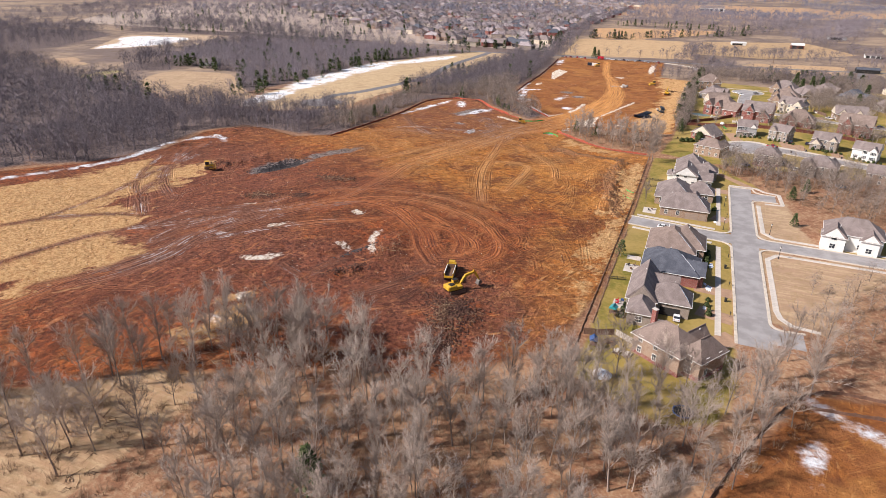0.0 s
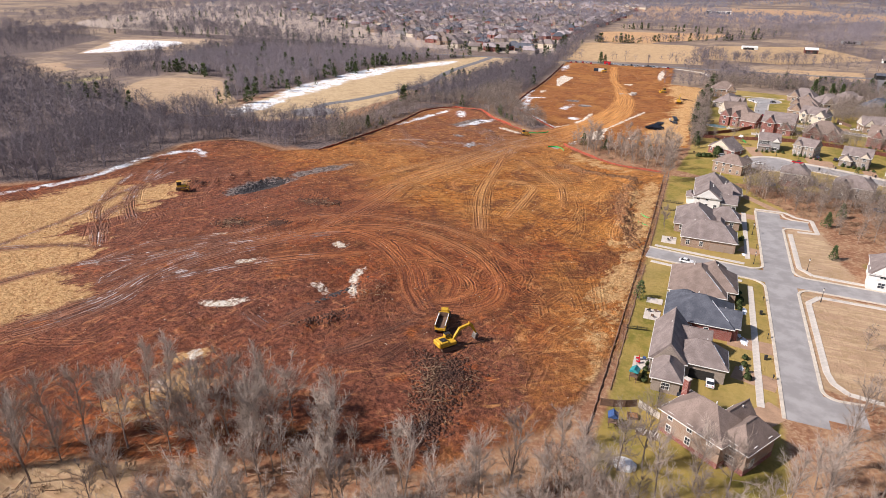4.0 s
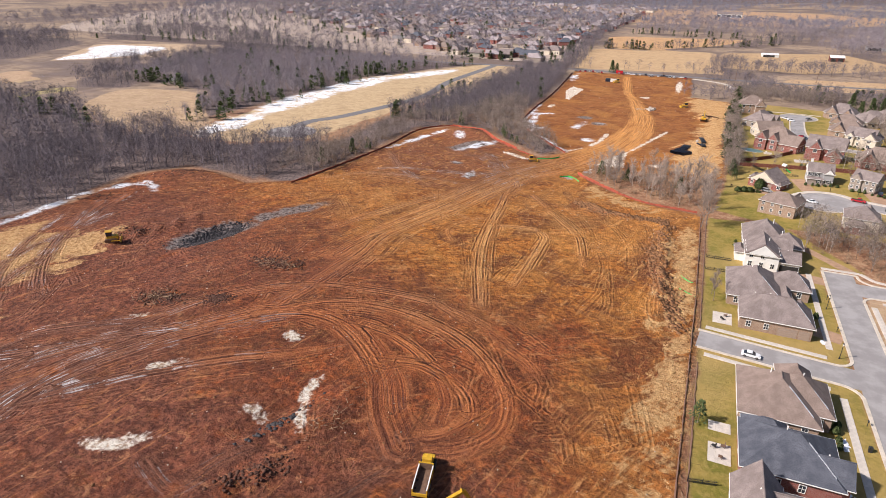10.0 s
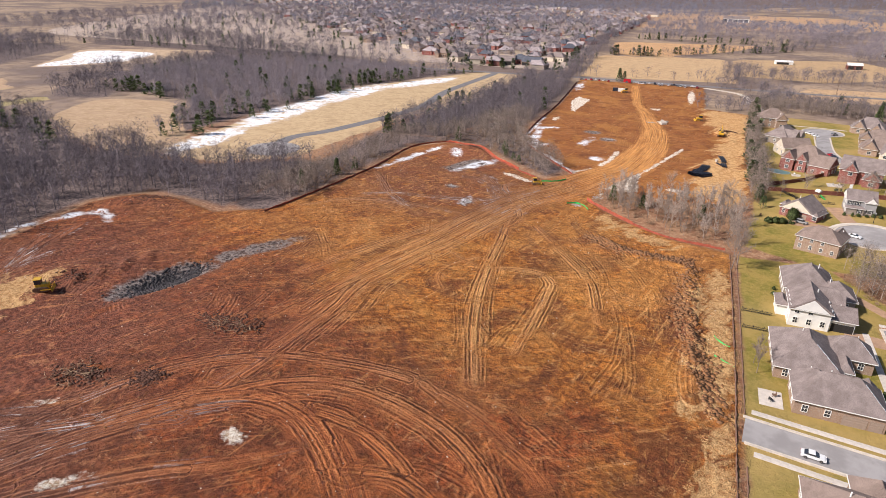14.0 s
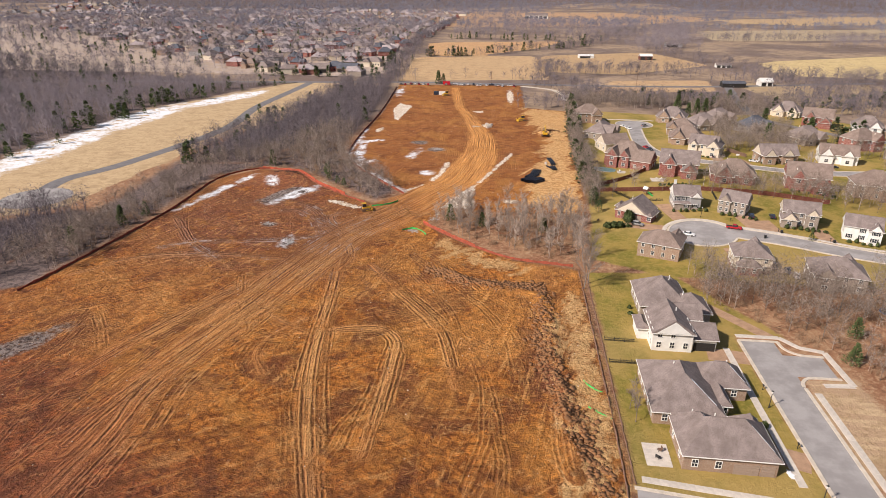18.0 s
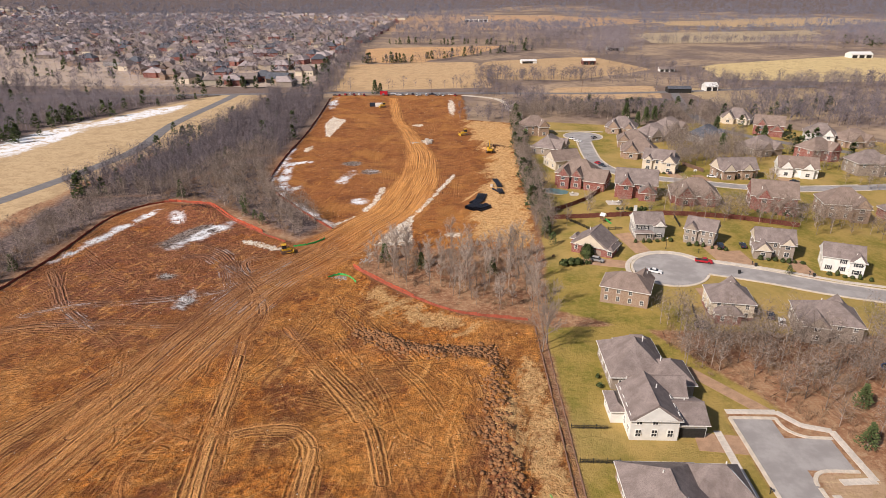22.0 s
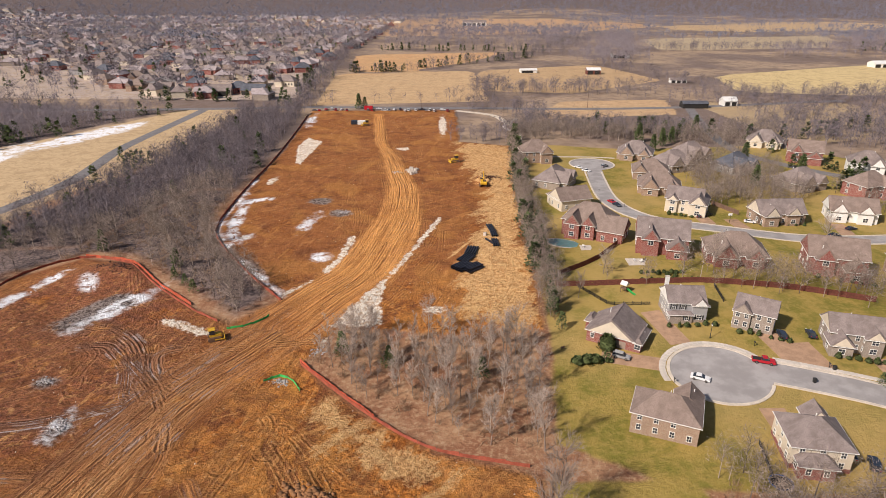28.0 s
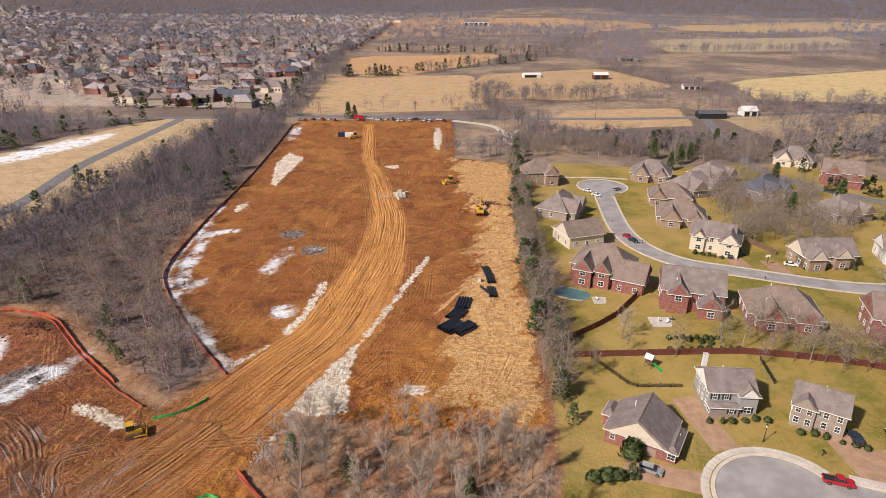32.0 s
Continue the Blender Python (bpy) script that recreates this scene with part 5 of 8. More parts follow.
def near_houses():
    row = "houses along the new street"
    house(3, 265, 0, [(-6.6, -6, 2.4, 4.5, 4.9, 3.5, "y", "gable"), (2.4, -5, 8.0, 3, 3.2, 2.2, "x", "gable"), (-9, -1, -6.6, 5, 3.0, 1.2, "y", "hip"), (-3.5, 2, 6.0, 8, 4.4, 2.8, "x", "gable")],
          "siding_white", "roof_grey", "white board-sided farmhouse with a grey-brown shingle roof", row, garage=[(1, "S", 3.0, 4.9, True)], seed=3, spacing=2.6)
    house(4.5, 281.5, 0, [(-8, -6.5, 4, 7.5, 3.4, 5.0, "x", "hip"), (0, -9, 8.4, -0.5, 3.4, 3.4, "x", "hip"), (-4, 4, 4, 9, 3.2, 2.6, "x", "hip")],
          "brick_grey", "roof_grey", "pale stone house with a broad hipped grey-brown roof", row, garage=[(1, "E", 4, 4.9, False)], seed=35)
    house(2, 240, 0, [(-10.4, -8, 2.4, 9.2, 3.2, 4.8, "y", "hip"), (0, 1.5, 9.8, 9.0, 3.2, 3.6, "x", "hip"), (2.4, -4.5, 4.6, 1.5, 3.0, 1.6, "y", "hip")],
          "brick_tan", "roof_grey", "single-storey tan brick house with a broad hipped grey-brown roof", row, garage=[(1, "E", 4, 4.9, False)], seed=4, snow=(0, 1))
    house(2, 225.5, 0, [(-7.6, -5.6, 8.2, 4.4, 3.5, 4.6, "x", "hip"), (-7.0, 0, -0.5, 5.6, 3.2, 3.2, "y", "hip"), (3.5, 0, 7.8, 5.8, 3.2, 3.0, "x", "hip")],
          "brick_tan", "roof_grey", "tan brick house with hipped roof and twin side garage doors", row, garage=[(0, "S", 10.6, 4.2, False), (0, "S", 14.2, 2.3, False)], seed=5, snow=(0, 1))
    house(1, 188.5, 0, [(-7.5, -8, 6, 8, 3.2, 4.8, "y", "hip"), (-3, -4, 8.6, 7.5, 3.4, 4.4, "x", "hip"), (0, 4, 6, 11.5, 3.2, 3.2, "y", "hip")],
          "brick_tan", "roof_brown", "tan brick house with a brown hipped roof beside the street corner", row, garage=[(1, "E", 3, 4.9, False)], seed=6, snow=(0, 1))
    house(1, 171, 0, [(-7.5, -6.5, 7.5, 6.5, 3.4, 4.4, "x", "hip"), (2, -5.5, 8.8, 1, 3.4, 2.8, "x", "gable"), (-7, 3, 0, 8, 3.2, 2.4, "y", "hip")],
          "brick_red", "roof_dark", "red brick house with a dark slate-blue shingle roof", row, garage=[(1, "S", 3.2, 4.9, False)], seed=7, snow=(0, 1))
    house(0, 148.8, 0, [(-8, -4, -1, 12, 3.6, 4.4, "y", "gable"), (-3, -3, 7, 4.5, 3.6, 4.0, "x", "hip"), (-7, -11, -1.5, -3, 3.4, 2.6, "y", "hip"), (-4, 4, 3.5, 11.5, 3.2, 3.0, "x", "gable")],
          "brick_grey", "roof_grey", "grey-brown brick house with stepped gables and an open garage", row, garage=[(1, "S", 5.5, 4.9, True)], seed=8, snow=(1,))
    house(5.2, 126.5, -33, [(-7.6, -5.8, 4.5, 3.2, 5.0, 3.8, "x", "hip"), (-0.6, 1.0, 3.4, 6.4, 4.6, 3.0, "y", "gable"), (2.6, -3.6, 8.0, 5.4, 4.8, 3.4, "y", "hip")],
          "brick_red", "roof_brown", "brown-roofed brick house backing onto the woods with a chimney", row, chimney=(-7.8, 1.2, 8.6), upper="brick_tan", seed=9)
    house(53, 216, -8, [(-8, -4, 8, 6, 5.2, 4.2, "x", "hip"), (-8.5, -7, -2, -2, 4.8, 3.4, "y", "gable"), (2, -6, 7, -2, 4.8, 2.6, "y", "gable")],
          "siding_white", "roof_grey", "pale two-storey house with twin front gables", row, seed=10)


def court_houses():
    row = "houses round the turning circle"
    two = [(-6, -4.5, 6, 5, 5.6, 3.6, "x", "gable"), (2, -6, 6.2, -3, 5.4, 2.6, "y", "gable")]
    house(7.6, 350.5, -30, [(-6.8, -5.5, 6.8, 5.8, 3.3, 5.0, "y", "gable"), (6.8, -5.5, 8.6, 3.5, 3.0, 1.2, "y", "hip"), (-9, 0, -6.8, 5, 2.8, 1.4, "y", "hip")], "brick_red", "roof_grey",
          "house with a broad cream gable over red brick and a driveway", row, gable="siding_cream", garage=[(0, "S", 9.0, 4.6, False)], size=0.86, seed=11)
    house(27.5, 360.5, -2, [(-6, -4.5, 4.6, 5.5, 5.8, 3.4, "x", "gable"), (0.6, -5.6, 4.8, -3, 5.6, 2.4, "y", "gable"), (-6, -6.2, 0.6, -4.5, 2.8, 0.8, "x", "hip")], "brick_grey", "roof_grey",
          "grey two-storey house with black shutters and a white side gable", row, gable="siding_white", shutters=True, chimney=(-4.5, 5.3, 9.8), upper="siding_grey", size=0.86, seed=12, spacing=2.4)
    house(43, 354.3, -31, [(-5.4, -4, 5.2, 4.4, 5.6, 3.4, "x", "gable"), (-5.4, -4.8, -0.8, -3, 5.4, 2.8, "y", "gable")], "brick_grey", "roof_grey", "grey brick two-storey house with white-framed windows", row, size=0.86, seed=13, spacing=2.2)
    house(61.5, 346, -14, [(-6, -4.5, 7, 5, 5.6, 3.6, "x", "gable"), (-6.5, -8, -1, -2, 3.4, 3.0, "y", "gable"), (2, -6, 6.5, -3, 5.4, 2.6, "y", "gable")], "brick_grey", "roof_grey", "grey two-storey house with a front porch and gables", row, gable="siding_cream", size=0.86, seed=14)
    house(77.5, 335.5, -22, two, "siding_white", "roof_grey", "white two-storey house with dark shutters", row, shutters=True, size=0.86, seed=15)
    house(97, 331, -18, two, "brick_grey", "roof_brown", "grey brick two-storey house with a brown roof", row, size=0.86, seed=16)
    house(10, 317, -22, [(-7.5, -5, 7, 5, 5.4, 3.8, "x", "hip"), (1, 2, 7, 8, 5.0, 3.0, "y", "gable")], "brick_tan", "roof_brown", "tan brick two-storey house behind bare trees", row, size=0.86, seed=17)
    house(34, 309, -8, [(-6, -5, 6, 6, 5.6, 4.0, "x", "hip"), (-5, -8, 2, -4, 3.2, 1.8, "x", "hip"), (0, 5, 5, 9, 5.2, 2.8, "y", "gable")], "brick_red", "roof_grey", "two-storey red brick house with a lean-to at the back", row, upper="siding_cream", size=0.86, seed=18)
    house(54, 300, -15, [(-8, -6, 8, 6, 5.4, 4.2, "x", "hip"), (-7, -8.5, -1, -4, 5.2, 3.2, "y", "gable"), (2, 4, 7, 9, 5.0, 2.8, "y", "gable")], "brick_grey", "roof_grey", "wide grey brick house with a rear gable", row, size=0.86, seed=19)
    house(76, 296, -15, two, "brick_tan", "roof_grey", "tan brick two-storey house near the woods", row, size=0.86, seed=20)


def upper_houses():
    row = "houses along the upper street"
    two = [(-7.5, -5.6, 7.5, 5.6, 5.8, 5.0, "x", "hip"), (1.2, -8.2, 6.8, -3, 5.4, 3.8, "y", "gable")]
    low = [(-8.6, -6.2, 8.6, 6.2, 3.6, 5.4, "x", "hip"), (-7, -9, -0.4, -2, 3.5, 4.2, "y", "gable"), (2.4, -8, 7.2, -2, 3.4, 3.2, "y", "gable")]
    red = [(-8, -5.2, 7.6, 5.8, 5.8, 4.8, "x", "gable"), (-6.4, -7, -1.4, -2, 5.6, 3.6, "y", "gable"), (1.2, -9, 7.2, -3, 3.6, 3.2, "y", "gable")]
    house(34.5, 404, -14, red, "brick_red", "roof_grey", "red brick two-storey house with a rear patio", row, seed=21)
    house(15.5, 420, -26, [(-10, -4.5, 7, 7, 5.6, 5.4, "x", "hip"), (3, -7, 11.5, 4, 4.2, 4.0, "x", "gable"), (-8, -8, -3, -2, 5.4, 3.6, "y", "gable"), (-2.4, -7, 2, -2, 5.4, 3.2, "y", "gable")], "brick_red", "roof_brown", "red brick house with a covered pool behind it", row, seed=22)
    house(12.5, 451, 20, [(-6.5, -5, 6.5, 5, 4.4, 4.0, "x", "gable"), (-6, -4, 0, 8, 3.6, 2.8, "y", "hip")], "siding_cream", "roof_brown", "cream gabled house with a low wing", row, seed=23)
    house(10, 482, 60, low, "brick_grey", "roof_grey", "grey hipped house with a rear deck", row, seed=24)
    house(6.5, 524, 8, two, "brick_tan", "roof_brown", "tan brick house at the head of the court", row, seed=25)
    house(59, 531, -20, low, "brick_tan", "roof_grey", "tan brick single-storey house with stepped roof", row, seed=26)
    house(57, 497, -12, [(-8, -6, 8, 6, 3.6, 4.6, "x", "hip"), (-8, -8, -2, 0, 3.6, 3.6, "y", "gable")], "brick_tan", "roof_brown", "tan brick house with steep cross gables", row, seed=27)
    house(54, 473, -15, low, "brick_tan", "roof_brown", "low tan brick house with double garage doors", row, garage=[(0, "S", 10, 4.9, False)], seed=28)
    house(56.5, 446.5, -26, [(-7, -4.5, 6, 5, 5.6, 3.8, "x", "gable"), (2, -7, 8, 4, 5.2, 3.4, "y", "gable"), (-6, -5.6, -2.5, -3, 5.4, 2.0, "y", "gable")], "siding_cream", "roof_grey", "cream two-storey house with tall front windows", row, seed=29)
    house(87, 436, 6, [(-9, -4.5, 8, 5, 4.2, 4.4, "x", "gable"), (-9, -7, -3.5, 0, 4.4, 3.4, "y", "gable"), (0, -6, 5, -2, 4.4, 3.0, "y", "gable")], "brick_tan", "roof_grey", "tan brick house with two pale front dormers", row, gable="siding_cream", seed=30)
    house(54.5, 396, -12, low, "brick_red", "roof_brown", "low red brick house hidden behind bare trees", row, seed=31)
    house(82, 390, -16, red, "brick_red", "roof_brown", "red brick two-storey house with a rear sunroom", row, seed=32)
    house(116, 440, -14, [(-8, -4.5, 8, 5, 4.4, 4.2, "x", "gable"), (-8, -6, -2.5, 0, 4.4, 3.4, "y", "gable"), (1, -6, 6, -2, 4.4, 3.0, "y", "gable")], "siding_white", "roof_brown", "pale house with steep white gables", row, seed=33)
    k = 34
    for x, y, rz, kind, wall, roof in ((86, 530, 30, low, "brick_tan", "roof_grey"), (100, 508, 30, low, "siding_grey", "roof_dark"), (138, 560, -30, low, "siding_cream", "roof_grey"), (143, 527, -25, red, "brick_red", "roof_brown"),
                                     (160, 505, -25, two, "siding_white", "roof_grey"), (118, 482, 20, low, "brick_grey", "roof_grey"), (140, 470, 20, two, "brick_red", "roof_brown"), (105, 385, -10, two, "brick_tan", "roof_brown"),
                                     (128, 380, 0, low, "brick_red", "roof_grey"), (150, 445, 4, two, "brick_grey", "roof_grey"), (150, 385, 0, red, "brick_red", "roof_brown"), (120, 335, -20, two, "siding_cream", "roof_grey"),
                                     (100, 290, -20, two, "brick_grey", "roof_brown"), (175, 500, 10, low, "brick_tan", "roof_brown"), (72, 512, 20, low, "brick_grey", "roof_grey")):
        house(x, y, rz, kind, wall, roof, "brick and siding family house among bare trees", row, seed=k, spacing=4.0)
        k += 1


near_houses()
court_houses()
upper_houses()


# ---- trees ----
def spike(vs, fs, a, b, r, sides=3):
    """A tapering limb that ends in a point."""
    q = (b - a).to_track_quat("Z", "Y")
    k0 = len(vs)
    for k in range(sides):
        vs.append(a + q @ Vector((r * math.cos(2 * math.pi * k / sides), r * math.sin(2 * math.pi * k / sides), 0)))
    vs.append(b)
    for k in range(sides):
        fs.append((k0 + k, k0 + (k + 1) % sides, k0 + sides))


def limb(vs, fs, pts, radii, sides):
    base = len(vs)
    for p, nxt, r in zip(pts, pts[1:] + [2 * pts[-1] - pts[-2]], radii):
        q = (nxt - p).to_track_quat("Z", "Y")
        for k in range(sides):
            vs.append(p + q @ Vector((r * math.cos(2 * math.pi * k / sides), r * math.sin(2 * math.pi * k / sides), 0)))
    for i in range(len(pts) - 1):
        for k in range(sides):
            a, b = base + i * sides + k, base + i * sides + (k + 1) % sides
            fs.append((a, b, b + sides, a + sides))


def raw_mesh(name, vs, fs, material, flat=True):
    me = bpy.data.meshes.new(name)
    me.from_pydata([tuple(v) for v in vs], [], fs)
    me.materials.append(MAT[material])
    return me


def bare_tree_meshes(seed, height, spread, forks, twig_count):
    rnd = random.Random(seed)
    tv, tf, cv, cf = [], [], [], []

    def turned(d, angle):
        axis = d.cross(Vector((rnd.uniform(-1, 1), rnd.uniform(-1, 1), rnd.uniform(-1, 1)))).normalized()
        return (Matrix.Rotation(radians(angle), 3, axis) @ d).normalized()
    trunks = []
    lean = Vector((rnd.uniform(-0.07, 0.07), rnd.uniform(-0.07, 0.07), 1)).normalized()
    pts, p, d = [Vector((0, 0, -0.4))], Vector((0, 0, -0.4)), lean
    for k in range(5):
        d = turned(d, rnd.uniform(1, 6))
        p = p + d * height * 0.17
        pts.append(p)
    r = height * 0.0092
    limb(tv, tf, pts, [r * (1.25 - 0.2 * k) for k in range(6)], 6)
    ends = []
    for k in range(forks):
        t = rnd.uniform(0.3, 1.0)
        i = min(4, int(t * 5))
        a = pts[i].lerp(pts[i + 1], t * 5 - i)
        d1 = turned(Vector((0, 0, 1)), rnd.uniform(20, 38 + 38 * spread))
        d1.z = max(d1.z, 0.25)
        length = height * rnd.uniform(0.2, 0.42) * (1.15 - 0.4 * t)
        line = [a]
        for s in range(3):
            d1 = (turned(d1, rnd.uniform(4, 16)) + Vector((0, 0, 0.14))).normalized()
            line.append(line[-1] + d1 * length / 3)
        limb(cv, cf, line, [r * 0.42, r * 0.30, r * 0.2, r * 0.10], 4)
        ends.append((line, d1, length))
    for k in range(twig_count):
        line, d1, length = ends[rnd.randrange(len(ends))]
        t = rnd.uniform(0.25, 1.0)
        i = min(2, int(t * 3))
        a = line[i].lerp(line[i + 1], t * 3 - i)
        d2 = (turned(d1, rnd.uniform(15, 60)) + Vector((0, 0, 0.25))).normalized()
        b = a + d2 * height * rnd.uniform(0.05, 0.16)
        spike(cv, cf, a, b, 0.027)
        for s in range(2):
            c = a.lerp(b, rnd.uniform(0.2, 0.8))
            spike(cv, cf, c, c + (turned(d2, rnd.uniform(20, 55)) + Vector((0, 0, 0.2))).normalized() * height * rnd.uniform(0.03, 0.08), 0.019)
    return raw_mesh("trunk", tv, tf, "bark"), raw_mesh("crown", cv, cf, "twigs")


def leafy_meshes(seed, height, width, count, material="needles"):
    """A dense evergreen: a stem and a ragged cone of small tilted leaf clumps."""
    rnd = random.Random(seed)
    tv, tf, cv, cf = [], [], [], []
    limb(tv, tf, [Vector((0, 0, -0.3)), Vector((0.05, 0, height * 0.5)), Vector((0, 0.05, height * 0.95))], [height * 0.02, height * 0.014, 0.02], 6)
    bumps = [(rnd.uniform(0, 6.3), rnd.uniform(0.1, 0.9), rnd.uniform(0.7, 1.25)) for _ in range(9)]
    for k in range(count):
        t = rnd.random() ** 0.8
        z = height * (0.06 + 0.94 * t)
        ang = rnd.uniform(0, 6.283)
        lump = 1.0
        for a, h, s in bumps:
            if abs(math.sin((ang - a) / 2)) < 0.35 and abs(t - h) < 0.2:
                lump *= s
        rr = width * 0.5 * (1 - t) ** 0.62 * rnd.uniform(0.45, 1.08) * lump + 0.05
        c = Vector((rr * math.cos(ang), rr * math.sin(ang), z))
        out = Vector((math.cos(ang), math.sin(ang), rnd.uniform(-0.2, 0.9))).normalized()
        side = out.cross(Vector((0, 0, 1))).normalized()
        s = height * rnd.uniform(0.035, 0.07)
        k0 = len(cv)
        cv.extend([c - side * s * 0.6, c + out * s * 1.5 + side * rnd.uniform(-0.3, 0.3) * s, c + side * s * 0.6, c + Vector((0, 0, s * 0.6)) - out * s * 0.3])
        cf.extend([(k0, k0 + 1, k0 + 3), (k0 + 1, k0 + 2, k0 + 3), (k0, k0 + 2, k0 + 1)])
    return raw_mesh("trunk", tv, tf, "bark"), raw_mesh("crown", cv, cf, material)


BARE = [bare_tree_meshes(10 + k, h, s, f, n) for k, (h, s, f, n) in enumerate(((13, 0.5, 19, 400), (15, 0.35, 19, 400), (11, 0.8, 20, 380), (15, 0.6, 22, 440), (9, 0.7, 14, 240), (10, 0.4, 15, 280), (14, 0.9, 24, 460)))]
GREEN = [leafy_meshes(40 + k, h, w, n) for k, (h, w, n) in enumerate(((7, 3.4, 420), (9, 4.2, 480), (4, 2.6, 260)))]


def plant(meshes, x, y, scale, turn, label, name="tree", category="tree", group=""):
    ob = tagged(new(name), label, category, group)
    ob.matrix_basis = pose(x, y, at(x, y), 0, 0, turn) @ Matrix.Scale(scale, 4)
    part("trunk", meshes[0], "bark", ob)
    part("crown", meshes[1], "twigs", ob)
    return ob


def scatter(poly, count, rnd, gap=3.0, keep=None):
    xs, ys = [p[0] for p in poly], [p[1] for p in poly]
    out, tries = [], 0
    while len(out) < count and tries < count * 30:
        tries += 1
        x, y = rnd.uniform(min(xs), max(xs)), rnd.uniform(min(ys), max(ys))
        if inside_distance(np.array([x]), np.array([y]), poly)[0] < 0 or any((x - a) ** 2 + (y - b) ** 2 < gap * gap for a, b in out[-60:]):
            continue
        if keep and not keep(x, y):
            continue
        out.append((x, y))
    return out


HOUSE_SPOTS = [(o.matrix_basis.translation.x, o.matrix_basis.translation.y) for o in scene.objects if o.name.startswith("house")]


def clear(x, y):
    return all((x - a) ** 2 + (y - b) ** 2 > 120 for a, b in HOUSE_SPOTS) and not (16.5 < x < 27.5 and 136 < y < 268) and not (201 < y < 214 and x > -15) and math.hypot(x - 27, y - 334) > 13


def near_woods():
    rnd = random.Random(5)
    stands = [("bare trees of the southern wood", [(-78, 62), (-70, 90), (-58, 98), (-46, 95), (-28, 97), (-21, 116), (-16, 112), (-4, 92), (14, 76), (22, 52), (-20, 38), (-60, 40)], 235, 2.4, (0, 1, 2, 3, 4, 5, 5, 1)),
              ("bare trees of the southern wood", [(-128, 48), (-96, 86), (-74, 100), (-66, 90), (-78, 58), (-95, 40)], 34, 4.0, (0, 1, 3, 6)),
              ("bare trees of the southern wood", [(-102, 86), (-86, 99), (-64, 101), (-55, 98), (-68, 88)], 20, 3.6, (2, 6, 0)),
              ("bare trees round the back gardens", [(-14, 92), (12, 84), (30, 110), (36, 140), (26, 136), (16, 112), (-10, 116)], 34, 4.5, (0, 1, 3, 6)),
              ("bare trees round the back gardens", [(30, 150), (44, 132), (74, 150), (80, 198), (52, 190), (36, 175)], 34, 4.5, (0, 1, 3, 2)),
              ("bare trees of the wood beside the haul road", [(-67, 343), (-61, 356), (-40, 353), (-20, 352), (-13, 338), (-14, 309), (-36, 315), (-50, 325)], 82, 2.8, (0, 1, 2, 4, 5)),
              ("bare trees behind the street", [(30, 268), (12, 290), (16, 303), (48, 290), (80, 286), (95, 262), (70, 236), (46, 246), (38, 262)], 85, 3.4, (0, 1, 3, 5)),
              ("bare trees behind the street", [(14, 284), (60, 272), (100, 280), (100, 305), (42, 297), (14, 306)], 90, 2.6, (0, 1)),
              ("hedgerow between the site and the gardens", [(-9, 360), (-3, 360), (-2, 420), (-2, 500), (1, 555), (-4, 555), (-8, 470), (-9, 420)], 150, 1.4, (4, 5, 2)),
              ("bare trees among the houses", [(66, 446), (70, 505), (86, 545), (110, 530), (128, 480), (104, 452)], 190, 2.6, (0, 2, 3, 6)),
              ("bare trees among the houses", [(-2, 560), (20, 570), (70, 566), (112, 556), (150, 575), (150, 600), (60, 596), (-4, 600)], 230, 2.4, (0, 1)),
              ("bare trees among the houses", [(128, 480), (190, 470), (230, 400), (160, 400), (130, 410)], 90, 3.5, (0, 1)),
              ("bare trees among the houses", [(40, 383), (130, 372), (132, 362), (40, 372)], 40, 3.0, (0, 1)),
              ("bare trees among the houses", [(5, 380), (60, 388), (130, 375), (130, 350), (40, 374)], 44, 5.0, (2, 4, 6)),
              ("bare trees among the houses", [(60, 250), (90, 290), (130, 300), (160, 250), (120, 220)], 50, 4.0, (0, 1, 3)),
              ("fringe of bare trees along the silt fence", [(-170, 280), (-168, 345), (-168, 384), (-152, 400), (-136, 396), (-116, 380), (-92, 361), (-85, 372), (-98, 389), (-118, 414), (-124, 430), (-128, 470),
               (-146, 470), (-150, 430), (-176, 400), (-186, 330), (-186, 275)], 260, 2.4, (0, 2, 3, 4, 5))]
    joined, dense = [], []
    for order, (group, poly, count, gap, kinds) in enumerate(stands):
        for n, (x, y) in enumerate(scatter(poly, count, rnd, gap, clear)):
            k = rnd.choice(kinds)
            if order not in (0, 1, 2, 3, 5):
                joined.append((x, y))
                continue
            if n > (125 if order == 0 else 50):
                dense.append((x, y))
                continue
            plant(BARE[k], x, y, rnd.uniform(0.55, 0.88) if order == 5 else rnd.uniform(0.72, 1.1), rnd.uniform(0, 360), "bare grey-brown winter tree with fine upright twigs", group=group)
    stand("bare_trees", joined, LIGHT_BARE, "twigs_joined", "bare grey-brown winter trees in belts and hedgerows", 8, 0.75, 1.15)
    whole = []
    for pair in BARE[:6]:
        vs, fs = [], []
        for me in pair:
            fs += [[i + len(vs) for i in f] for p in me.polygons for f in ((p.vertices[0], p.vertices[k], p.vertices[k + 1]) for k in range(1, len(p.vertices) - 1))]
            vs += [tuple(v.co) for v in me.vertices]
        whole.append((np.array(vs), np.array(fs)))
    stand("southern_wood", dense, whole, "twigs_stand", "thick stand of bare grey-brown winter trees", 9, 0.7, 1.05)
    singles = [(-16.2, 290, 6, 1.15), (-14.6, 294, 3, 1.05), (-12, 236, 5, 0.8), (-11.5, 232, 4, 0.9), (2, 371, 2, 0.7), (12, 386, 6, 0.75), (36, 386, 6, 0.8), (44, 384, 3, 0.85), (92, 412, 6, 0.9)]
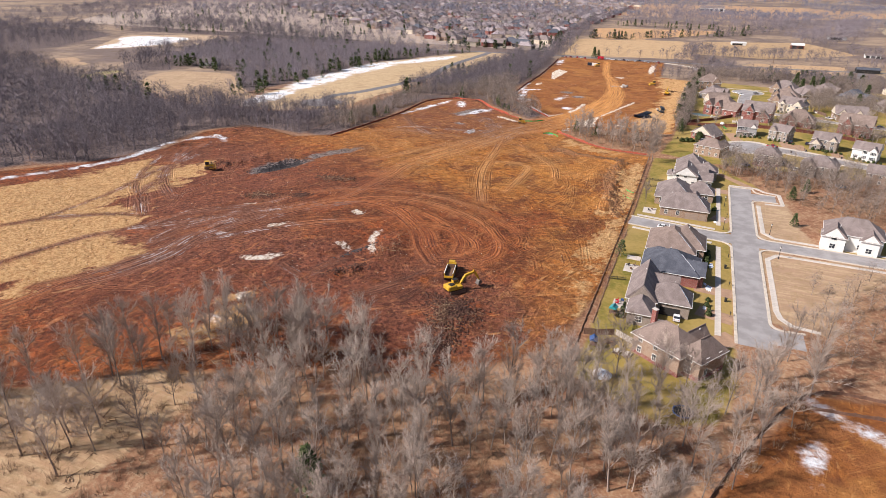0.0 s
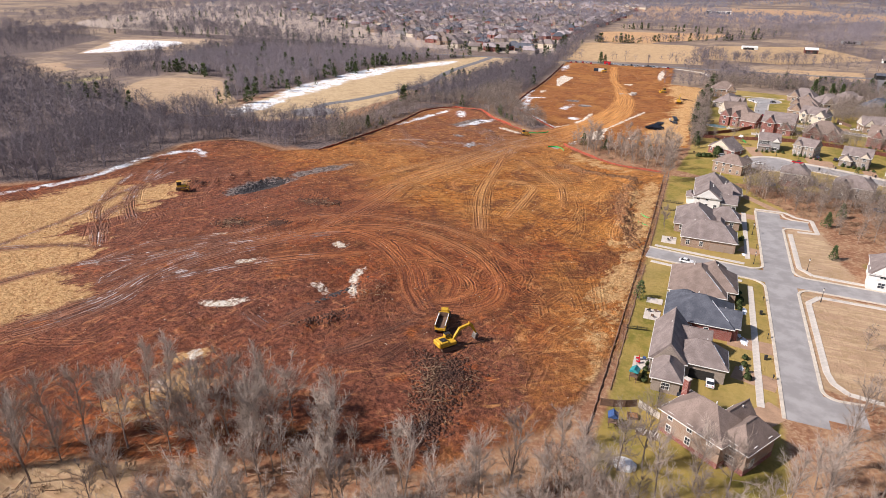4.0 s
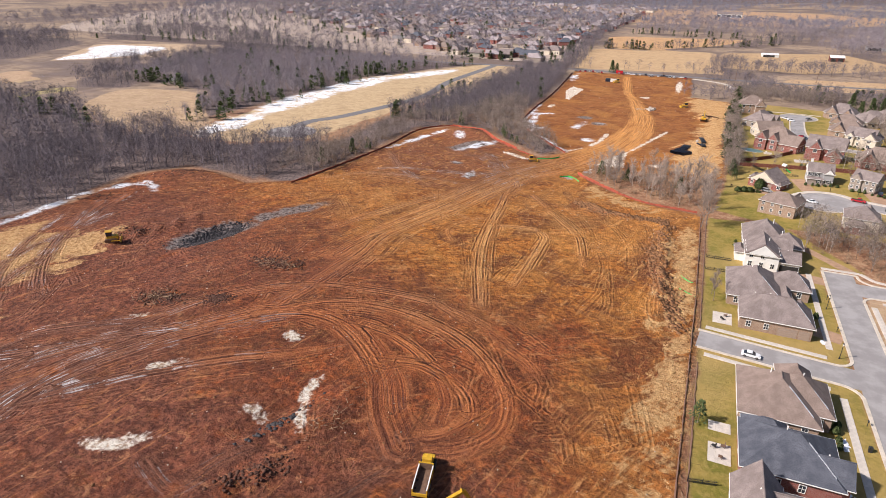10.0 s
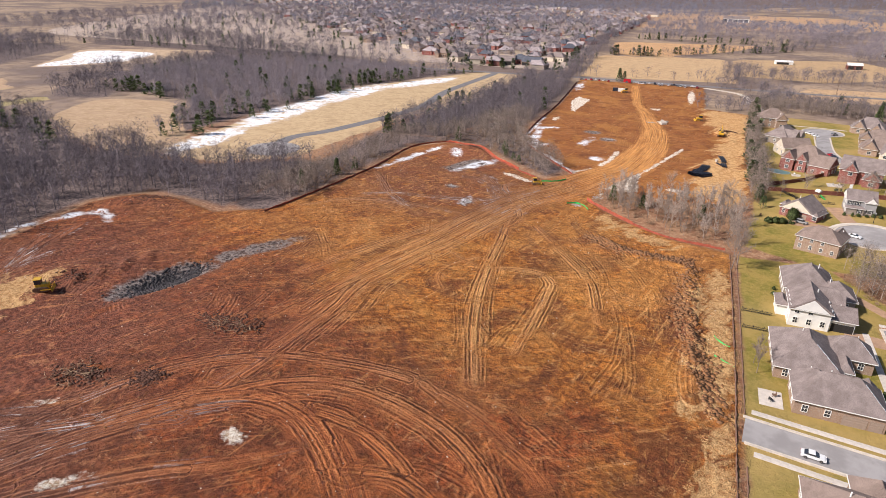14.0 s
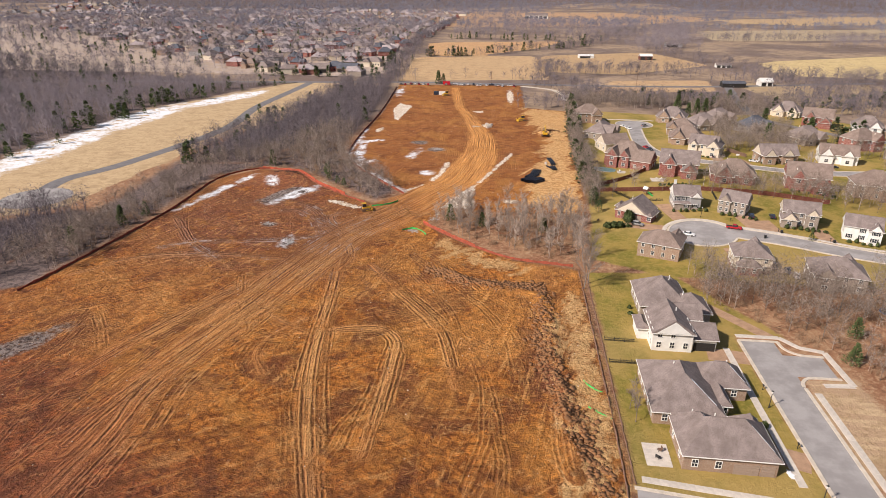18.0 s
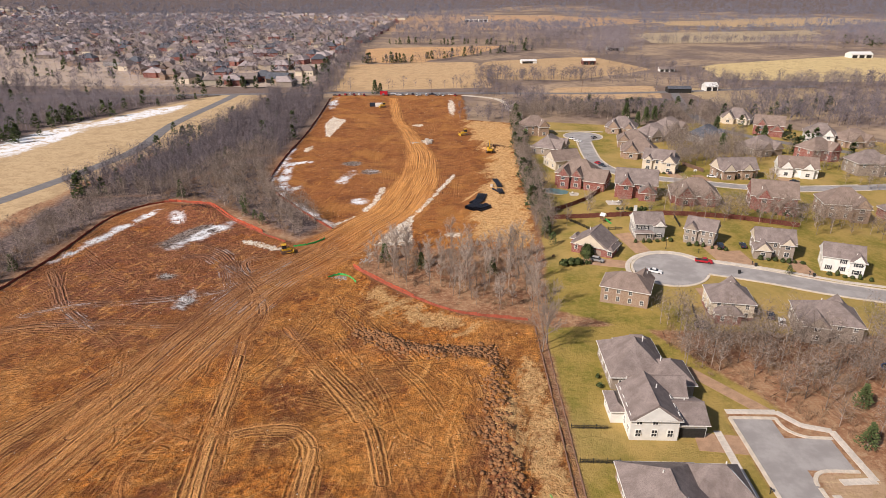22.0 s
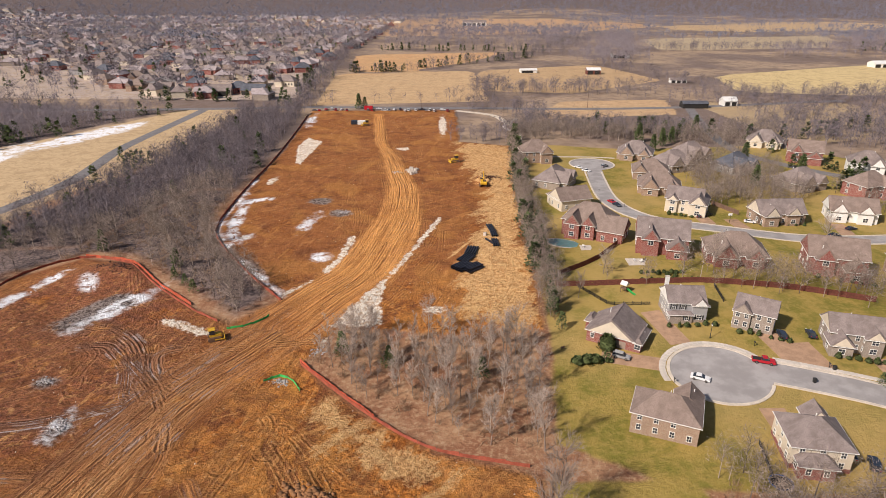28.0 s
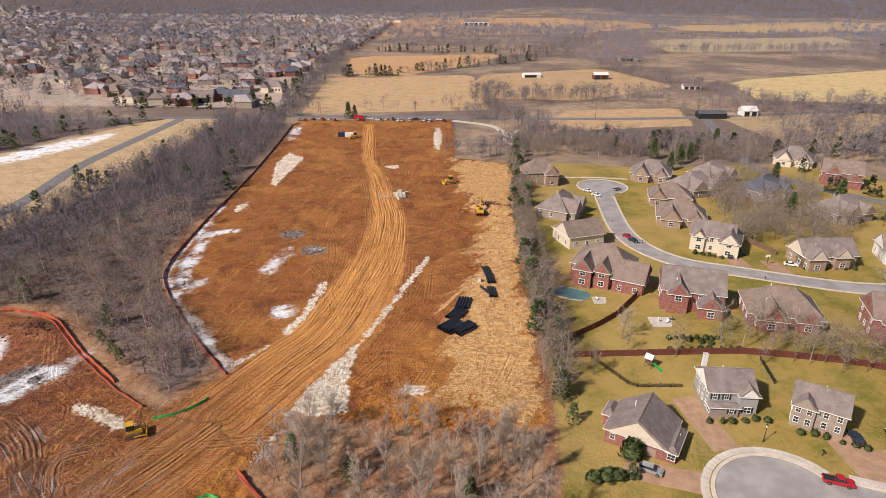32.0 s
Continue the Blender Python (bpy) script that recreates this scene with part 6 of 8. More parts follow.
    for x, y, k, s in singles:
        plant(BARE[k], x, y, s, x * 37 % 360, "single bare winter tree with spreading limbs", group="single garden trees")
    greens = [(-5, 355, 2, 1.2), (-5.5, 368, 0, 0.8), (-4, 392, 0, 1.0), (-4, 410, 1, 0.8), (-3, 430, 0, 0.8), (-4, 402, 0, 0.9), (-5, 380, 2, 1.2), (-6, 362, 2, 1.4), (-4, 418, 0, 0.7), (-5, 436, 2, 1.3), (-3, 452, 0, 0.8), (-2, 480, 2, 1.4), (-5, 425, 2, 1.3), (-5.5, 373, 0, 0.7), (-48, 62, 0, 1.3), (38, 228, 0, 0.7), (40, 258, 0, 0.8), (46, 270, 0, 0.8),
              (-13.5, 177, 2, 1.3), (3.2, 340, 2, 0.9), (-120, 390, 0, 0.9), (-112, 377, 2, 1.0), (-108, 373, 2, 1.1), (-117, 381, 2, 1.0), (-150, 402, 1, 0.8), (-171, 330, 0, 0.8), (-174, 320, 1, 0.8), (-178, 300, 0, 1.0),
              (-1, 566, 1, 1.1), (1, 575, 1, 0.9), (9, 478, 0, 0.8), (72, 545, 1, 1.0), (80, 556, 1, 1.1), (88, 565, 1, 1.0), (70, 566, 1, 1.2), (110, 520, 1, 1.2), (128, 500, 1, 1.1), (98, 480, 1, 1.1), (60, 330, 2, 0.8),
              (-60, 345, 0, 0.9), (-48, 340, 0, 0.8), (-26, 335, 0, 0.8), (-104, 658, 1, 1.2), (-100, 660, 0, 1.2), (88, 578, 1, 1.1), (110, 590, 1, 1.2), (100, 584, 1, 1.1)]
    for x, y, k, s in greens:
        plant(GREEN[k], x, y, s, x * 53 % 360, "dark green cedar with a ragged conical crown", group="cedars", category="tree")


def bare_template(seed, height, limbs, twigs, thick, wide=0.27):
    """A light bare tree for stands seen from far off: stem, limbs and a rounded haze of twigs."""
    rnd = random.Random(seed)
    vs, fs = [], []
    spike(vs, fs, Vector((0, 0, -0.5)), Vector((rnd.uniform(-0.5, 0.5), rnd.uniform(-0.5, 0.5), height * 0.85)), max(height * 0.011, min(thick, 0.09) * 1.4))
    mid, rx, rz = Vector((0, 0, height * 0.62)), height * wide * rnd.uniform(0.85, 1.15), height * 0.40
    lumps = [(rnd.uniform(0, 6.283), rnd.uniform(-0.5, 0.9), rnd.uniform(0.65, 1.2)) for _ in range(7)]

    def shell(lo):
        ang, u, r = rnd.uniform(0, 6.283), rnd.uniform(-0.75, 1.0), rnd.uniform(lo, 1.0)
        for a, h, s in lumps:
            if abs(math.sin((ang - a) / 2)) < 0.4 and abs(u - h) < 0.4:
                r *= s
        c = math.sqrt(max(0.0, 1 - u * u))
        return mid + Vector((rx * r * c * math.cos(ang), rx * r * c * math.sin(ang), rz * r * u))
    for k in range(limbs):
        b = shell(0.7)
        spike(vs, fs, Vector((0, 0, max(height * 0.2, b.z - height * rnd.uniform(0.2, 0.35)))), b, min(thick, 0.12) * 1.3)
    for k in range(twigs):
        d = shell(0.35)
        way = (d - Vector((0, 0, height * 0.45))).normalized() * 0.7 + Vector((rnd.gauss(0, 1), rnd.gauss(0, 1), rnd.gauss(0.1, 0.8))) * 0.7
        c = d - way.normalized() * height * rnd.uniform(0.05, 0.13)
        side = (d - c).cross(Vector((rnd.uniform(-1, 1), rnd.uniform(-1, 1), 0.3))).normalized() * thick
        k0 = len(vs)
        vs.extend([c - side, c + side, d])
        fs.append((k0, k0 + 1, k0 + 2))
    return np.array([tuple(v) for v in vs]), np.array(fs)


def bush_template(seed, height, width, count):
    rnd = random.Random(seed)
    vs, fs = [], []
    for k in range(count):
        t, ang = rnd.random() ** 0.8, rnd.uniform(0, 6.283)
        rr = width * 0.5 * (1 - t) ** 0.6 * rnd.uniform(0.5, 1.1)
        c = Vector((rr * math.cos(ang), rr * math.sin(ang), height * t))
        out = Vector((math.cos(ang), math.sin(ang), rnd.uniform(0, 0.9)))
        side = out.cross(Vector((0, 0, 1))).normalized()
        s = height * rnd.uniform(0.07, 0.12)
        k0 = len(vs)
        vs.extend([c - side * s, c + side * s, c + out * s * 1.3])
        fs.append((k0, k0 + 1, k0 + 2))
    return np.array([tuple(v) for v in vs]), np.array(fs)


FAR_BARE = [bare_template(70 + k, 10 + k % 3, 8, 105, 0.062, 0.32) for k in range(5)]
FARTHER_BARE = [bare_template(90 + k, 11 + k % 3, 5, 60, 0.12, 0.34) for k in range(4)]
FARTHEST_BARE = [bare_template(95 + k, 11 + k % 3, 3, 30, 0.42, 0.38) for k in range(4)]
FAR_GREEN = [bush_template(80 + k, 8, 4.5, 105) for k in range(2)]


def stand(name, spots, templates, material, label, seed, low=0.6, high=1.15):
    """Many light trees joined into one mesh."""
    rnd = np.random.default_rng(seed)
    vs, fs, base = [], [], 0
    zs = lie(np.array([p[0] for p in spots]), np.array([p[1] for p in spots]))
    for (x, y), z in zip(spots, zs):
        v, f = templates[rnd.integers(len(templates))]
        a, s = rnd.uniform(0, 6.283), rnd.uniform(low, high)
        c, n = math.cos(a) * s, math.sin(a) * s
        vs.append(np.stack([v[:, 0] * c - v[:, 1] * n + x, v[:, 0] * n + v[:, 1] * c + y, v[:, 2] * s + z], -1))
        fs.append(f + base)
        base += len(v)
    v, f = np.concatenate(vs), np.concatenate(fs)
    me = bpy.data.meshes.new(name)
    me.vertices.add(len(v))
    me.vertices.foreach_set("co", v.ravel())
    me.loops.add(f.size)
    me.loops.foreach_set("vertex_index", f.ravel().astype(np.int32))
    me.polygons.add(len(f))
    me.polygons.foreach_set("loop_start", np.arange(0, f.size, 3, dtype=np.int32))
    me.update()
    me.materials.append(MAT[material])
    return tagged(new(name, me), label, "woods", kind="stuff")


def spots_in(poly, density, seed):
    """Random places in a polygon, so many to a square metre."""
    rnd = np.random.default_rng(seed)
    xs, ys = np.array([p[0] for p in poly]), np.array([p[1] for p in poly])
    n = int((xs.max() - xs.min()) * (ys.max() - ys.min()) * density)
    x, y = rnd.uniform(xs.min(), xs.max(), n), rnd.uniform(ys.min(), ys.max(), n)
    ok = inside_distance(x, y, poly) > 0
    return list(zip(x[ok], y[ok]))


def along(line, width, gap, seed):
    rnd = np.random.default_rng(seed)
    out = []
    for a, b in zip(line, line[1:]):
        n = max(1, int(math.hypot(b[0] - a[0], b[1] - a[1]) / gap))
        for k in range(n):
            t = rnd.random()
            out.append((a[0] + (b[0] - a[0]) * t + rnd.normal(0, width / 2), a[1] + (b[1] - a[1]) * t + rnd.normal(0, width / 2)))
    return out


LIGHT_BARE = [bare_template(60 + k, h, 18, 230, 0.04, 0.34) for k, h in enumerate((9, 11, 8, 10, 12))]
near_woods()


def brushwood():
    """Saplings, briars and fallen sticks under the near trees."""
    rnd = random.Random(21)
    shrubs = []
    for seed in range(4):
        r = random.Random(200 + seed)
        vs, fs = [], []
        for k in range(26):
            a = Vector((r.uniform(-0.7, 0.7), r.uniform(-0.7, 0.7), 0))
            spike(vs, fs, a, a * r.uniform(1.2, 2.2) + Vector((0, 0, r.uniform(0.8, 2.8))), 0.03)
        shrubs.append((np.array([tuple(v) for v in vs]), np.array(fs)))
    for seed in range(2):
        r = random.Random(300 + seed)
        vs, fs = [], []
        for k in range(5):
            a = Vector((r.uniform(-1, 1), r.uniform(-1, 1), 0.08))
            spike(vs, fs, a, a + Vector((r.uniform(-3, 3), r.uniform(-3, 3), r.uniform(0, 0.4))), 0.09)
        shrubs.append((np.array([tuple(v) for v in vs]), np.array(fs)))
    south = [(-130, 48), (-96, 88), (-66, 97), (-46, 96), (-28, 98), (-21, 117), (-16, 110), (-4, 92), (14, 76), (22, 52), (-20, 38), (-90, 36)]
    spots = spots_in(south, 0.16, 41) + spots_in([(-67, 343), (-61, 356), (-20, 352), (-13, 338), (-14, 309), (-36, 315)], 0.16, 42) + spots_in([(30, 268), (12, 290), (16, 303), (48, 290), (80, 286), (70, 236), (40, 256)], 0.14, 43)
    spots += spots_in([(-9, 360), (-3, 360), (-2, 500), (0, 555), (-4, 555), (-8, 470)], 0.35, 44) + spots_in([(-172, 280), (-168, 384), (-152, 400), (-120, 382), (-92, 361), (-118, 414), (-128, 470), (-150, 430), (-186, 330)], 0.14, 45)
    spots += spots_in([(30, 150), (44, 132), (74, 150), (80, 198), (52, 190)], 0.12, 46) + spots_in([(-14, 92), (12, 84), (30, 110), (34, 134), (16, 112), (-10, 100)], 0.10, 47)
    o = stand("brushwood", spots, shrubs, "brush", "tangled tan saplings, briars and fallen sticks", 12, 0.5, 1.2)
    tagged(o, category="undergrowth")


brushwood()


def far_woods():
    strip_wood, near_west, west, west_b, west_c = (WOODS[k] for k in ("strip", "near_west", "west", "west_b", "west_c"))
    stand("woods_strip", spots_in(strip_wood, 0.075, 1), FAR_BARE, "far_twigs", "belt of bare grey-brown winter woods", 1, 0.7, 1.3)
    stand("woods_west", spots_in(near_west, 0.07, 2), FAR_BARE, "far_twigs", "dense bare winter woods", 2, 0.7, 1.35)
    stand("woods_slope", spots_in(west_b, 0.040, 3), FAR_BARE, "hazed_twigs", "bare winter woods on the slope behind the grass strip", 2, 0.7, 1.35)
    stand("woods_far_west", spots_in(west, 0.024, 4) + spots_in(WOODS["west_d"], 0.024, 81) + spots_in(WOODS["west_e"], 0.010, 82) + spots_in(west_c, 0.018, 5), FARTHER_BARE, "far_twigs", "dense bare winter woods far off", 3, 0.8, 1.4)
    hedge = along([(-145, 648), (-160, 818), (-181, 1114), (-178, 1548)], 12, 1.5, 6) + along([(-140, 828), (-88, 832), (-20, 905), (20, 935), (62, 990)], 5, 3.0, 7) + along([(-140, 1060), (-45, 1095), (76, 1050)], 8, 3.0, 8)
    hedge += along([(-12, 690), (-15, 760), (20, 720), (60, 722), (120, 715)], 10, 1.8, 9) + along([(110, 900), (160, 790), (190, 730), (150, 712)], 12, 2.5, 10) + along([(230, 1065), (480, 1110), (600, 1000)], 22, 1.2, 11)
    hedge += along([(-35, 568), (-10, 568), (10, 600), (20, 640), (-30, 660)], 10, 1.4, 12) + along([(12, 600), (60, 590), (112, 578)], 16, 0.6, 13) + along([(135, 585), (200, 560), (300, 560)], 30, 1.0, 14) + spots_in([(140, 560), (300, 540), (420, 640), (170, 650)], 0.026, 34)
    hedge += along([(140, 690), (180, 690), (290, 712), (520, 740)], 22, 1.4, 24) + along([(250, 1290), (620, 1380), (900, 1420)], 30, 2.5, 25) + along([(60, 990), (110, 1150), (220, 1300)], 30, 2.0, 26)
    hedge += along([(-150, 1290), (100, 1260), (230, 1200)], 14, 3.0, 27) + along([(170, 470), (210, 420), (240, 330)], 30, 1.2, 28)
    hedge += spots_in([(155, 565), (420, 560), (460, 690), (165, 690)], 0.010, 61) + along([(170, 700), (330, 690), (520, 720)], 20, 1.6, 62) + along([(-20, 700), (40, 735), (130, 740)], 12, 2.0, 63) + along([(-130, 676), (-30, 690)], 3, 7, 64)
    stand("hedgerows", hedge, FARTHER_BARE, "far_twigs", "bare hedgerow trees between the winter fields", 4, 0.6, 1.2)
    green = along([(-140, 828), (-20, 905), (62, 990)], 4, 9, 15) + along([(-140, 1060), (76, 1050)], 5, 9, 16) + along([(40, 600), (110, 585)], 9, 5, 17) + along([(130, 560), (220, 600)], 14, 8, 18)
    green += spots_in(west_b, 0.0016, 19) + spots_in(west_c, 0.0008, 20) + spots_in(strip_wood, 0.0012, 21) + along([(-300, 688), (-180, 690)], 6, 7, 22) + spots_in([(-900, 720), (-190, 720), (-190, 1500), (-900, 1600)], 0.0006, 23)
    green += along([(500, 1050), (700, 1150)], 40, 3, 29) + along([(-291, 340), (-296, 415), (-294, 540), (-240, 654)], 14, 6.5, 51) + along([(-186, 400), (-190, 470), (-186, 560)], 12, 9, 52) + along([(-160, 660), (-170, 830)], 10, 7, 53)
    green += along([(-400, 312), (-330, 306)], 10, 6, 54) + along([(-445, 430), (-352, 420)], 8, 7, 55) + along([(-150, 838), (-90, 842)], 5, 4, 56) + along([(130, 545), (150, 470)], 16, 7, 57) + along([(-8, 365), (-6, 480), (-2, 560)], 3, 7, 58)
    stand("evergreens", green, FAR_GREEN, "needles", "scattered dark green cedars", 5, 0.6, 1.3)
    suburb = [(-1100, 720), (-190, 700), (-200, 1120), (-195, 1550), (-700, 1750), (-1300, 1500)]
    country = spots_in(suburb, 0.0040, 30) + spots_in([(-140, 1090), (110, 1070), (210, 1500), (-160, 1520)], 0.004, 71) + spots_in([(520, 780), (900, 880), (1300, 1600), (640, 1370), (500, 1100)], 0.005, 72) + along([(110, 905), (150, 1000), (230, 1300)], 40, 1.2, 73) + spots_in([(300, 980), (900, 900), (1400, 1700), (700, 1300)], 0.004, 31) + spots_in([(-1400, 200), (-800, 250), (-760, 640), (-1200, 700)], 0.006, 32)
    stand("woods_suburb", country, FARTHEST_BARE, "hazed_twigs", "bare trees among distant houses and fields", 6, 0.8, 1.5)
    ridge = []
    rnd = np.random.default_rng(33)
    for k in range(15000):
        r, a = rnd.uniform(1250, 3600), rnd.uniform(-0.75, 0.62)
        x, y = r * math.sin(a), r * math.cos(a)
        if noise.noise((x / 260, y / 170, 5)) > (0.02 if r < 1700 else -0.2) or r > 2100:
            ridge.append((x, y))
    stand("woods_ridge", ridge, [bare_template(100 + k, 13, 2, 15, 1.0, 0.5) for k in range(3)], "ridge_haze_twigs", "wooded ridge on the skyline, tinted blue-grey for haze", 7, 0.8, 1.5)


far_woods()


# ---- distant houses ----
def distant_houses():
    rnd = random.Random(9)
    kinds = []
    for k, (wall, roof) in enumerate((("brick_tan", "roof_brown"), ("brick_red", "roof_hazed"), ("siding_cream", "roof_grey"), ("brick_grey", "roof_hazed"), ("brick_red", "roof_dark"), ("siding_grey", "roof_grey"))):
        w, d = 7 + k % 3, 5.5 + k % 2
        top = thing("distant_house", -4000, 600 + 40 * k, "distant brick suburban house with a steep shingle roof", "house", group="houses of the distant suburb")
        part("wall", box(box(bmesh.new(), -w, -d, -1, w, d, 4.4), -w * 0.8, -d - 3.5, -1, -w * 0.1, -d, 4.2), wall, top)
        part("roof", roof_solid(-w, -d, w, d, 4.5, 4.4, "x", "hip"), roof, top)
        part("roof", roof_solid(-w * 0.8, -d - 3.5, -w * 0.1, 0, 4.3, 3.2, "y", "gable"), roof, top)
        bm = bmesh.new()
        for j in range(3):
            box(bm, w * 0.1 + j * w * 0.3, -d - 0.06, 1.0, w * 0.1 + j * w * 0.3 + 1.1, -d, 2.6)
        part("windows", bm, "glass", top)
        kinds.append(top)
    n = 0
    spots = []
    for row in range(36):
        y = 705 + row * 29 + row * row * 0.2
        for col in range(44):
            x = -184 - col * 23 - rnd.uniform(-5, 5)
            if x < -300 - row * 36 or rnd.random() < 0.18 or noise.noise((x / 120.0, y / 90.0, 2.0)) > 0.34:
                continue
            spots.append((x, y + 12 * math.sin(x / 70.0 + row) + rnd.uniform(-5, 5)))
    for x, y in spots[:330]:
        copy_thing(kinds[n % 6] if rnd.random() < 0.6 else rnd.choice(kinds), pose(x, y, at(x, y), 0, 0, rnd.choice((0, 90, 180, 270)) + rnd.uniform(-18, 18)))
        n += 1
    # the far rest, joined
    sets = [([], [], []) for _ in range(4)]
    rest = spots[330:] + [(rnd.uniform(-1400, -500), rnd.uniform(1500, 2100)) for _ in range(160)]
    for x, y in rest:
        z, w, d, turn = at(x, y), rnd.uniform(6, 9), rnd.uniform(5, 7), rnd.choice((0, 1.571)) + rnd.uniform(-0.3, 0.3)
        c, s = math.cos(turn), math.sin(turn)
        verts, walls, roofs = sets[rnd.randrange(4)]
        k, pull = len(verts), rnd.choice((0.0, 0.0, 0.45))
        for u, v, h in ((-w, -d, -1), (w, -d, -1), (w, d, -1), (-w, d, -1), (-w, -d, 4.6), (w, -d, 4.6), (w, d, 4.6), (-w, d, 4.6), (-w * (1 - pull), 0, 9.4), (w * (1 - pull), 0, 9.4)):
            verts.append((x + u * c - v * s, y + u * s + v * c, z + h))
        walls += [(k, k + 1, k + 5, k + 4), (k + 1, k + 2, k + 6, k + 5), (k + 2, k + 3, k + 7, k + 6), (k + 3, k, k + 4, k + 7)] + ([] if pull else [(k + 5, k + 6, k + 9), (k + 7, k + 4, k + 8)])
        roofs += [(k + 4, k + 5, k + 9, k + 8), (k + 6, k + 7, k + 8, k + 9)] + ([(k + 5, k + 6, k + 9), (k + 7, k + 4, k + 8)] if pull else [])
    top = tagged(new("distant_suburb"), "hazy far suburb of brick houses with grey roofs", "houses", kind="stuff")
    for (verts, walls, roofs), wall, roof in zip(sets, ("brick_tan", "siding_cream", "brick_red", "siding_grey"), ("roof_hazed", "roof_grey", "roof_hazed", "roof_brown")):
        for name, faces, mat in (("wall", walls, wall), ("roof", roofs, roof)):
            me = bpy.data.meshes.new(name)
            me.from_pydata(verts, [], faces)
            me.materials.append(MAT[mat])
            part(name, me, mat, top)
    for k in kinds:
        for o in (k, *k.children):
            bpy.data.objects.remove(o)


distant_houses()


# ---- fences ----
def resample(line, gap):
    out, left = [line[0]], 0.0
    for a, b in zip(line, line[1:]):
        d = math.hypot(b[0] - a[0], b[1] - a[1])
        t = gap - left
        while t <= d:
            out.append((a[0] + (b[0] - a[0]) * t / d, a[1] + (b[1] - a[1]) * t / d))
            t += gap
        left = d - (t - gap)
    return out


def cloth_fence(line, gap, height, material, label, sag=0.12, name="silt_fence", seed=1):
    """Stakes with cloth stretched between them."""
    rnd = random.Random(seed)
    pts = resample(line, gap)
    top = thing(name, *pts[0], label, "fence")
    base = top.matrix_basis.translation.copy()
    stake = cached(("stake", height), lambda: box(bmesh.new(), -0.04, -0.04, -0.5, 0.04, 0.04, height + 0.15), "wood_fence")
    for x, y in pts:
        part("stake", stake, "wood_fence", top, m=pose(x - base.x, y - base.y, at(x, y) - base.z, rnd.uniform(-6, 6), rnd.uniform(-6, 6), rnd.uniform(0, 90)))
    for (ax, ay), (bx, by) in zip(pts, pts[1:]):
        bm, rows = bmesh.new(), []
        h0, h1 = height * rnd.uniform(0.75, 1.05), height * rnd.uniform(0.75, 1.05)
        d = math.hypot(bx - ax, by - ay)
        nx, ny = -(by - ay) / d, (bx - ax) / d
        for k in range(5):
            t = k / 4
            x, y = ax + (bx - ax) * t, ay + (by - ay) * t
            z, belly = at(x, y), math.sin(math.pi * t)
            h = h0 + (h1 - h0) * t - sag * belly
            o = 0.15 * belly * rnd.uniform(-1, 1)
            rows.append([bm.verts.new((x + nx * f - base.x, y + ny * f - base.y, z + zz - base.z)) for f, zz in ((0.18, 0.02), (0.05 + o, 0.12), (0.03 + o, h), (-0.03 + o, h), (-0.05, -0.15))])
        for a, b in zip(rows, rows[1:]):
            for i in range(4):
                bm.faces.new((a[i], a[i + 1], b[i + 1], b[i]))
        part("cloth", bm, material, top)
    return top


def panel_fence(line, kind, label):
    """Posts with bays of boards or black pickets between them."""
    gap = 2.4
    pts = resample(line, gap)
    top = thing("garden_fence", *pts[0], label, "fence")
    base = top.matrix_basis.translation.copy()
    mat, h = {"red": ("red_fence", 1.75), "black": ("black_metal", 1.1), "grey": ("wood_fence", 1.75), "pale": ("concrete", 1.6)}[kind]

    def bay():
        xs, zs, pitch = [], (0.05, 0.3, 0.38, h - 0.38, h - 0.28, h), (0.145, 0.03) if kind == "black" else (0.15, 0.135)
        for k in range(16):
            xs += [k * pitch[0], k * pitch[0] + pitch[1]]
        xs.append(gap)
        return plate(xs, zs, lambda i, j: i % 2 == 0 or j in (1, 3), -0.02, 0.03)
    for (ax, ay), (bx, by) in zip(pts, pts[1:]):
        turn = math.degrees(math.atan2(by - ay, bx - ax))
        m = pose(ax - base.x, ay - base.y, at((ax + bx) / 2, (ay + by) / 2) - base.z, 0, 0, turn)
        part("post", cached(("fence_post", kind), lambda: box(bmesh.new(), -0.06, -0.06, -0.4, 0.06, 0.06, h + 0.1), mat), mat, top, m=m)
        part("panel", cached(("fence_panel", kind), bay, mat), mat, top, m=m)
    return top


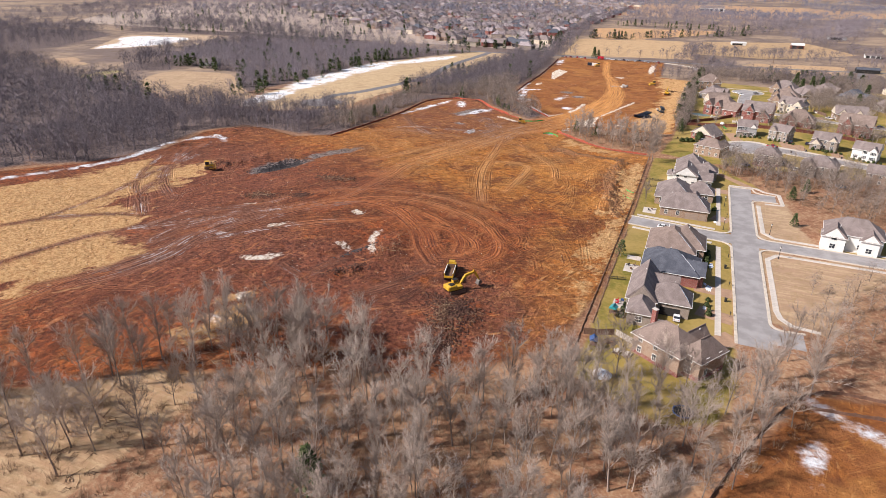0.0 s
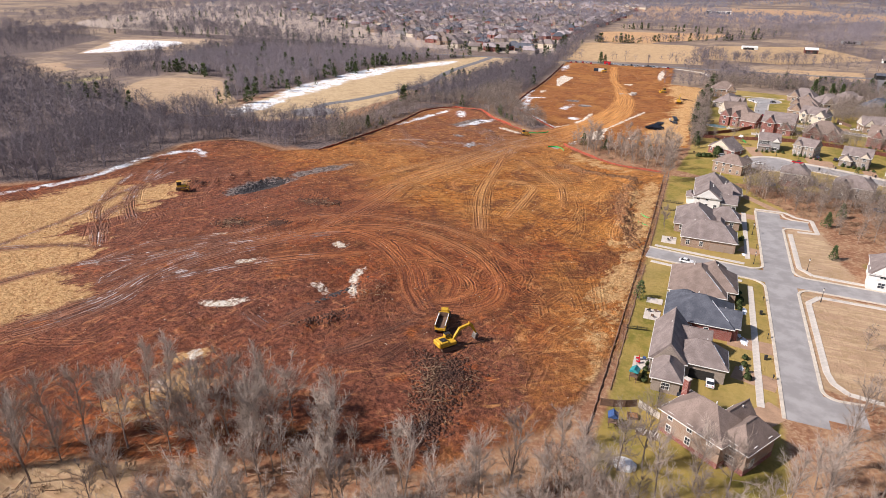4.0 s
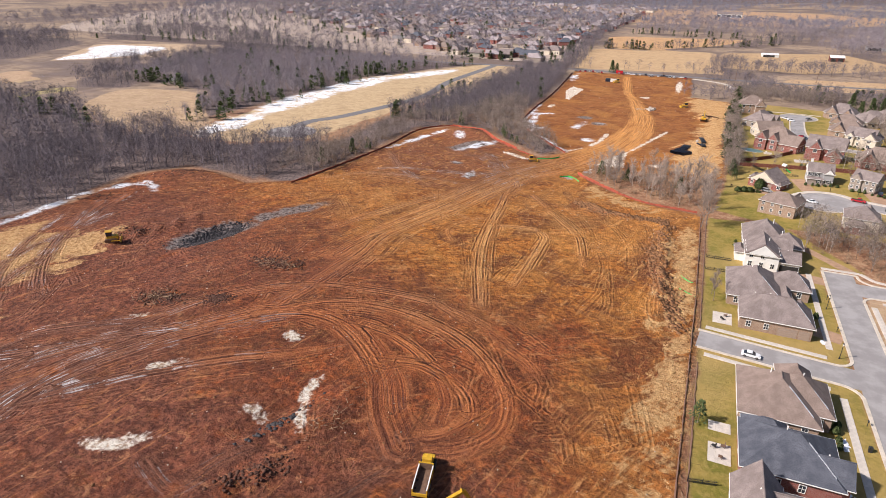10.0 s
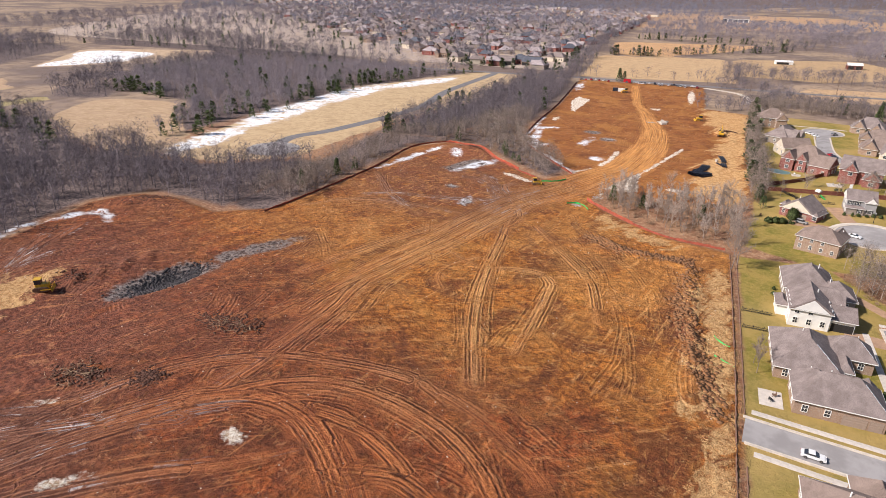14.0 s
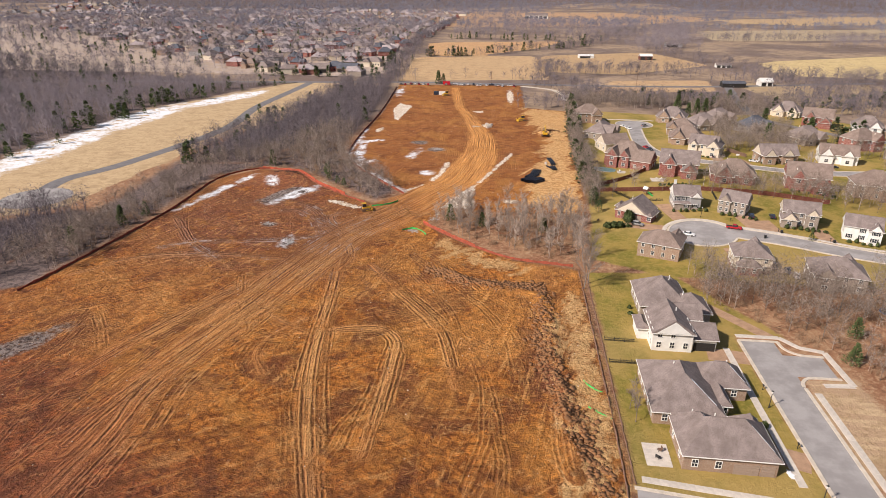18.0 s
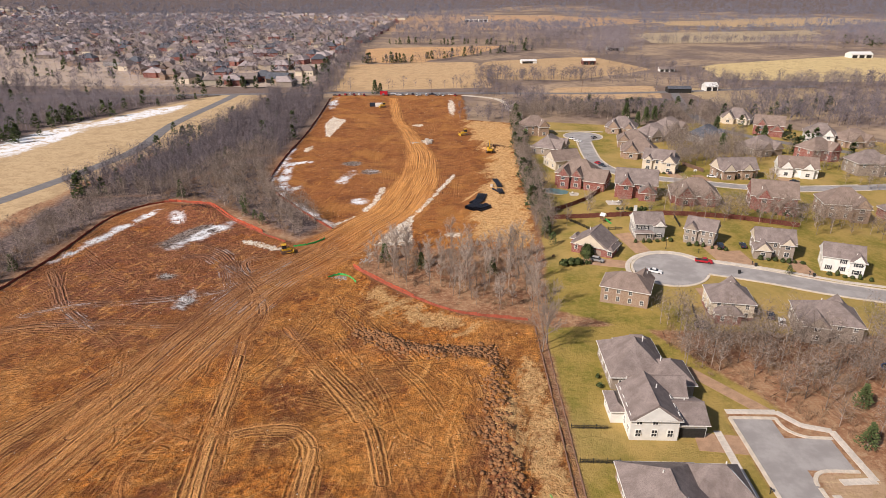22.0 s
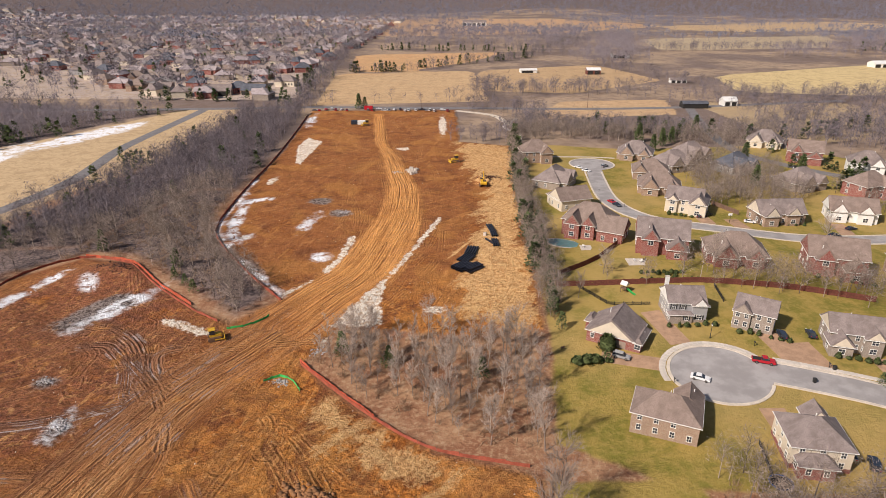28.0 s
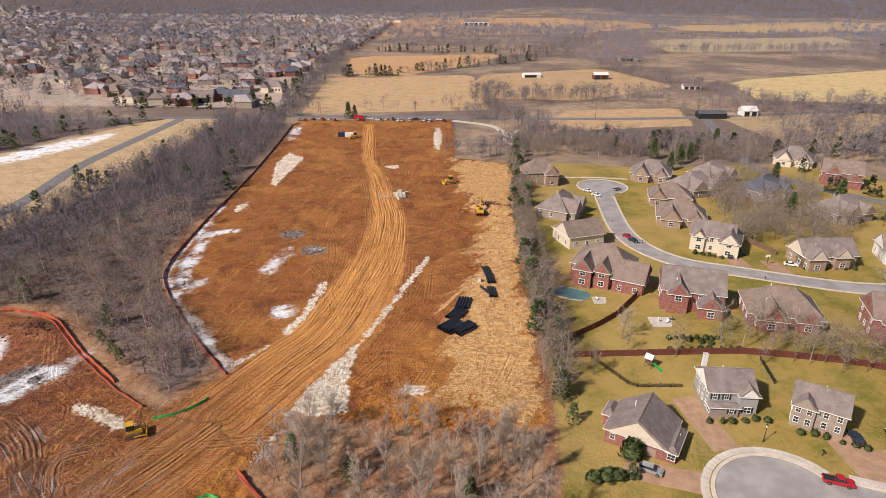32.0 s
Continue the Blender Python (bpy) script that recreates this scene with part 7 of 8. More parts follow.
def fences():
    west = curve([(-172, 268), (-168, 304), (-165.5, 340), (-166, 379), (-153.5, 395.5), (-138.5, 391.5), (-120, 376), (-104, 363), (-94, 357)], 5)
    cloth_fence(west, 5.5, 0.85, "silt", "sagging rust-red silt fence on wooden stakes along the woods", seed=1)
    cloth_fence(curve([(-69, 340), (-59.5, 330.5), (-47.5, 319), (-36, 310.5), (-17.5, 305.5)], 5), 4.5, 1.0, "silt", "dark rust-red silt fence below the small wood", seed=2)
    cloth_fence(curve([(-69.5, 341), (-60.5, 331.8), (-48.5, 320.3)], 5), 3.2, 1.2, "orange_mesh", "bright orange-red mesh fence below the small wood", name="mesh_fence", seed=3)
    cloth_fence(curve([(-153, 396.6), (-138, 392.8), (-120, 377.4), (-104, 364.3)], 5), 3.6, 1.1, "orange_mesh", "faded orange-red mesh fence along the woods", name="mesh_fence", seed=4)
    cloth_fence([(-16.4, 118), (-16.2, 150), (-15.8, 226), (-16.6, 303)], 4.0, 0.45, "fence_cloth", "dark brown silt fence along the edge of the gardens", seed=5)
    # two low cloth lines added in place of the garden silt fence's shadow
    cloth_fence([(-14.4, 134), (-14.2, 203)], 5.0, 0.28, "fence_cloth", "low dark silt fence behind the back lawns", seed=6)
    cloth_fence([(-14.2, 215), (-14.7, 300)], 5.0, 0.28, "fence_cloth", "low dark silt fence behind the back lawns", seed=7)
    cloth_fence(curve([(-82, 370), (-95, 384.5), (-114.5, 411), (-121, 428), (-124.6, 468), (-127, 529), (-136, 640)], 6), 6.0, 1.0, "silt", "rust-red silt fence round the upper field", seed=8)
    cloth_fence(curve([(12, 84), (20, 104), (32, 125), (46, 127), (62, 130)], 5), 4.0, 0.9, "fence_cloth", "dark silt fence round the next building lot", seed=9)
    cloth_fence([(31, 119), (45, 121), (62, 118)], 4.0, 0.8, "fence_cloth", "second low silt fence on the next building lot", seed=10)
    cloth_fence(curve([(-76, 333), (-72.5, 335.3), (-69, 333), (-66.6, 329.5)], 2), 2.0, 0.7, "green_mesh", "bright green mesh barrier round a drain", name="mesh_barrier", seed=11)
    cloth_fence(curve([(-92, 354.5), (-88, 356), (-85, 358.5), (-82.5, 362.5)], 2), 2.0, 0.7, "green_mesh", "bright green mesh barrier beside the haul road", name="mesh_barrier", seed=12)
    cloth_fence([(-20.4, 244.5), (-19, 242), (-16.8, 240.6)], 1.8, 0.32, "green_mesh", "short bright green mesh strip on the straw", name="mesh_barrier", seed=13)
    cloth_fence([(-20.2, 235.4), (-18, 233.6), (-16, 232)], 1.8, 0.32, "green_mesh", "short bright green mesh strip on the straw", name="mesh_barrier", seed=14)
    panel_fence([(-3.2, 378.2), (16, 378), (38, 377.8), (62, 374), (84, 368)], "red", "dark red stained board fence between the gardens")
    panel_fence([(-3.2, 378.2), (-2.2, 385), (7, 391.5), (13, 397), (22.5, 410)], "red", "dark red stained board fence round a back garden")
    panel_fence([(-2.4, 386), (-3.2, 404), (-2.2, 421), (4, 426)], "black", "black metal picket fence round the pool garden")
    panel_fence([(3, 377.5), (9.6, 366), (21.5, 365.4)], "black", "black metal picket fence round a small lawn")
    panel_fence([(-14, 262), (-4.5, 262)], "black", "black metal picket fence across the back lawns")
    panel_fence([(-14, 252.5), (-6, 252.5), (-3, 251)], "black", "black metal picket fence across the back lawns")
    panel_fence([(-14.5, 160), (-8, 161.5)], "black", "thin dark picket fence between two back lawns")
    panel_fence([(-5.2, 140), (-5, 132)], "black", "black fence from the house to the boundary")
    panel_fence([(-15.5, 128.2), (-12, 129), (-8.5, 131)], "grey", "weathered grey board fence behind the garden")
    panel_fence([(-8.5, 131), (-3.4, 128)], "pale", "pale board fence beside the brick house")
    panel_fence([(40, 366), (41, 376)], "black", "black fence between two lawns")
    panel_fence([(70, 455), (76, 440)], "grey", "dark board fence behind a garden")
    panel_fence([(24, 300), (26, 312)], "black", "black fence between two gardens")


MAT["fence_cloth"] = plain("dark_brown_cloth", (0.20, 0.11, 0.075), 0.9, scale=0.6, vary=0.4)
fences()


# ---- vehicles and machines ----
def wheel_mesh(r, w):
    def make():
        bm = tube(bmesh.new(), (0, -w / 2, 0), (0, w / 2, 0), r, r, 14)
        tube(bm, (0, -w / 2 - 0.01, 0), (0, -w / 2, 0), r * 0.75, r * 0.95, 14)
        return bm
    return cached(("wheel", r, w), make, "rubber")


def rim_mesh(r, w):
    return cached(("rim", r, w), lambda: tube(bmesh.new(), (0, -w / 2 - 0.03, 0), (0, w / 2 + 0.03, 0), r * 0.58, r * 0.58, 10), "steel")


def car(x, y, rz, paint, label, kind="car", up=0.07, group=""):
    top = thing("pickup_truck" if kind == "pickup" else "car", x, y, label, "truck" if kind == "pickup" else "car", z=at(x, y) + up, rz=rz, group=group)
    top.matrix_basis = top.matrix_basis @ Matrix.Scale(0.87, 4)
    long, wide = (2.85, 0.98) if kind == "pickup" else (2.35, 0.92)
    key = (kind, paint)
    if kind == "pickup":
        body = [(-long, 0.45), (-long, 1.05), (-0.55, 1.08), (1.1, 1.12), (2.5, 1.05), (long, 0.85), (long, 0.42)]
        cabin, roofline = [(-0.6, 1.06), (-0.5, 1.72), (0.75, 1.76), (1.45, 1.1)], [(-0.45, 1.74), (-0.4, 1.83), (0.7, 1.84), (0.8, 1.76)]
    elif kind == "suv":
        body = [(-long, 0.42), (-long - 0.03, 1.0), (-0.5, 1.06), (1.0, 1.06), (2.1, 0.98), (long, 0.75), (long, 0.4)]
        cabin, roofline = [(-long + 0.05, 1.02), (-2.0, 1.6), (0.35, 1.66), (1.15, 1.05)], [(-2.0, 1.62), (-1.9, 1.72), (0.3, 1.73), (0.42, 1.65)]
    else:
        body = [(-long, 0.38), (-long - 0.02, 0.9), (-1.5, 0.98), (0.9, 0.96), (2.0, 0.84), (long, 0.66), (long, 0.35)]
        cabin, roofline = [(-1.75, 0.96), (-1.05, 1.36), (0.2, 1.39), (1.05, 0.94)], [(-1.05, 1.37), (-0.95, 1.44), (0.15, 1.45), (0.28, 1.38)]
    b = part("body", cached(("car_body", *key), lambda: prism(bmesh.new(), body, -wide, wide), paint), paint, top)
    if kind == "pickup":
        part("bed_liner", cached(("bed_liner", *key), lambda: box(bmesh.new(), -long + 0.12, -wide + 0.14, 1.04, -0.7, wide - 0.14, 1.09), "rubber"), "rubber", top)
    part("cabin_glass", cached(("cabin", *key), lambda: prism(bmesh.new(), cabin, -wide * 0.86, wide * 0.86), "glass"), "glass", top)
    part("cabin_roof", cached(("car_roof", *key), lambda: prism(bmesh.new(), roofline, -wide * 0.84, wide * 0.84), paint), paint, top)
    r = 0.4 if kind != "car" else 0.33
    for wx in (-long * 0.6, long * 0.62):
        for wy in (-wide + 0.06, wide - 0.06):
            w = part("wheel", wheel_mesh(r, 0.24), "rubber", top, m=pose(wx, wy, r))
            part("rim", rim_mesh(r, 0.24), "steel", w)
    for wy in (-0.62, 0.62):
        part("headlight", cached(("headlight",), lambda: box(bmesh.new(), -0.05, -0.16, -0.08, 0.05, 0.16, 0.08, bevel=0.02), "trim"), "trim", top, m=pose(long - 0.03, wy, 0.72))
        part("tail_light", cached(("tail_light",), lambda: box(bmesh.new(), -0.05, -0.12, -0.12, 0.05, 0.12, 0.12, bevel=0.02), "red_car"), "red_car", top, m=pose(-long - 0.01, wy, 0.85))
    return top


def vehicles():
    car(22.0, 332.0, -25, "white_car", "white saloon car parked on the turning circle")
    car(38.2, 337.8, -18, "red_car", "red pickup truck parked along the kerb", "pickup")
    car(6.9, 341.0, -28, "silver_car", "silver estate car on a brown driveway", "suv", 0.12)
    car(47.2, 348.6, 80, "dark_car", "dark blue car beside the grey brick house", "suv", 0.12)
    car(54.6, 349.2, 80, "dark_car", "dark blue car on a driveway", "car", 0.12)
    car(-3.2, 206.8, -6, "white_car", "white saloon car parked in the side street")
    car(0.8, 137.6, -14, "dark_car", "dark blue-grey pickup truck beside the open garage", "pickup", 0.04)
    car(4.4, 145.0, 90, "white_car", "white car backed into the open garage", "car", 0.06)
    car(30.3, 455.5, -62, "red_car", "red car parked in the upper street")
    car(31.3, 451.6, -62, "dark_car", "dark car parked behind the red one")
    car(59.2, 438.5, 70, "dark_car", "dark car on a driveway", "car", 0.12)
    car(62.8, 439.8, 30, "dark_car", "black car beside the cream house", "suv", 0.05)
    car(75.7, 432.6, -20, "white_car", "white car in front of the gabled house", "car", 0.05)
    car(28.8, 503.5, -40, "white_car", "white car in the upper turning circle")
    car(26.2, 509.4, -40, "white_car", "white car in the upper turning circle")
    car(39.2, 511.8, 40, "silver_car", "silver car beside the upper kerb", "suv")
    car(41, 309, 80, "silver_car", "silver pickup behind the two-storey house", "pickup", 0.03)
    car(44, 306, 70, "dark_car", "dark car behind the two-storey house", "suv", 0.03)
    car(45.5, 303, 70, "white_car", "white car behind the two-storey house", "car", 0.03)
    car(110, 428, 15, "dark_car", "dark car on a driveway", "car", 0.05)
    car(100, 420.5, 4, "dark_car", "dark car parked by the kerb", "car")
    rnd = random.Random(4)
    for k in range(26):
        x = -134 + k * 3.7 + rnd.uniform(-1, 1)
        if -108 < x < -100:
            continue
        car(x, 653.5 + rnd.uniform(-2, 4), rnd.choice((90, 80, 100, 5)), rnd.choice(("red_car", "white_car", "white_car", "silver_car", "dark_car")), "work vehicle parked along the top of the site", rnd.choice(("car", "suv", "pickup")), 0.05, "vehicles at the top of the site")


vehicles()


def track_unit(long, wide, high):
    def make():
        r = high / 2
        line = [(-long / 2 + r + r * math.cos(a), r + r * math.sin(a)) for a in [math.pi / 2 + math.pi * k / 6 for k in range(7)]] + [(long / 2 - r + r * math.cos(a), r + r * math.sin(a)) for a in [-math.pi / 2 + math.pi * k / 6 for k in range(7)]]
        bm = prism(bmesh.new(), line, -wide / 2, wide / 2)
        n = int(long / 0.25)
        for k in range(n):
            x = -long / 2 + r + (long - 2 * r) * k / (n - 1)
            box(bm, x - 0.04, -wide / 2 - 0.02, high - 0.01, x + 0.04, wide / 2 + 0.02, high + 0.04)
        return bm
    return cached(("track", long, wide, high), make, "mud")


def excavator(x, y, rz, swing, reach, label):
    top = thing("excavator", x, y, label, "excavator", rz=rz)
    for s in (-1, 1):
        part("track", track_unit(4.6, 0.7, 0.95), "mud", top, m=pose(0, s * 1.3, 0))
    part("undercarriage", box(bmesh.new(), -1.5, -1.0, 0.4, 1.5, 1.0, 1.1, bevel=0.1), "mud", top)
    body = part("upper_body", box(box(bmesh.new(), -2.6, -1.45, 1.15, 1.3, 1.45, 2.0, bevel=0.12), -2.5, -1.35, 1.95, -0.6, 1.35, 2.45, bevel=0.15), "yellow", top, m=pose(0, 0, 0, 0, 0, swing))
    part("counterweight", box(bmesh.new(), -3.1, -1.4, 1.2, -2.5, 1.4, 2.4, bevel=0.2), "yellow", body)
    part("engine_hood", box(bmesh.new(), -2.2, -1.0, 2.42, -0.8, 0.4, 2.62, bevel=0.06), "dark", body)
    cab = part("cab", prism(bmesh.new(), [(-0.5, 1.9), (-0.5, 3.05), (0.9, 3.05), (1.35, 2.2), (1.3, 1.9)], 0.45, 1.4), "yellow", body)
    part("cab_window", prism(bmesh.new(), [(-0.35, 2.2), (-0.35, 2.9), (0.8, 2.9), (1.2, 2.2)], 0.42, 1.43), "glass", cab)
    part("cab_roof", box(bmesh.new(), -0.55, 0.4, 3.04, 0.95, 1.45, 3.12, bevel=0.03), "dark", cab)
    part("exhaust", tube(bmesh.new(), (-1.6, -0.7, 2.5), (-1.6, -0.7, 3.1), 0.07, 0.07, 8), "steel", body)
    elbow, tip, dig = reach
    boom = bmesh.new()
    prism(boom, [(0.9, 1.7), (elbow[0] * 0.5, elbow[1] * 0.86 + 0.45), (elbow[0], elbow[1] + 0.2), (elbow[0] + 0.1, elbow[1] - 0.2), (elbow[0] * 0.52, elbow[1] * 0.86 - 0.25), (1.3, 1.5)], -0.28, 0.28)
    part("boom", boom, "yellow", body)
    d = (Vector((tip[0], 0, tip[1])) - Vector((elbow[0], 0, elbow[1]))).normalized()
    n = Vector((-d.z, 0, d.x))
    a, b = Vector((elbow[0], 0, elbow[1])) - d * 0.7, Vector((tip[0], 0, tip[1]))
    part("stick", prism(bmesh.new(), [((a + n * 0.1).x, (a + n * 0.1).z), ((a + n * 0.05 + d * 1.2 + n * 0.4).x, (a + n * 0.05 + d * 1.2 + n * 0.4).z), ((b + n * 0.18).x, (b + n * 0.18).z), ((b - n * 0.18).x, (b - n * 0.18).z), ((a - n * 0.3 + d * 0.6).x, (a - n * 0.3 + d * 0.6).z)], -0.2, 0.2), "yellow", body)
    part("cylinder", tube(bmesh.new(), (1.5, 0.0, 1.9), (elbow[0] * 0.55, 0, elbow[1] * 0.72), 0.12, 0.09, 8), "steel", body)
    part("bucket", prism(bmesh.new(), [(tip[0] + 0.1, tip[1] + 0.2), (tip[0] + 0.55, tip[1] - 0.5), (tip[0] + 0.1, tip[1] - 1.25), (tip[0] - 0.75, tip[1] - 1.15), (tip[0] - 0.35, tip[1] - 0.2)], -0.65, 0.65), "steel", body)
    return top


def dump_truck(x, y, rz, label):
    top = thing("dump_truck", x, y, label, "truck", rz=rz)
    part("chassis", box(bmesh.new(), -4.2, -0.6, 0.7, 4.3, 0.6, 1.15, bevel=0.05), "mud", top)
    bed = bmesh.new()
    for args in ((-4.4, -1.45, 1.2, 1.2, 1.45, 1.4), (-4.4, -1.5, 1.2, 1.2, -1.32, 2.5), (-4.4, 1.32, 1.2, 1.2, 1.5, 2.5), (1.05, -1.5, 1.2, 1.25, 1.5, 2.9), (-4.5, -1.5, 1.2, -4.35, 1.5, 1.75)):
        box(bed, *args)
    for k in range(5):
        for s in (-1.56, 1.5):
            box(bed, -4.0 + k * 1.2, s, 1.25, -3.85 + k * 1.2, s + 0.06, 2.45)
    b = part("bed", bed, "yellow", top)
    liner = bmesh.new()
    for args in ((-4.3, -1.3, 1.41, 1.04, 1.3, 1.6), (-4.34, -1.315, 1.5, 1.04, -1.25, 2.4), (-4.34, 1.25, 1.5, 1.04, 1.315, 2.4), (0.98, -1.25, 1.5, 1.045, 1.25, 2.8)):
        box(liner, *args)
    part("load_floor", liner, "mud", b, "dark muddy inside of the bed")
    for s in (-1, 1):
        part("rim_rail", box(bmesh.new(), -4.4, s * 1.41 - 0.11, 2.5, 1.25, s * 1.41 + 0.11, 2.56), "trim", b, "worn pale rim")
    part("hood", prism(bmesh.new(), [(2.9, 1.1), (2.9, 2.1), (4.1, 2.0), (4.7, 1.6), (4.7, 1.0)], -1.1, 1.1), "yellow", top)
    cab = part("cab", prism(bmesh.new(), [(1.5, 1.2), (1.55, 3.1), (2.7, 3.15), (3.1, 2.1), (3.1, 1.2)], -0.95, 0.95), "yellow", top)
    part("windscreen", prism(bmesh.new(), [(2.62, 2.95), (2.72, 3.0), (3.1, 2.15), (3.0, 2.1)], -0.85, 0.85), "glass", cab)
    part("cab_roof", box(bmesh.new(), 1.5, -1.0, 3.14, 2.75, 1.0, 3.22, bevel=0.03), "yellow", cab)
    for wx in (-3.2, -1.5, 3.3):
        for s in (-1, 1):
            w = part("wheel", wheel_mesh(0.82, 0.62), "rubber", top, m=pose(wx, s * 1.2, 0.82))
            part("rim", rim_mesh(0.82, 0.62), "yellow", w)
    top.scale = (1.0, 0.82, 1.0)
    return top


def dozer(x, y, rz, label, scale=1.0):
    top = thing("bulldozer", x, y, label, "bulldozer", rz=rz)
    top.scale = (scale,) * 3
    for s in (-1, 1):
        part("track", track_unit(3.4, 0.55, 1.0), "mud", top, m=pose(0, s * 1.0, 0))
    part("body", box(bmesh.new(), -1.2, -0.7, 0.6, 1.7, 0.7, 1.75, bevel=0.1), "yellow", top)
    cab = part("cab", box(bmesh.new(), -1.2, -0.75, 1.7, 0.2, 0.75, 2.9, bevel=0.06), "glass", top)
    part("cab_roof", box(bmesh.new(), -1.35, -0.85, 2.88, 0.35, 0.85, 3.02, bevel=0.04), "yellow", cab)
    part("exhaust", tube(bmesh.new(), (1.0, 0.3, 1.7), (1.0, 0.3, 2.6), 0.07, 0.07, 8), "steel", top)
    part("blade", prism(bmesh.new(), [(2.35, 0.05), (2.2, 0.6), (2.35, 1.15), (2.47, 1.15), (2.33, 0.6), (2.5, 0.05)], -1.7, 1.7), "yellow", top)
    for s in (-1, 1):
        part("push_arm", box(bmesh.new(), 0, s * 1.36 - 0.08, 0.4, 2.3, s * 1.36 + 0.08, 0.6), "yellow", top)
    return top


def machines():
    excavator(-49.8, 132.6, 50, 4, ((5.6, 4.4), (7.3, 1.6), 0), "yellow tracked excavator digging at the edge of the clods")
    dump_truck(-54.2, 140.2, 103, "yellow articulated dump truck with an empty muddy bed")
    excavator(-21, 479, 80, 10, ((5.0, 4.8), (7.4, 3.0), 0), "yellow tracked excavator beside a spoil heap")
    dozer(-93.3, 349.6, 25, "yellow bulldozer parked beside the haul road")
    dozer(-34, 519, 200, "yellow bulldozer in the upper field", 1.2)
    dozer(-182, 190.8, 40, "small yellow bulldozer on the far bank", 1.1)
    dozer(-91.5, 606, 200, "yellow loader beside grey boxes", 1.2)
    for k, (dx, dy, w) in enumerate(((0, 0, 2.4), (-4.6, 0.6, 2.0))):
        t = thing("site_container", -95 + dx, 609 + dy, "grey and white steel site container", "container", rz=8)
        part("box", box(bmesh.new(), -w, -1.2, 0.1, w, 1.2, 2.5, bevel=0.05), "trim" if k == 0 else "dark_car", t)
        part("skid", box(bmesh.new(), -w, -1.0, 0, w, 1.0, 0.1), "steel", t)
    t = thing("site_container", -97, 657, "red steel site container by the road", "container")
    part("box", box(bmesh.new(), -3, -1.2, 0.1, 3, 1.2, 2.6, bevel=0.05), "red_car", t)
    part("skid", box(bmesh.new(), -3, -1.0, 0, 3, 1.0, 0.1), "steel", t)
    # stacks of drain pipe
    def pipe_mesh():
        bm = bmesh.new()
        n, long, r = 12, 6.0, 0.36
        for rad in (r, r * 0.84):
            tube(bm, (-long / 2, 0, 0), (long / 2, 0, 0), rad, rad, n, caps=False)
        for k in range(20):
            xx = -long / 2 + 0.15 + k * (long - 0.3) / 19
            tube(bm, (xx - 0.05, 0, 0), (xx + 0.05, 0, 0), r + 0.03, r + 0.03, n, caps=False)
        return bm
    mesh = mesh_of("drain_pipe", pipe_mesh(), "pipe")
    stacks = [(-30.5, 392, 48, 6, 2), (-27.2, 391, 42, 5, 2), (-29.2, 398.8, 62, 5, 1), (-27.4, 405, 78, 5, 1), (-20.2, 426, 100, 3, 1), (-19.4, 420.6, 96, 3, 1), (-20.9, 412.5, 120, 1, 1), (-19.2, 411.8, 96, 3, 1)]
    for sx, sy, turn, n, rows in stacks:
        for row in range(rows):
            for k in range(n - row):
                o = Matrix.Rotation(radians(turn), 4, "Z") @ Vector((random.uniform(-0.15, 0.15), (k - (n - row - 1) / 2) * 0.79, 0))
                p = tagged(new("drain_pipe", mesh), "black corrugated plastic drain pipe lying in a stack on straw", "pipe", "stacked drain pipes")
                p.matrix_basis = pose(sx + o.x, sy + o.y, at(sx, sy) + 0.40 + row * 0.68, 0, 0, turn + random.uniform(-1, 1))
    # pale pallets and precast boxes
    for k, (bx, by) in enumerate(((-54.4, 500), (-52.8, 498), (-54.0, 496), (-52.5, 503), (-22.5, 419), (-55, 505))):
        t = thing("concrete_box", bx, by, "pale precast concrete drain box", "drain box", rz=k * 17, group="drain boxes")
        bm = bmesh.new()
        s = 0.9 if k != 4 else 0.5
        for a in ((-s, -s, 0, s, -s + 0.15, 1.1), (-s, s - 0.15, 0, s, s, 1.1), (-s, -s + 0.15, 0, -s + 0.15, s - 0.15, 1.1), (s - 0.15, -s + 0.15, 0, s, s - 0.15, 1.1)):
            box(bm, *a)
        part("box", bm, "concrete", t)


machines()


# ---- gardens ----
def playset(x, y, rz, roof, slide, label):
    t = thing("playset", x, y, label, "playset", rz=rz)
    for px in (-0.7, 0.7):
        for py in (-0.7, 0.7):
            part("post", cached(("play_post",), lambda: box(bmesh.new(), -0.06, -0.06, 0, 0.06, 0.06, 2.6), "wood_fence"), "wood_fence", t, m=pose(px, py, 0))
    part("deck", box(bmesh.new(), -0.8, -0.8, 1.2, 0.8, 0.8, 1.3), "wood_fence", t)
    part("canopy", roof_solid(-0.8, -0.8, 0.8, 0.8, 2.6, 0.7, "x", "gable", 0.15), roof, t)
    bm = bmesh.new()
    rows = []
    for k in range(7):
        s = k / 6
        xx, zz = 0.8 + 2.6 * s, 1.25 * (1 - s) ** 1.3 + 0.12
        rows.append([bm.verts.new((xx, yy, zz + dz)) for yy, dz in ((-0.35, 0.2), (-0.3, 0), (0.3, 0), (0.35, 0.2), (0.3, -0.06), (-0.3, -0.06))])
    for a, b in zip(rows, rows[1:]):
        for i in range(6):
            bm.faces.new((a[i], a[(i + 1) % 6], b[(i + 1) % 6], b[i]))
    part("slide", bm, slide, t)
    return t


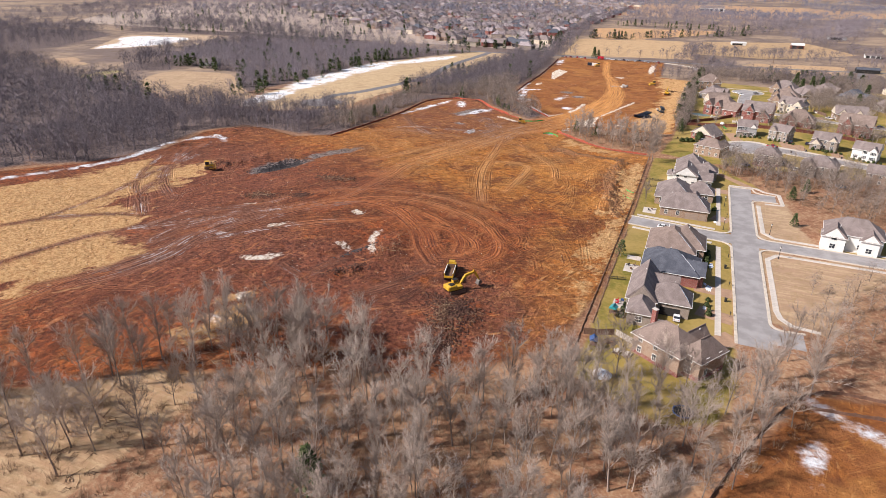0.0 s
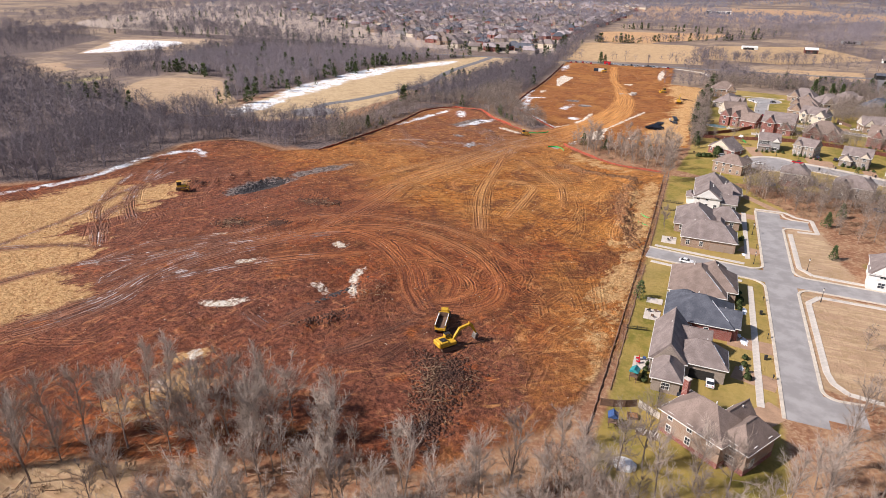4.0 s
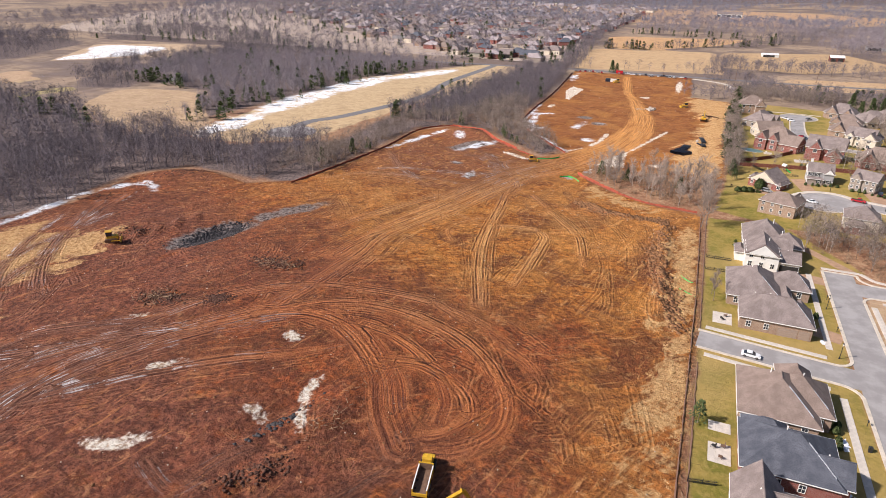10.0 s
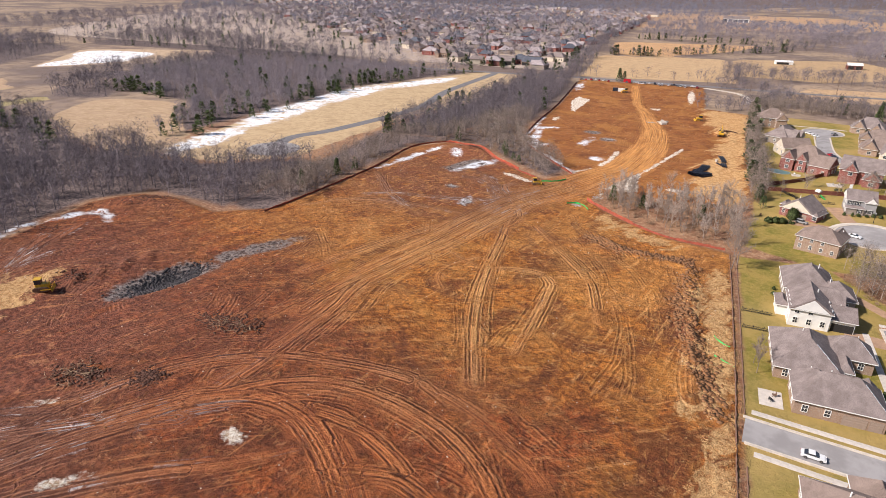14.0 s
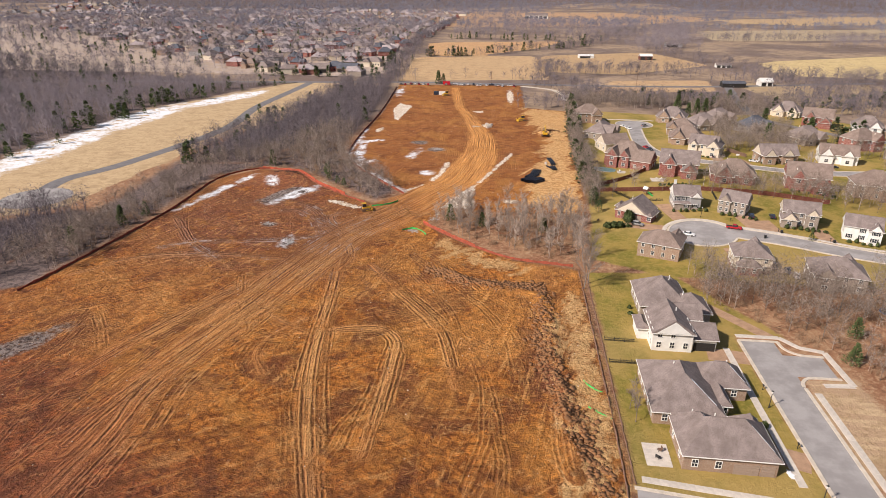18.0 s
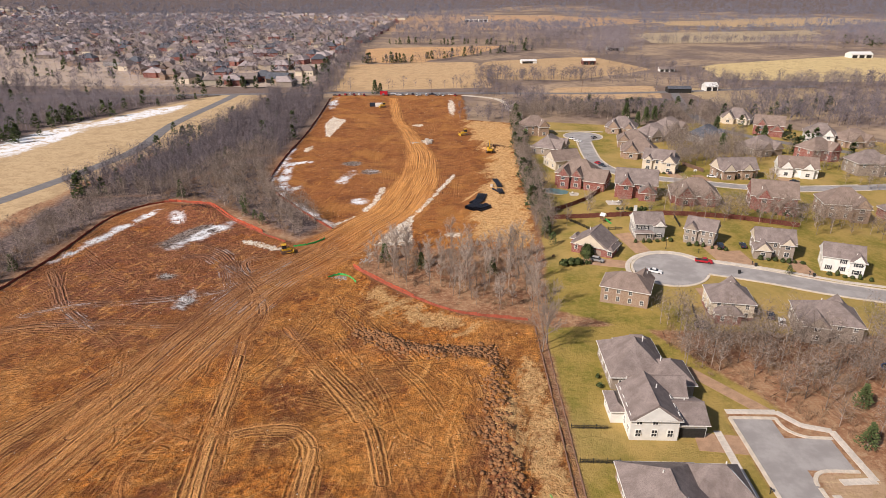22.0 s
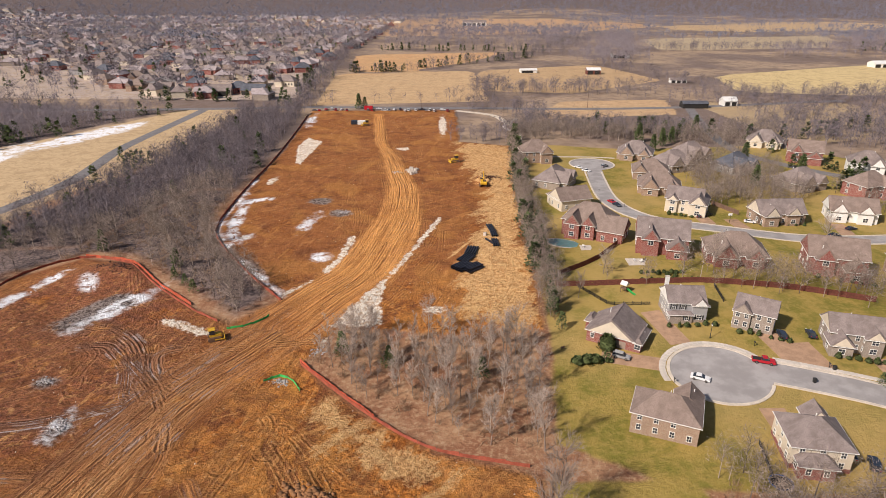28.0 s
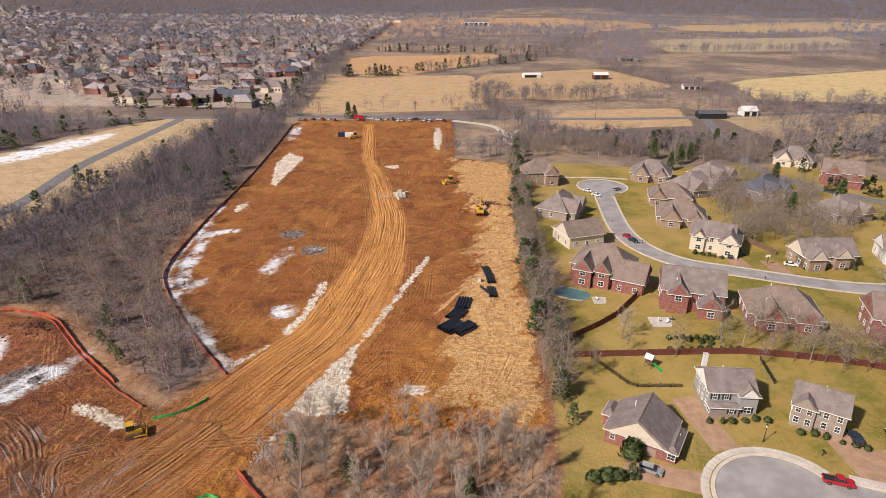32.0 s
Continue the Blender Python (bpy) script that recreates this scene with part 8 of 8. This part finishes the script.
def trampoline(x, y, label):
    t = thing("trampoline", x, y, label, "trampoline")
    n, r = 20, 1.9
    ring = bmesh.new()
    for k in range(n):
        a, b = 2 * math.pi * k / n, 2 * math.pi * (k + 1) / n
        tube(ring, (r * math.cos(a), r * math.sin(a), 0.85), (r * math.cos(b), r * math.sin(b), 0.85), 0.14, 0.14, 6)
    part("rim", ring, "blue_tarp", t)
    part("mat", tube(bmesh.new(), (0, 0, 0.8), (0, 0, 0.84), r - 0.05, r - 0.05, n), "rubber", t)
    for k in range(6):
        a = 2 * math.pi * k / 6
        part("leg", cached(("tramp_leg",), lambda: tube(bmesh.new(), (0, 0, 0), (0, 0, 2.3), 0.04, 0.04, 6), "steel"), "steel", t, m=pose(r * math.cos(a), r * math.sin(a), 0))
    return t


def bush(x, y, w, h, seed, label="clipped dark green garden shrub"):
    _, crown = cached_bush(seed % 3)
    o = tagged(new("shrub", crown), label, "shrub", "garden shrubs")
    o.matrix_basis = pose(x, y, at(x, y), 0, 0, seed * 47 % 360) @ Matrix.Diagonal((w / 2, w / 2, h / 2, 1))


def cached_bush(k):
    if ("bush", k) not in CACHE:
        rnd = random.Random(500 + k)
        vs, fs = [], []
        core = bmesh.new()
        bmesh.ops.create_icosphere(core, subdivisions=2, radius=0.86)
        for v in core.verts:
            v.co = v.co * (1 + 0.25 * noise.noise(v.co * 2 + Vector((k, 0, 0)))) + Vector((0, 0, 0.8))
        core.verts.index_update()
        vs += [v.co.copy() for v in core.verts]
        fs += [tuple(v.index for v in f.verts) for f in core.faces]
        core.free()
        for i in range(330):
            z = rnd.uniform(0.05, 1)
            ang = rnd.uniform(0, 6.283)
            rr = math.sqrt(max(0.05, 1 - (z * 0.95) ** 2)) * rnd.uniform(0.75, 1.1)
            c = Vector((rr * math.cos(ang), rr * math.sin(ang), z * 2 * rnd.uniform(0.85, 1.0)))
            out = Vector((math.cos(ang), math.sin(ang), z * 1.5)).normalized()
            side = out.cross(Vector((0.1, 0.2, 1))).normalized()
            s = rnd.uniform(0.10, 0.22)
            k0 = len(vs)
            vs.extend([c - side * s, c + side * s, c + out * s + Vector((0, 0, s))])
            fs.append((k0, k0 + 1, k0 + 2))
        CACHE[("bush", k)] = raw_mesh("shrub", vs, fs, "needles")
    return None, CACHE[("bush", k)]


def lamp_post(x, y):
    t = thing("street_lamp", x, y, "dark green post lamp with a lantern head beside the pavement", "lamp", group="street lamps")
    part("post", tube(bmesh.new(), (0, 0, 0), (0, 0, 3.4), 0.09, 0.06, 8), "black_metal", t)
    part("base", tube(bmesh.new(), (0, 0, 0), (0, 0, 0.6), 0.17, 0.12, 8), "black_metal", t)
    part("lantern", tube(bmesh.new(), (0, 0, 3.4), (0, 0, 3.9), 0.12, 0.22, 6), "trim", t)
    part("cap", tube(bmesh.new(), (0, 0, 3.9), (0, 0, 4.15), 0.26, 0.03, 6), "black_metal", t)


def mailbox(x, y, rz=0):
    t = thing("mailbox", x, y, "black mailbox on a post by the kerb", "mailbox", rz=rz, group="mailboxes")
    part("post", box(bmesh.new(), -0.05, -0.05, -0.2, 0.05, 0.05, 1.1), "black_metal", t)
    part("box", box(bmesh.new(), -0.13, -0.3, 1.05, 0.13, 0.3, 1.35, bevel=0.05), "black_metal", t)


def gardens():
    playset(15.2, 373.5, -40, "tan_roof", "bright_green", "small wooden playset with a bright green slide")
    playset(-10.5, 139.5, 80, "teal_plastic", "tan_roof", "small playhouse with a teal canopy on the lawn")
    playset(-12.5, 123, 100, "blue_tarp", "wood_fence", "weathered wooden playset with a blue canopy")
    trampoline(7.6, 106.9, "round trampoline with a blue rim in the back garden")
    trampoline(25, 301, "round black trampoline behind a house")
    trampoline(60, 283, "round dark trampoline among bare trees")
    # a tarp-covered heap
    t = thing("tarp_heap", -8.9, 113.4, "heap under a white and grey tarpaulin", "tarp")
    bm = bmesh.new()
    bmesh.ops.create_icosphere(bm, subdivisions=3, radius=1)
    for v in bm.verts:
        v.co = Vector((v.co.x * 2.0, v.co.y * 1.6, max(-0.1, v.co.z * 1.4))) * (1 + 0.18 * noise.noise(v.co * 2.3))
    part("tarpaulin", bm, "snow", t)
    # patios
    for x0, y0, x1, y1 in ((-11.4, 144.2, -7.2, 149.0), (-11.5, 167, -7.6, 172.5), (-11.6, 176, -7.6, 179), (-11.5, 220, -7.0, 226), (21, 391, 29, 396), (8.8, 404.5, 12.6, 408.6)):
        bm = bmesh.new()
        nx, ny = max(1, round((x1 - x0) / 1.4)), max(1, round((y1 - y0) / 1.4))
        for i in range(nx):
            for j in range(ny):
                z = at((x0 + x1) / 2, (y0 + y1) / 2) + 0.08
                box(bm, x0 + (x1 - x0) * i / nx + 0.015, y0 + (y1 - y0) * j / ny + 0.015, z - 0.6, x0 + (x1 - x0) * (i + 1) / nx - 0.015, y0 + (y1 - y0) * (j + 1) / ny - 0.015, z)
        setting("patio", bm, "concrete", "pale concrete garden patio", "patio")
    # patio furniture
    rnd = random.Random(6)
    for x, y, mat in ((-10.6, 147.6, "red_car"), (-10.4, 146.2, "red_car"), (-9.2, 148.2, "blue_tarp"), (-8.3, 145.4, "black_metal"), (-8.0, 147.4, "black_metal"), (-10.6, 171, "black_metal"), (-9.4, 168.4, "wood_fence"), (-9, 171.6, "wood_fence"),
                      (-9.3, 222, "black_metal"), (-8.6, 224, "wood_fence"), (23.5, 394, "trim"), (25, 393, "trim"), (26.5, 394.4, "black_metal"), (10, 407, "trim"), (-6.2, 345.6, "wood_fence")):
        t = thing("patio_chair", x, y, "small garden chair on a patio", "chair", z=at(x, y) + 0.08, rz=rnd.uniform(0, 360), group="patio chairs")
        part("seat", box(bmesh.new(), -0.35, -0.35, 0.38, 0.35, 0.35, 0.5, bevel=0.04), mat, t)
        part("backrest", box(bmesh.new(), -0.35, 0.3, 0.5, 0.35, 0.4, 1.05, bevel=0.03), mat, t)
        for lx in (-0.3, 0.3):
            for ly in (-0.3, 0.3):
                part("leg", cached(("chair_leg",), lambda: box(bmesh.new(), -0.025, -0.025, 0, 0.025, 0.025, 0.4), "black_metal"), "black_metal", t, m=pose(lx, ly, 0))
    for x, y, rz in ((-7.2, 123.5, 75), (-5.0, 123.2, 80)):
        t = thing("picnic_table", x, y, "weathered pale wooden picnic table on the lawn", "table", rz=rz)
        part("tabletop", box(bmesh.new(), -0.95, -0.4, 0.7, 0.95, 0.4, 0.76), "concrete", t)
        for s in (-1, 1):
            part("bench", box(bmesh.new(), -0.95, s * 0.75 - 0.13, 0.42, 0.95, s * 0.75 + 0.13, 0.47), "concrete", t)
            part("trestle", box(bmesh.new(), s * 0.7 - 0.04, -0.75, 0, s * 0.7 + 0.04, 0.75, 0.7), "wood_fence", t)
    t = thing("planter_box", -9.2, 127.2, "raised timber planter filled with dark soil", "planter", rz=12)
    for a in ((-1, -0.8, 0, 1, -0.7, 0.6), (-1, 0.7, 0, 1, 0.8, 0.6), (-1, -0.7, 0, -0.9, 0.7, 0.6), (0.9, -0.7, 0, 1, 0.7, 0.6)):
        part("board", box(bmesh.new(), *a), "wood_fence", t)
    part("soil", box(bmesh.new(), -0.89, -0.69, 0, 0.89, 0.69, 0.45), "clod", t)
    # pool with a cover
    t = thing("swimming_pool", 4.0, 411.2, "kidney-shaped pool under a teal cover with a pale rim", "pool", rz=-25)
    for name, grow, z, mat in (("coping", 1.0, 0.12, "concrete"), ("cover", 0.86, 0.18, "pool")):
        bm = bmesh.new()
        ring = []
        for k in range(36):
            a = 2 * math.pi * k / 36
            r = (1 + 0.16 * math.cos(2 * a) - 0.10 * math.sin(a)) * grow
            ring.append((5.6 * r * math.cos(a), 4.4 * r * math.sin(a)))
        lo, hi = [bm.verts.new((x, y, -0.4)) for x, y in ring], [bm.verts.new((x, y, z)) for x, y in ring]
        bm.faces.new(hi)
        for k in range(36):
            bm.faces.new((lo[k], lo[(k + 1) % 36], hi[(k + 1) % 36], hi[k]))
        part(name, bm, mat, t)
    # awning on the cream gable house
    for x, y in ((30, 348.3), (15.5, 214.6), (29.8, 215.8), (31, 196), (16, 240), (80, 329)):
        lamp_post(x, y)
    for x, y in ((16.8, 152), (16.8, 170), (16.8, 190), (16.8, 228), (16.8, 246), (39, 344.5), (52, 336), (66, 330), (16, 331), (34, 450), (28, 470), (62, 420)):
        mailbox(x, y)
    for x, y in ((15.8, 160), (15.9, 182), (52.8, 335.3), (67, 329.4), (46, 330.6)):
        t = thing("rubbish_bin", x, y, "dark wheeled rubbish bin at the kerb", "bin", group="rubbish bins")
        part("bin", prism(bmesh.new(), [(-0.26, 0), (-0.32, 1.0), (0.32, 1.0), (0.26, 0)], -0.3, 0.3), "black_metal", t)
        part("lid", box(bmesh.new(), -0.35, -0.33, 1.0, 0.35, 0.33, 1.08, bevel=0.02), "black_metal", t)
    for x, y, rz in ((65, 444.5, 200), (68, 432, 180)):
        t = thing("basketball_hoop", x, y, "basketball hoop with a pale backboard on a post", "hoop", rz=rz)
        part("post", tube(bmesh.new(), (0, 0, 0), (0, 0, 3.2), 0.07, 0.07, 8), "black_metal", t)
        part("backboard", box(bmesh.new(), -0.7, -0.4, 2.7, 0.7, -0.34, 3.6), "trim", t)
        part("ring", box(bmesh.new(), -0.22, -0.85, 2.98, 0.22, -0.42, 3.02), "orange_mesh", t)
    rnd = random.Random(3)
    k = 0
    for x0, y0, x1, y1, n in ((22, 353.8, 33, 354, 6), (38, 350.5, 48, 346, 6), (56, 339.6, 68, 337.5, 7), (72, 331, 82, 327.5, 6), (-0.5, 341, 4.5, 339.5, 5), (23, 385, 35, 384.5, 8), (22, 379.8, 38, 379.5, 8), (49, 440.5, 56, 437.5, 5),
                              (11.4, 150, 11.6, 158, 4), (11, 180, 11, 192, 6), (79, 430, 95, 431, 6), (-8.6, 140, -8.4, 146, 4), (10.5, 232, 13, 233, 3), (74, 383, 88, 379, 6), (-5.8, 276, -5.6, 279, 2), (9.2, 275, 12, 277, 3), (28, 384, 32, 382, 3)):
        for j in range(n):
            t = j / max(1, n - 1)
            bush(x0 + (x1 - x0) * t + rnd.uniform(-0.4, 0.4), y0 + (y1 - y0) * t + rnd.uniform(-0.3, 0.3), rnd.uniform(0.9, 1.7), rnd.uniform(0.8, 1.6), k)
            k += 1
    for x, y, w, h in ((-3.6, 339.3, 3.0, 1.9), (-1.4, 339.5, 3.2, 2.1), (0.6, 339.6, 3.0, 2.0), (4.2, 344.6, 4.4, 4.2)):
        bush(x, y, w, h, k, "large rounded dark evergreen shrub beside the house")
        k += 1
    # shaded old snow beside the houses
    for x, y, w, d in ((12, 182, 0.6, 3.4), (11.6, 166, 0.7, 3.6), (10.6, 168.4, 0.4, 1.6), (13, 221, 0.5, 2.0), (10.8, 154, 0.4, 2.4)):
        bm = bmesh.new()
        bmesh.ops.create_icosphere(bm, subdivisions=3, radius=1)
        for v in bm.verts:
            f = 1 + 0.9 * noise.noise(v.co * 3.4 + Vector((x, y, 0)))
            v.co = Vector((v.co.x * w * f, v.co.y * d * 0.5 * f, v.co.z * 0.14))
        o = tagged(new("snow_patch", mesh_of("snow_patch", bm, "snow")), "melting patch of old snow in the house's shade", "snow", "snow patches")
        o.matrix_basis = pose(x, y, at(x, y) + 0.03)


gardens()


# ---- far buildings ----
def shed(x, y, rz, w, d, h, rise, wall, roof, label, doors=0):
    t = thing("barn", x, y, label, "barn", rz=rz)
    part("wall", box(bmesh.new(), -w, -d, -1, w, d, h - 0.05), wall, t)
    part("roof", roof_solid(-w, -d, w, d, h, rise, "x", "gable", 0.3), roof, t)
    for e in (0, 1):
        part("gable", gable_infill(-w + 0.15, -d, w - 0.15, d, h, rise, "x", e), wall, t)
    for k in range(doors):
        part("door", box(bmesh.new(), -w + 0.8 + k * 2 * w / doors, -d - 0.08, -0.2, -w + 0.8 + (k + 0.7) * 2 * w / doors, -d, h * 0.8), "dark", t)


shed(95, 829, 3, 6.5, 4, 4, 2, "red_fence", "tan_roof", "long red-brown barn with a white metal roof", 2)
# solid near-black walls paint the shade behind the open front
shed(137, 671, 2, 9, 4, 3.2, 1.6, "dark", "roof_dark", "low open-fronted dark equipment shed", 3)
shed(165, 680, 6, 5, 4, 3.6, 2.6, "siding_white", "tan_roof", "white farmhouse with a pale roof", 2)
shed(160, 780, 0, 7, 3, 2.6, 1.6, "siding_white", "roof_grey", "long low white farmhouse", 3)
shed(405, 890, 4, 12, 6, 4, 2.4, "siding_white", "tan_roof", "long white farm building on the far meadow", 3)
shed(34, 838, 8, 8, 4, 2.5, 1.2, "siding_white", "tan_roof", "pale low farm building", 1)
shed(155, 975, 4, 10, 5, 4, 2, "siding_grey", "roof_grey", "grey farm building among hedgerows", 1)
shed(-3, 1655, 0, 26, 9, 7, 5, "siding_white", "roof_grey", "long white building with a gabled roof far off", 5)
shed(-408, 447, 10, 7, 5, 3.5, 3, "siding_grey", "roof_grey", "grey house at the edge of the western woods", 2)
shed(-225, 712, 8, 11, 6, 3.6, 4.5, "brick_grey", "roof_grey", "large grey-roofed house behind evergreens", 2)
shed(-196, 715, -12, 10, 6, 3.6, 4.5, "brick_tan", "roof_dark", "large dark-roofed house behind evergreens", 2)


def poles():
    for x, y in ((0, 575), (-2, 640), (-60, 666), (60, 668), (130, 676)):
        t = thing("utility_pole", x, y, "weathered wooden utility pole", "pole", group="utility poles")
        part("pole", tube(bmesh.new(), (0, 0, -0.5), (0, 0, 10), 0.16, 0.12, 8), "wood_fence", t)
        part("crossarm", box(bmesh.new(), -1.2, -0.07, 9.0, 1.2, 0.07, 9.15), "wood_fence", t)
    path = curve([(2, 566), (4, 585), (-4, 605), (6, 630)], 3)
    setting("footpath", ribbon(path, 1.2, -1.2, 0.06), "concrete", "winding pale concrete footpath", "path")
    setting("gravel_drive", ribbon(curve([(-35, 655), (-10, 640), (0, 610)], 4), 2.2, -2.2, 0.05), "kerb", "pale gravel track", "path")
    setting("mud_path", ribbon(curve([(26, 268), (20, 276), (14, 284)], 2), 1.6, -1.6, 0.05), "drive", "worn brown path behind the street", "path")


poles()


# ---- loose earth, stones and litter ----
def clod_template(seed, flat=0.7):
    rnd = random.Random(seed)
    vs = [Vector((x, y, z)) * rnd.uniform(0.7, 1.25) for z in (-1, 1) for x, y in ((-1, -1), (1, -1), (1, 1), (-1, 1))]
    fs = [(0, 2, 1), (0, 3, 2), (4, 5, 6), (4, 6, 7), (0, 1, 5), (0, 5, 4), (1, 2, 6), (1, 6, 5), (2, 3, 7), (2, 7, 6), (3, 0, 4), (3, 4, 7)]
    return np.array([(v.x, v.y, v.z * flat) for v in vs]), np.array(fs)


def litter():
    clods = [clod_template(k) for k in range(6)]
    rnd = random.Random(12)

    def heap(cx, cy, rx, ry, turn, n):
        c, s = math.cos(radians(turn)), math.sin(radians(turn))
        out = []
        for _ in range(n):
            u, v = rnd.gauss(0, 0.42) * rx, rnd.gauss(0, 0.42) * ry
            out.append((cx + u * c - v * s, cy + u * s + v * c))
        return out
    row = []
    for a, b, n in (((-30, 264), (-25, 238), 330), ((-25, 238), (-19, 212), 300), ((-62, 299), (-47, 290.5), 330), ((-47, 290.5), (-28, 290), 400), ((-28, 290), (-27.5, 262), 170)):
        for _ in range(n):
            t = rnd.random()
            row.append((a[0] + (b[0] - a[0]) * t + rnd.gauss(0, 1.5), a[1] + (b[1] - a[1]) * t + rnd.gauss(0, 1.5)))
    stand("clod_windrow", row, clods, "clod", "windrow of dark brown earth clods", 21, 0.10, 0.45)
    pile = heap(-46, 121, 6, 10, 0, 1300) + heap(-44, 108, 5, 10, 0, 800) + heap(-52, 126, 5, 4, 0, 220)
    stand("clod_heap", pile, clods, "dark_clod", "heap of dark clods and broken roots beside the excavator", 22, 0.06, 0.27)
    other = heap(-124.6, 194, 9, 5, 0, 420) + heap(-122.5, 170, 4, 3.5, 0, 260) + heap(-137, 166.6, 8, 4, 0, 320) + heap(-18, 488, 7, 4, 0, 160) + heap(-214, 256, 13, 6, 20, 150) + heap(-137, 385, 9, 5, 0, 140) + heap(-79, 129, 3, 8, -35, 160) + heap(-184, 200, 8, 5, 30, 120) + heap(-228, 224, 6, 5, 0, 70)
    stand("clod_piles", other, clods, "dark_clod", "low piles of brown earth clods", 23, 0.06, 0.28)
    dark = heap(-161, 211, 5, 13, -14, 1300) + heap(-83, 140, 1.5, 8, -20, 70)
    stand("rock_rubble", dark, clods, "rock_rubble", "dark grey broken rock in the hollow", 24, 0.08, 0.36)
    gravel = heap(-124, 329, 2.4, 1.4, 0, 90) + heap(-111.5, 314.5, 1.4, 3, 0, 50) + heap(-72, 333, 2.5, 1.4, -20, 90) + heap(-77, 442, 3, 3, 0, 90) + heap(-61, 500, 3, 2, 0, 70) + heap(-66, 346, 2.5, 3, 0, 60)
    stand("gravel_heap", gravel, clods, "stone", "pale grey gravel and stone heaps", 25, 0.06, 0.22)
    chips = [(rnd.uniform(-235, -20), rnd.uniform(90, 390)) for _ in range(2400)] + [(rnd.uniform(-120, -20), rnd.uniform(370, 640)) for _ in range(700)]
    xs, ys = np.array([c[0] for c in chips]), np.array([c[1] for c in chips])
    ok = inside_distance(xs, ys, SITE) > 1
    chips = [c for c, k in zip(chips, ok) if k]
    stand("stone_chips", chips[::2], clods, "pale_stone", "scattered pale stones and wood chips on the soil", 26, 0.04, 0.12)
    stand("earth_lumps", chips[1::2], clods, "clod", "scattered dark lumps of earth", 27, 0.05, 0.2)
    # broken branches on the dark heap
    sticks = []
    for seed in range(3):
        r = random.Random(600 + seed)
        vs, fs = [], []
        for k in range(4):
            a = Vector((r.uniform(-1, 1), r.uniform(-1, 1), 0.3))
            spike(vs, fs, a, a + Vector((r.uniform(-2.5, 2.5), r.uniform(-2.5, 2.5), r.uniform(0, 1.0))), 0.09)
        sticks.append((np.array([tuple(v) for v in vs]), np.array(fs)))
    stand("broken_branches", heap(-46, 118, 6, 12, 0, 70) + heap(-75, 146, 4, 8, 0, 14) + heap(-124, 193, 8, 4, 0, 30) + heap(-137, 166, 8, 4, 0, 25), sticks, "brush", "broken branches and roots in the earth heaps", 28, 0.5, 1.1)
    # tufts of dry grass on the straw margins
    tufts = []
    for seed in range(3):
        r = random.Random(700 + seed)
        vs, fs = [], []
        for k in range(9):
            a = Vector((r.uniform(-0.5, 0.5), r.uniform(-0.5, 0.5), 0))
            spike(vs, fs, a, a + Vector((r.uniform(-0.7, 0.7), r.uniform(-0.7, 0.7), r.uniform(0.15, 0.5))), 0.07)
        tufts.append((np.array([tuple(v) for v in vs]), np.array(fs)))
    spots = []
    for k, poly in enumerate(STRAW):
        spots += spots_in(poly, 0.10 if k in (0, 3, 4) else 0.06, 50 + k)
    o = stand("dry_grass_tufts", spots, tufts, "straw_tuft", "flattened tufts of pale dry grass", 29, 0.6, 1.4)
    tagged(o, category="grass")


MAT["dark_clod"] = plain("dark_rooty_clods", (0.105, 0.047, 0.03), 0.95, scale=1.2, vary=0.5)
MAT["rock_rubble"] = plain("dark_grey_rock", (0.055, 0.048, 0.05), 0.85, scale=0.8, vary=0.5)
MAT["pale_stone"] = plain("pale_stone_chips", (0.62, 0.50, 0.38), 0.9, scale=0.3, vary=0.4)
g_straw = Graph("dry_straw")
MAT["straw_tuft"] = g_straw.done(g_straw.mix(g_straw.island(), (0.34, 0.17, 0.07), (0.70, 0.46, 0.22)), 0.95, spec=0.1)
litter()
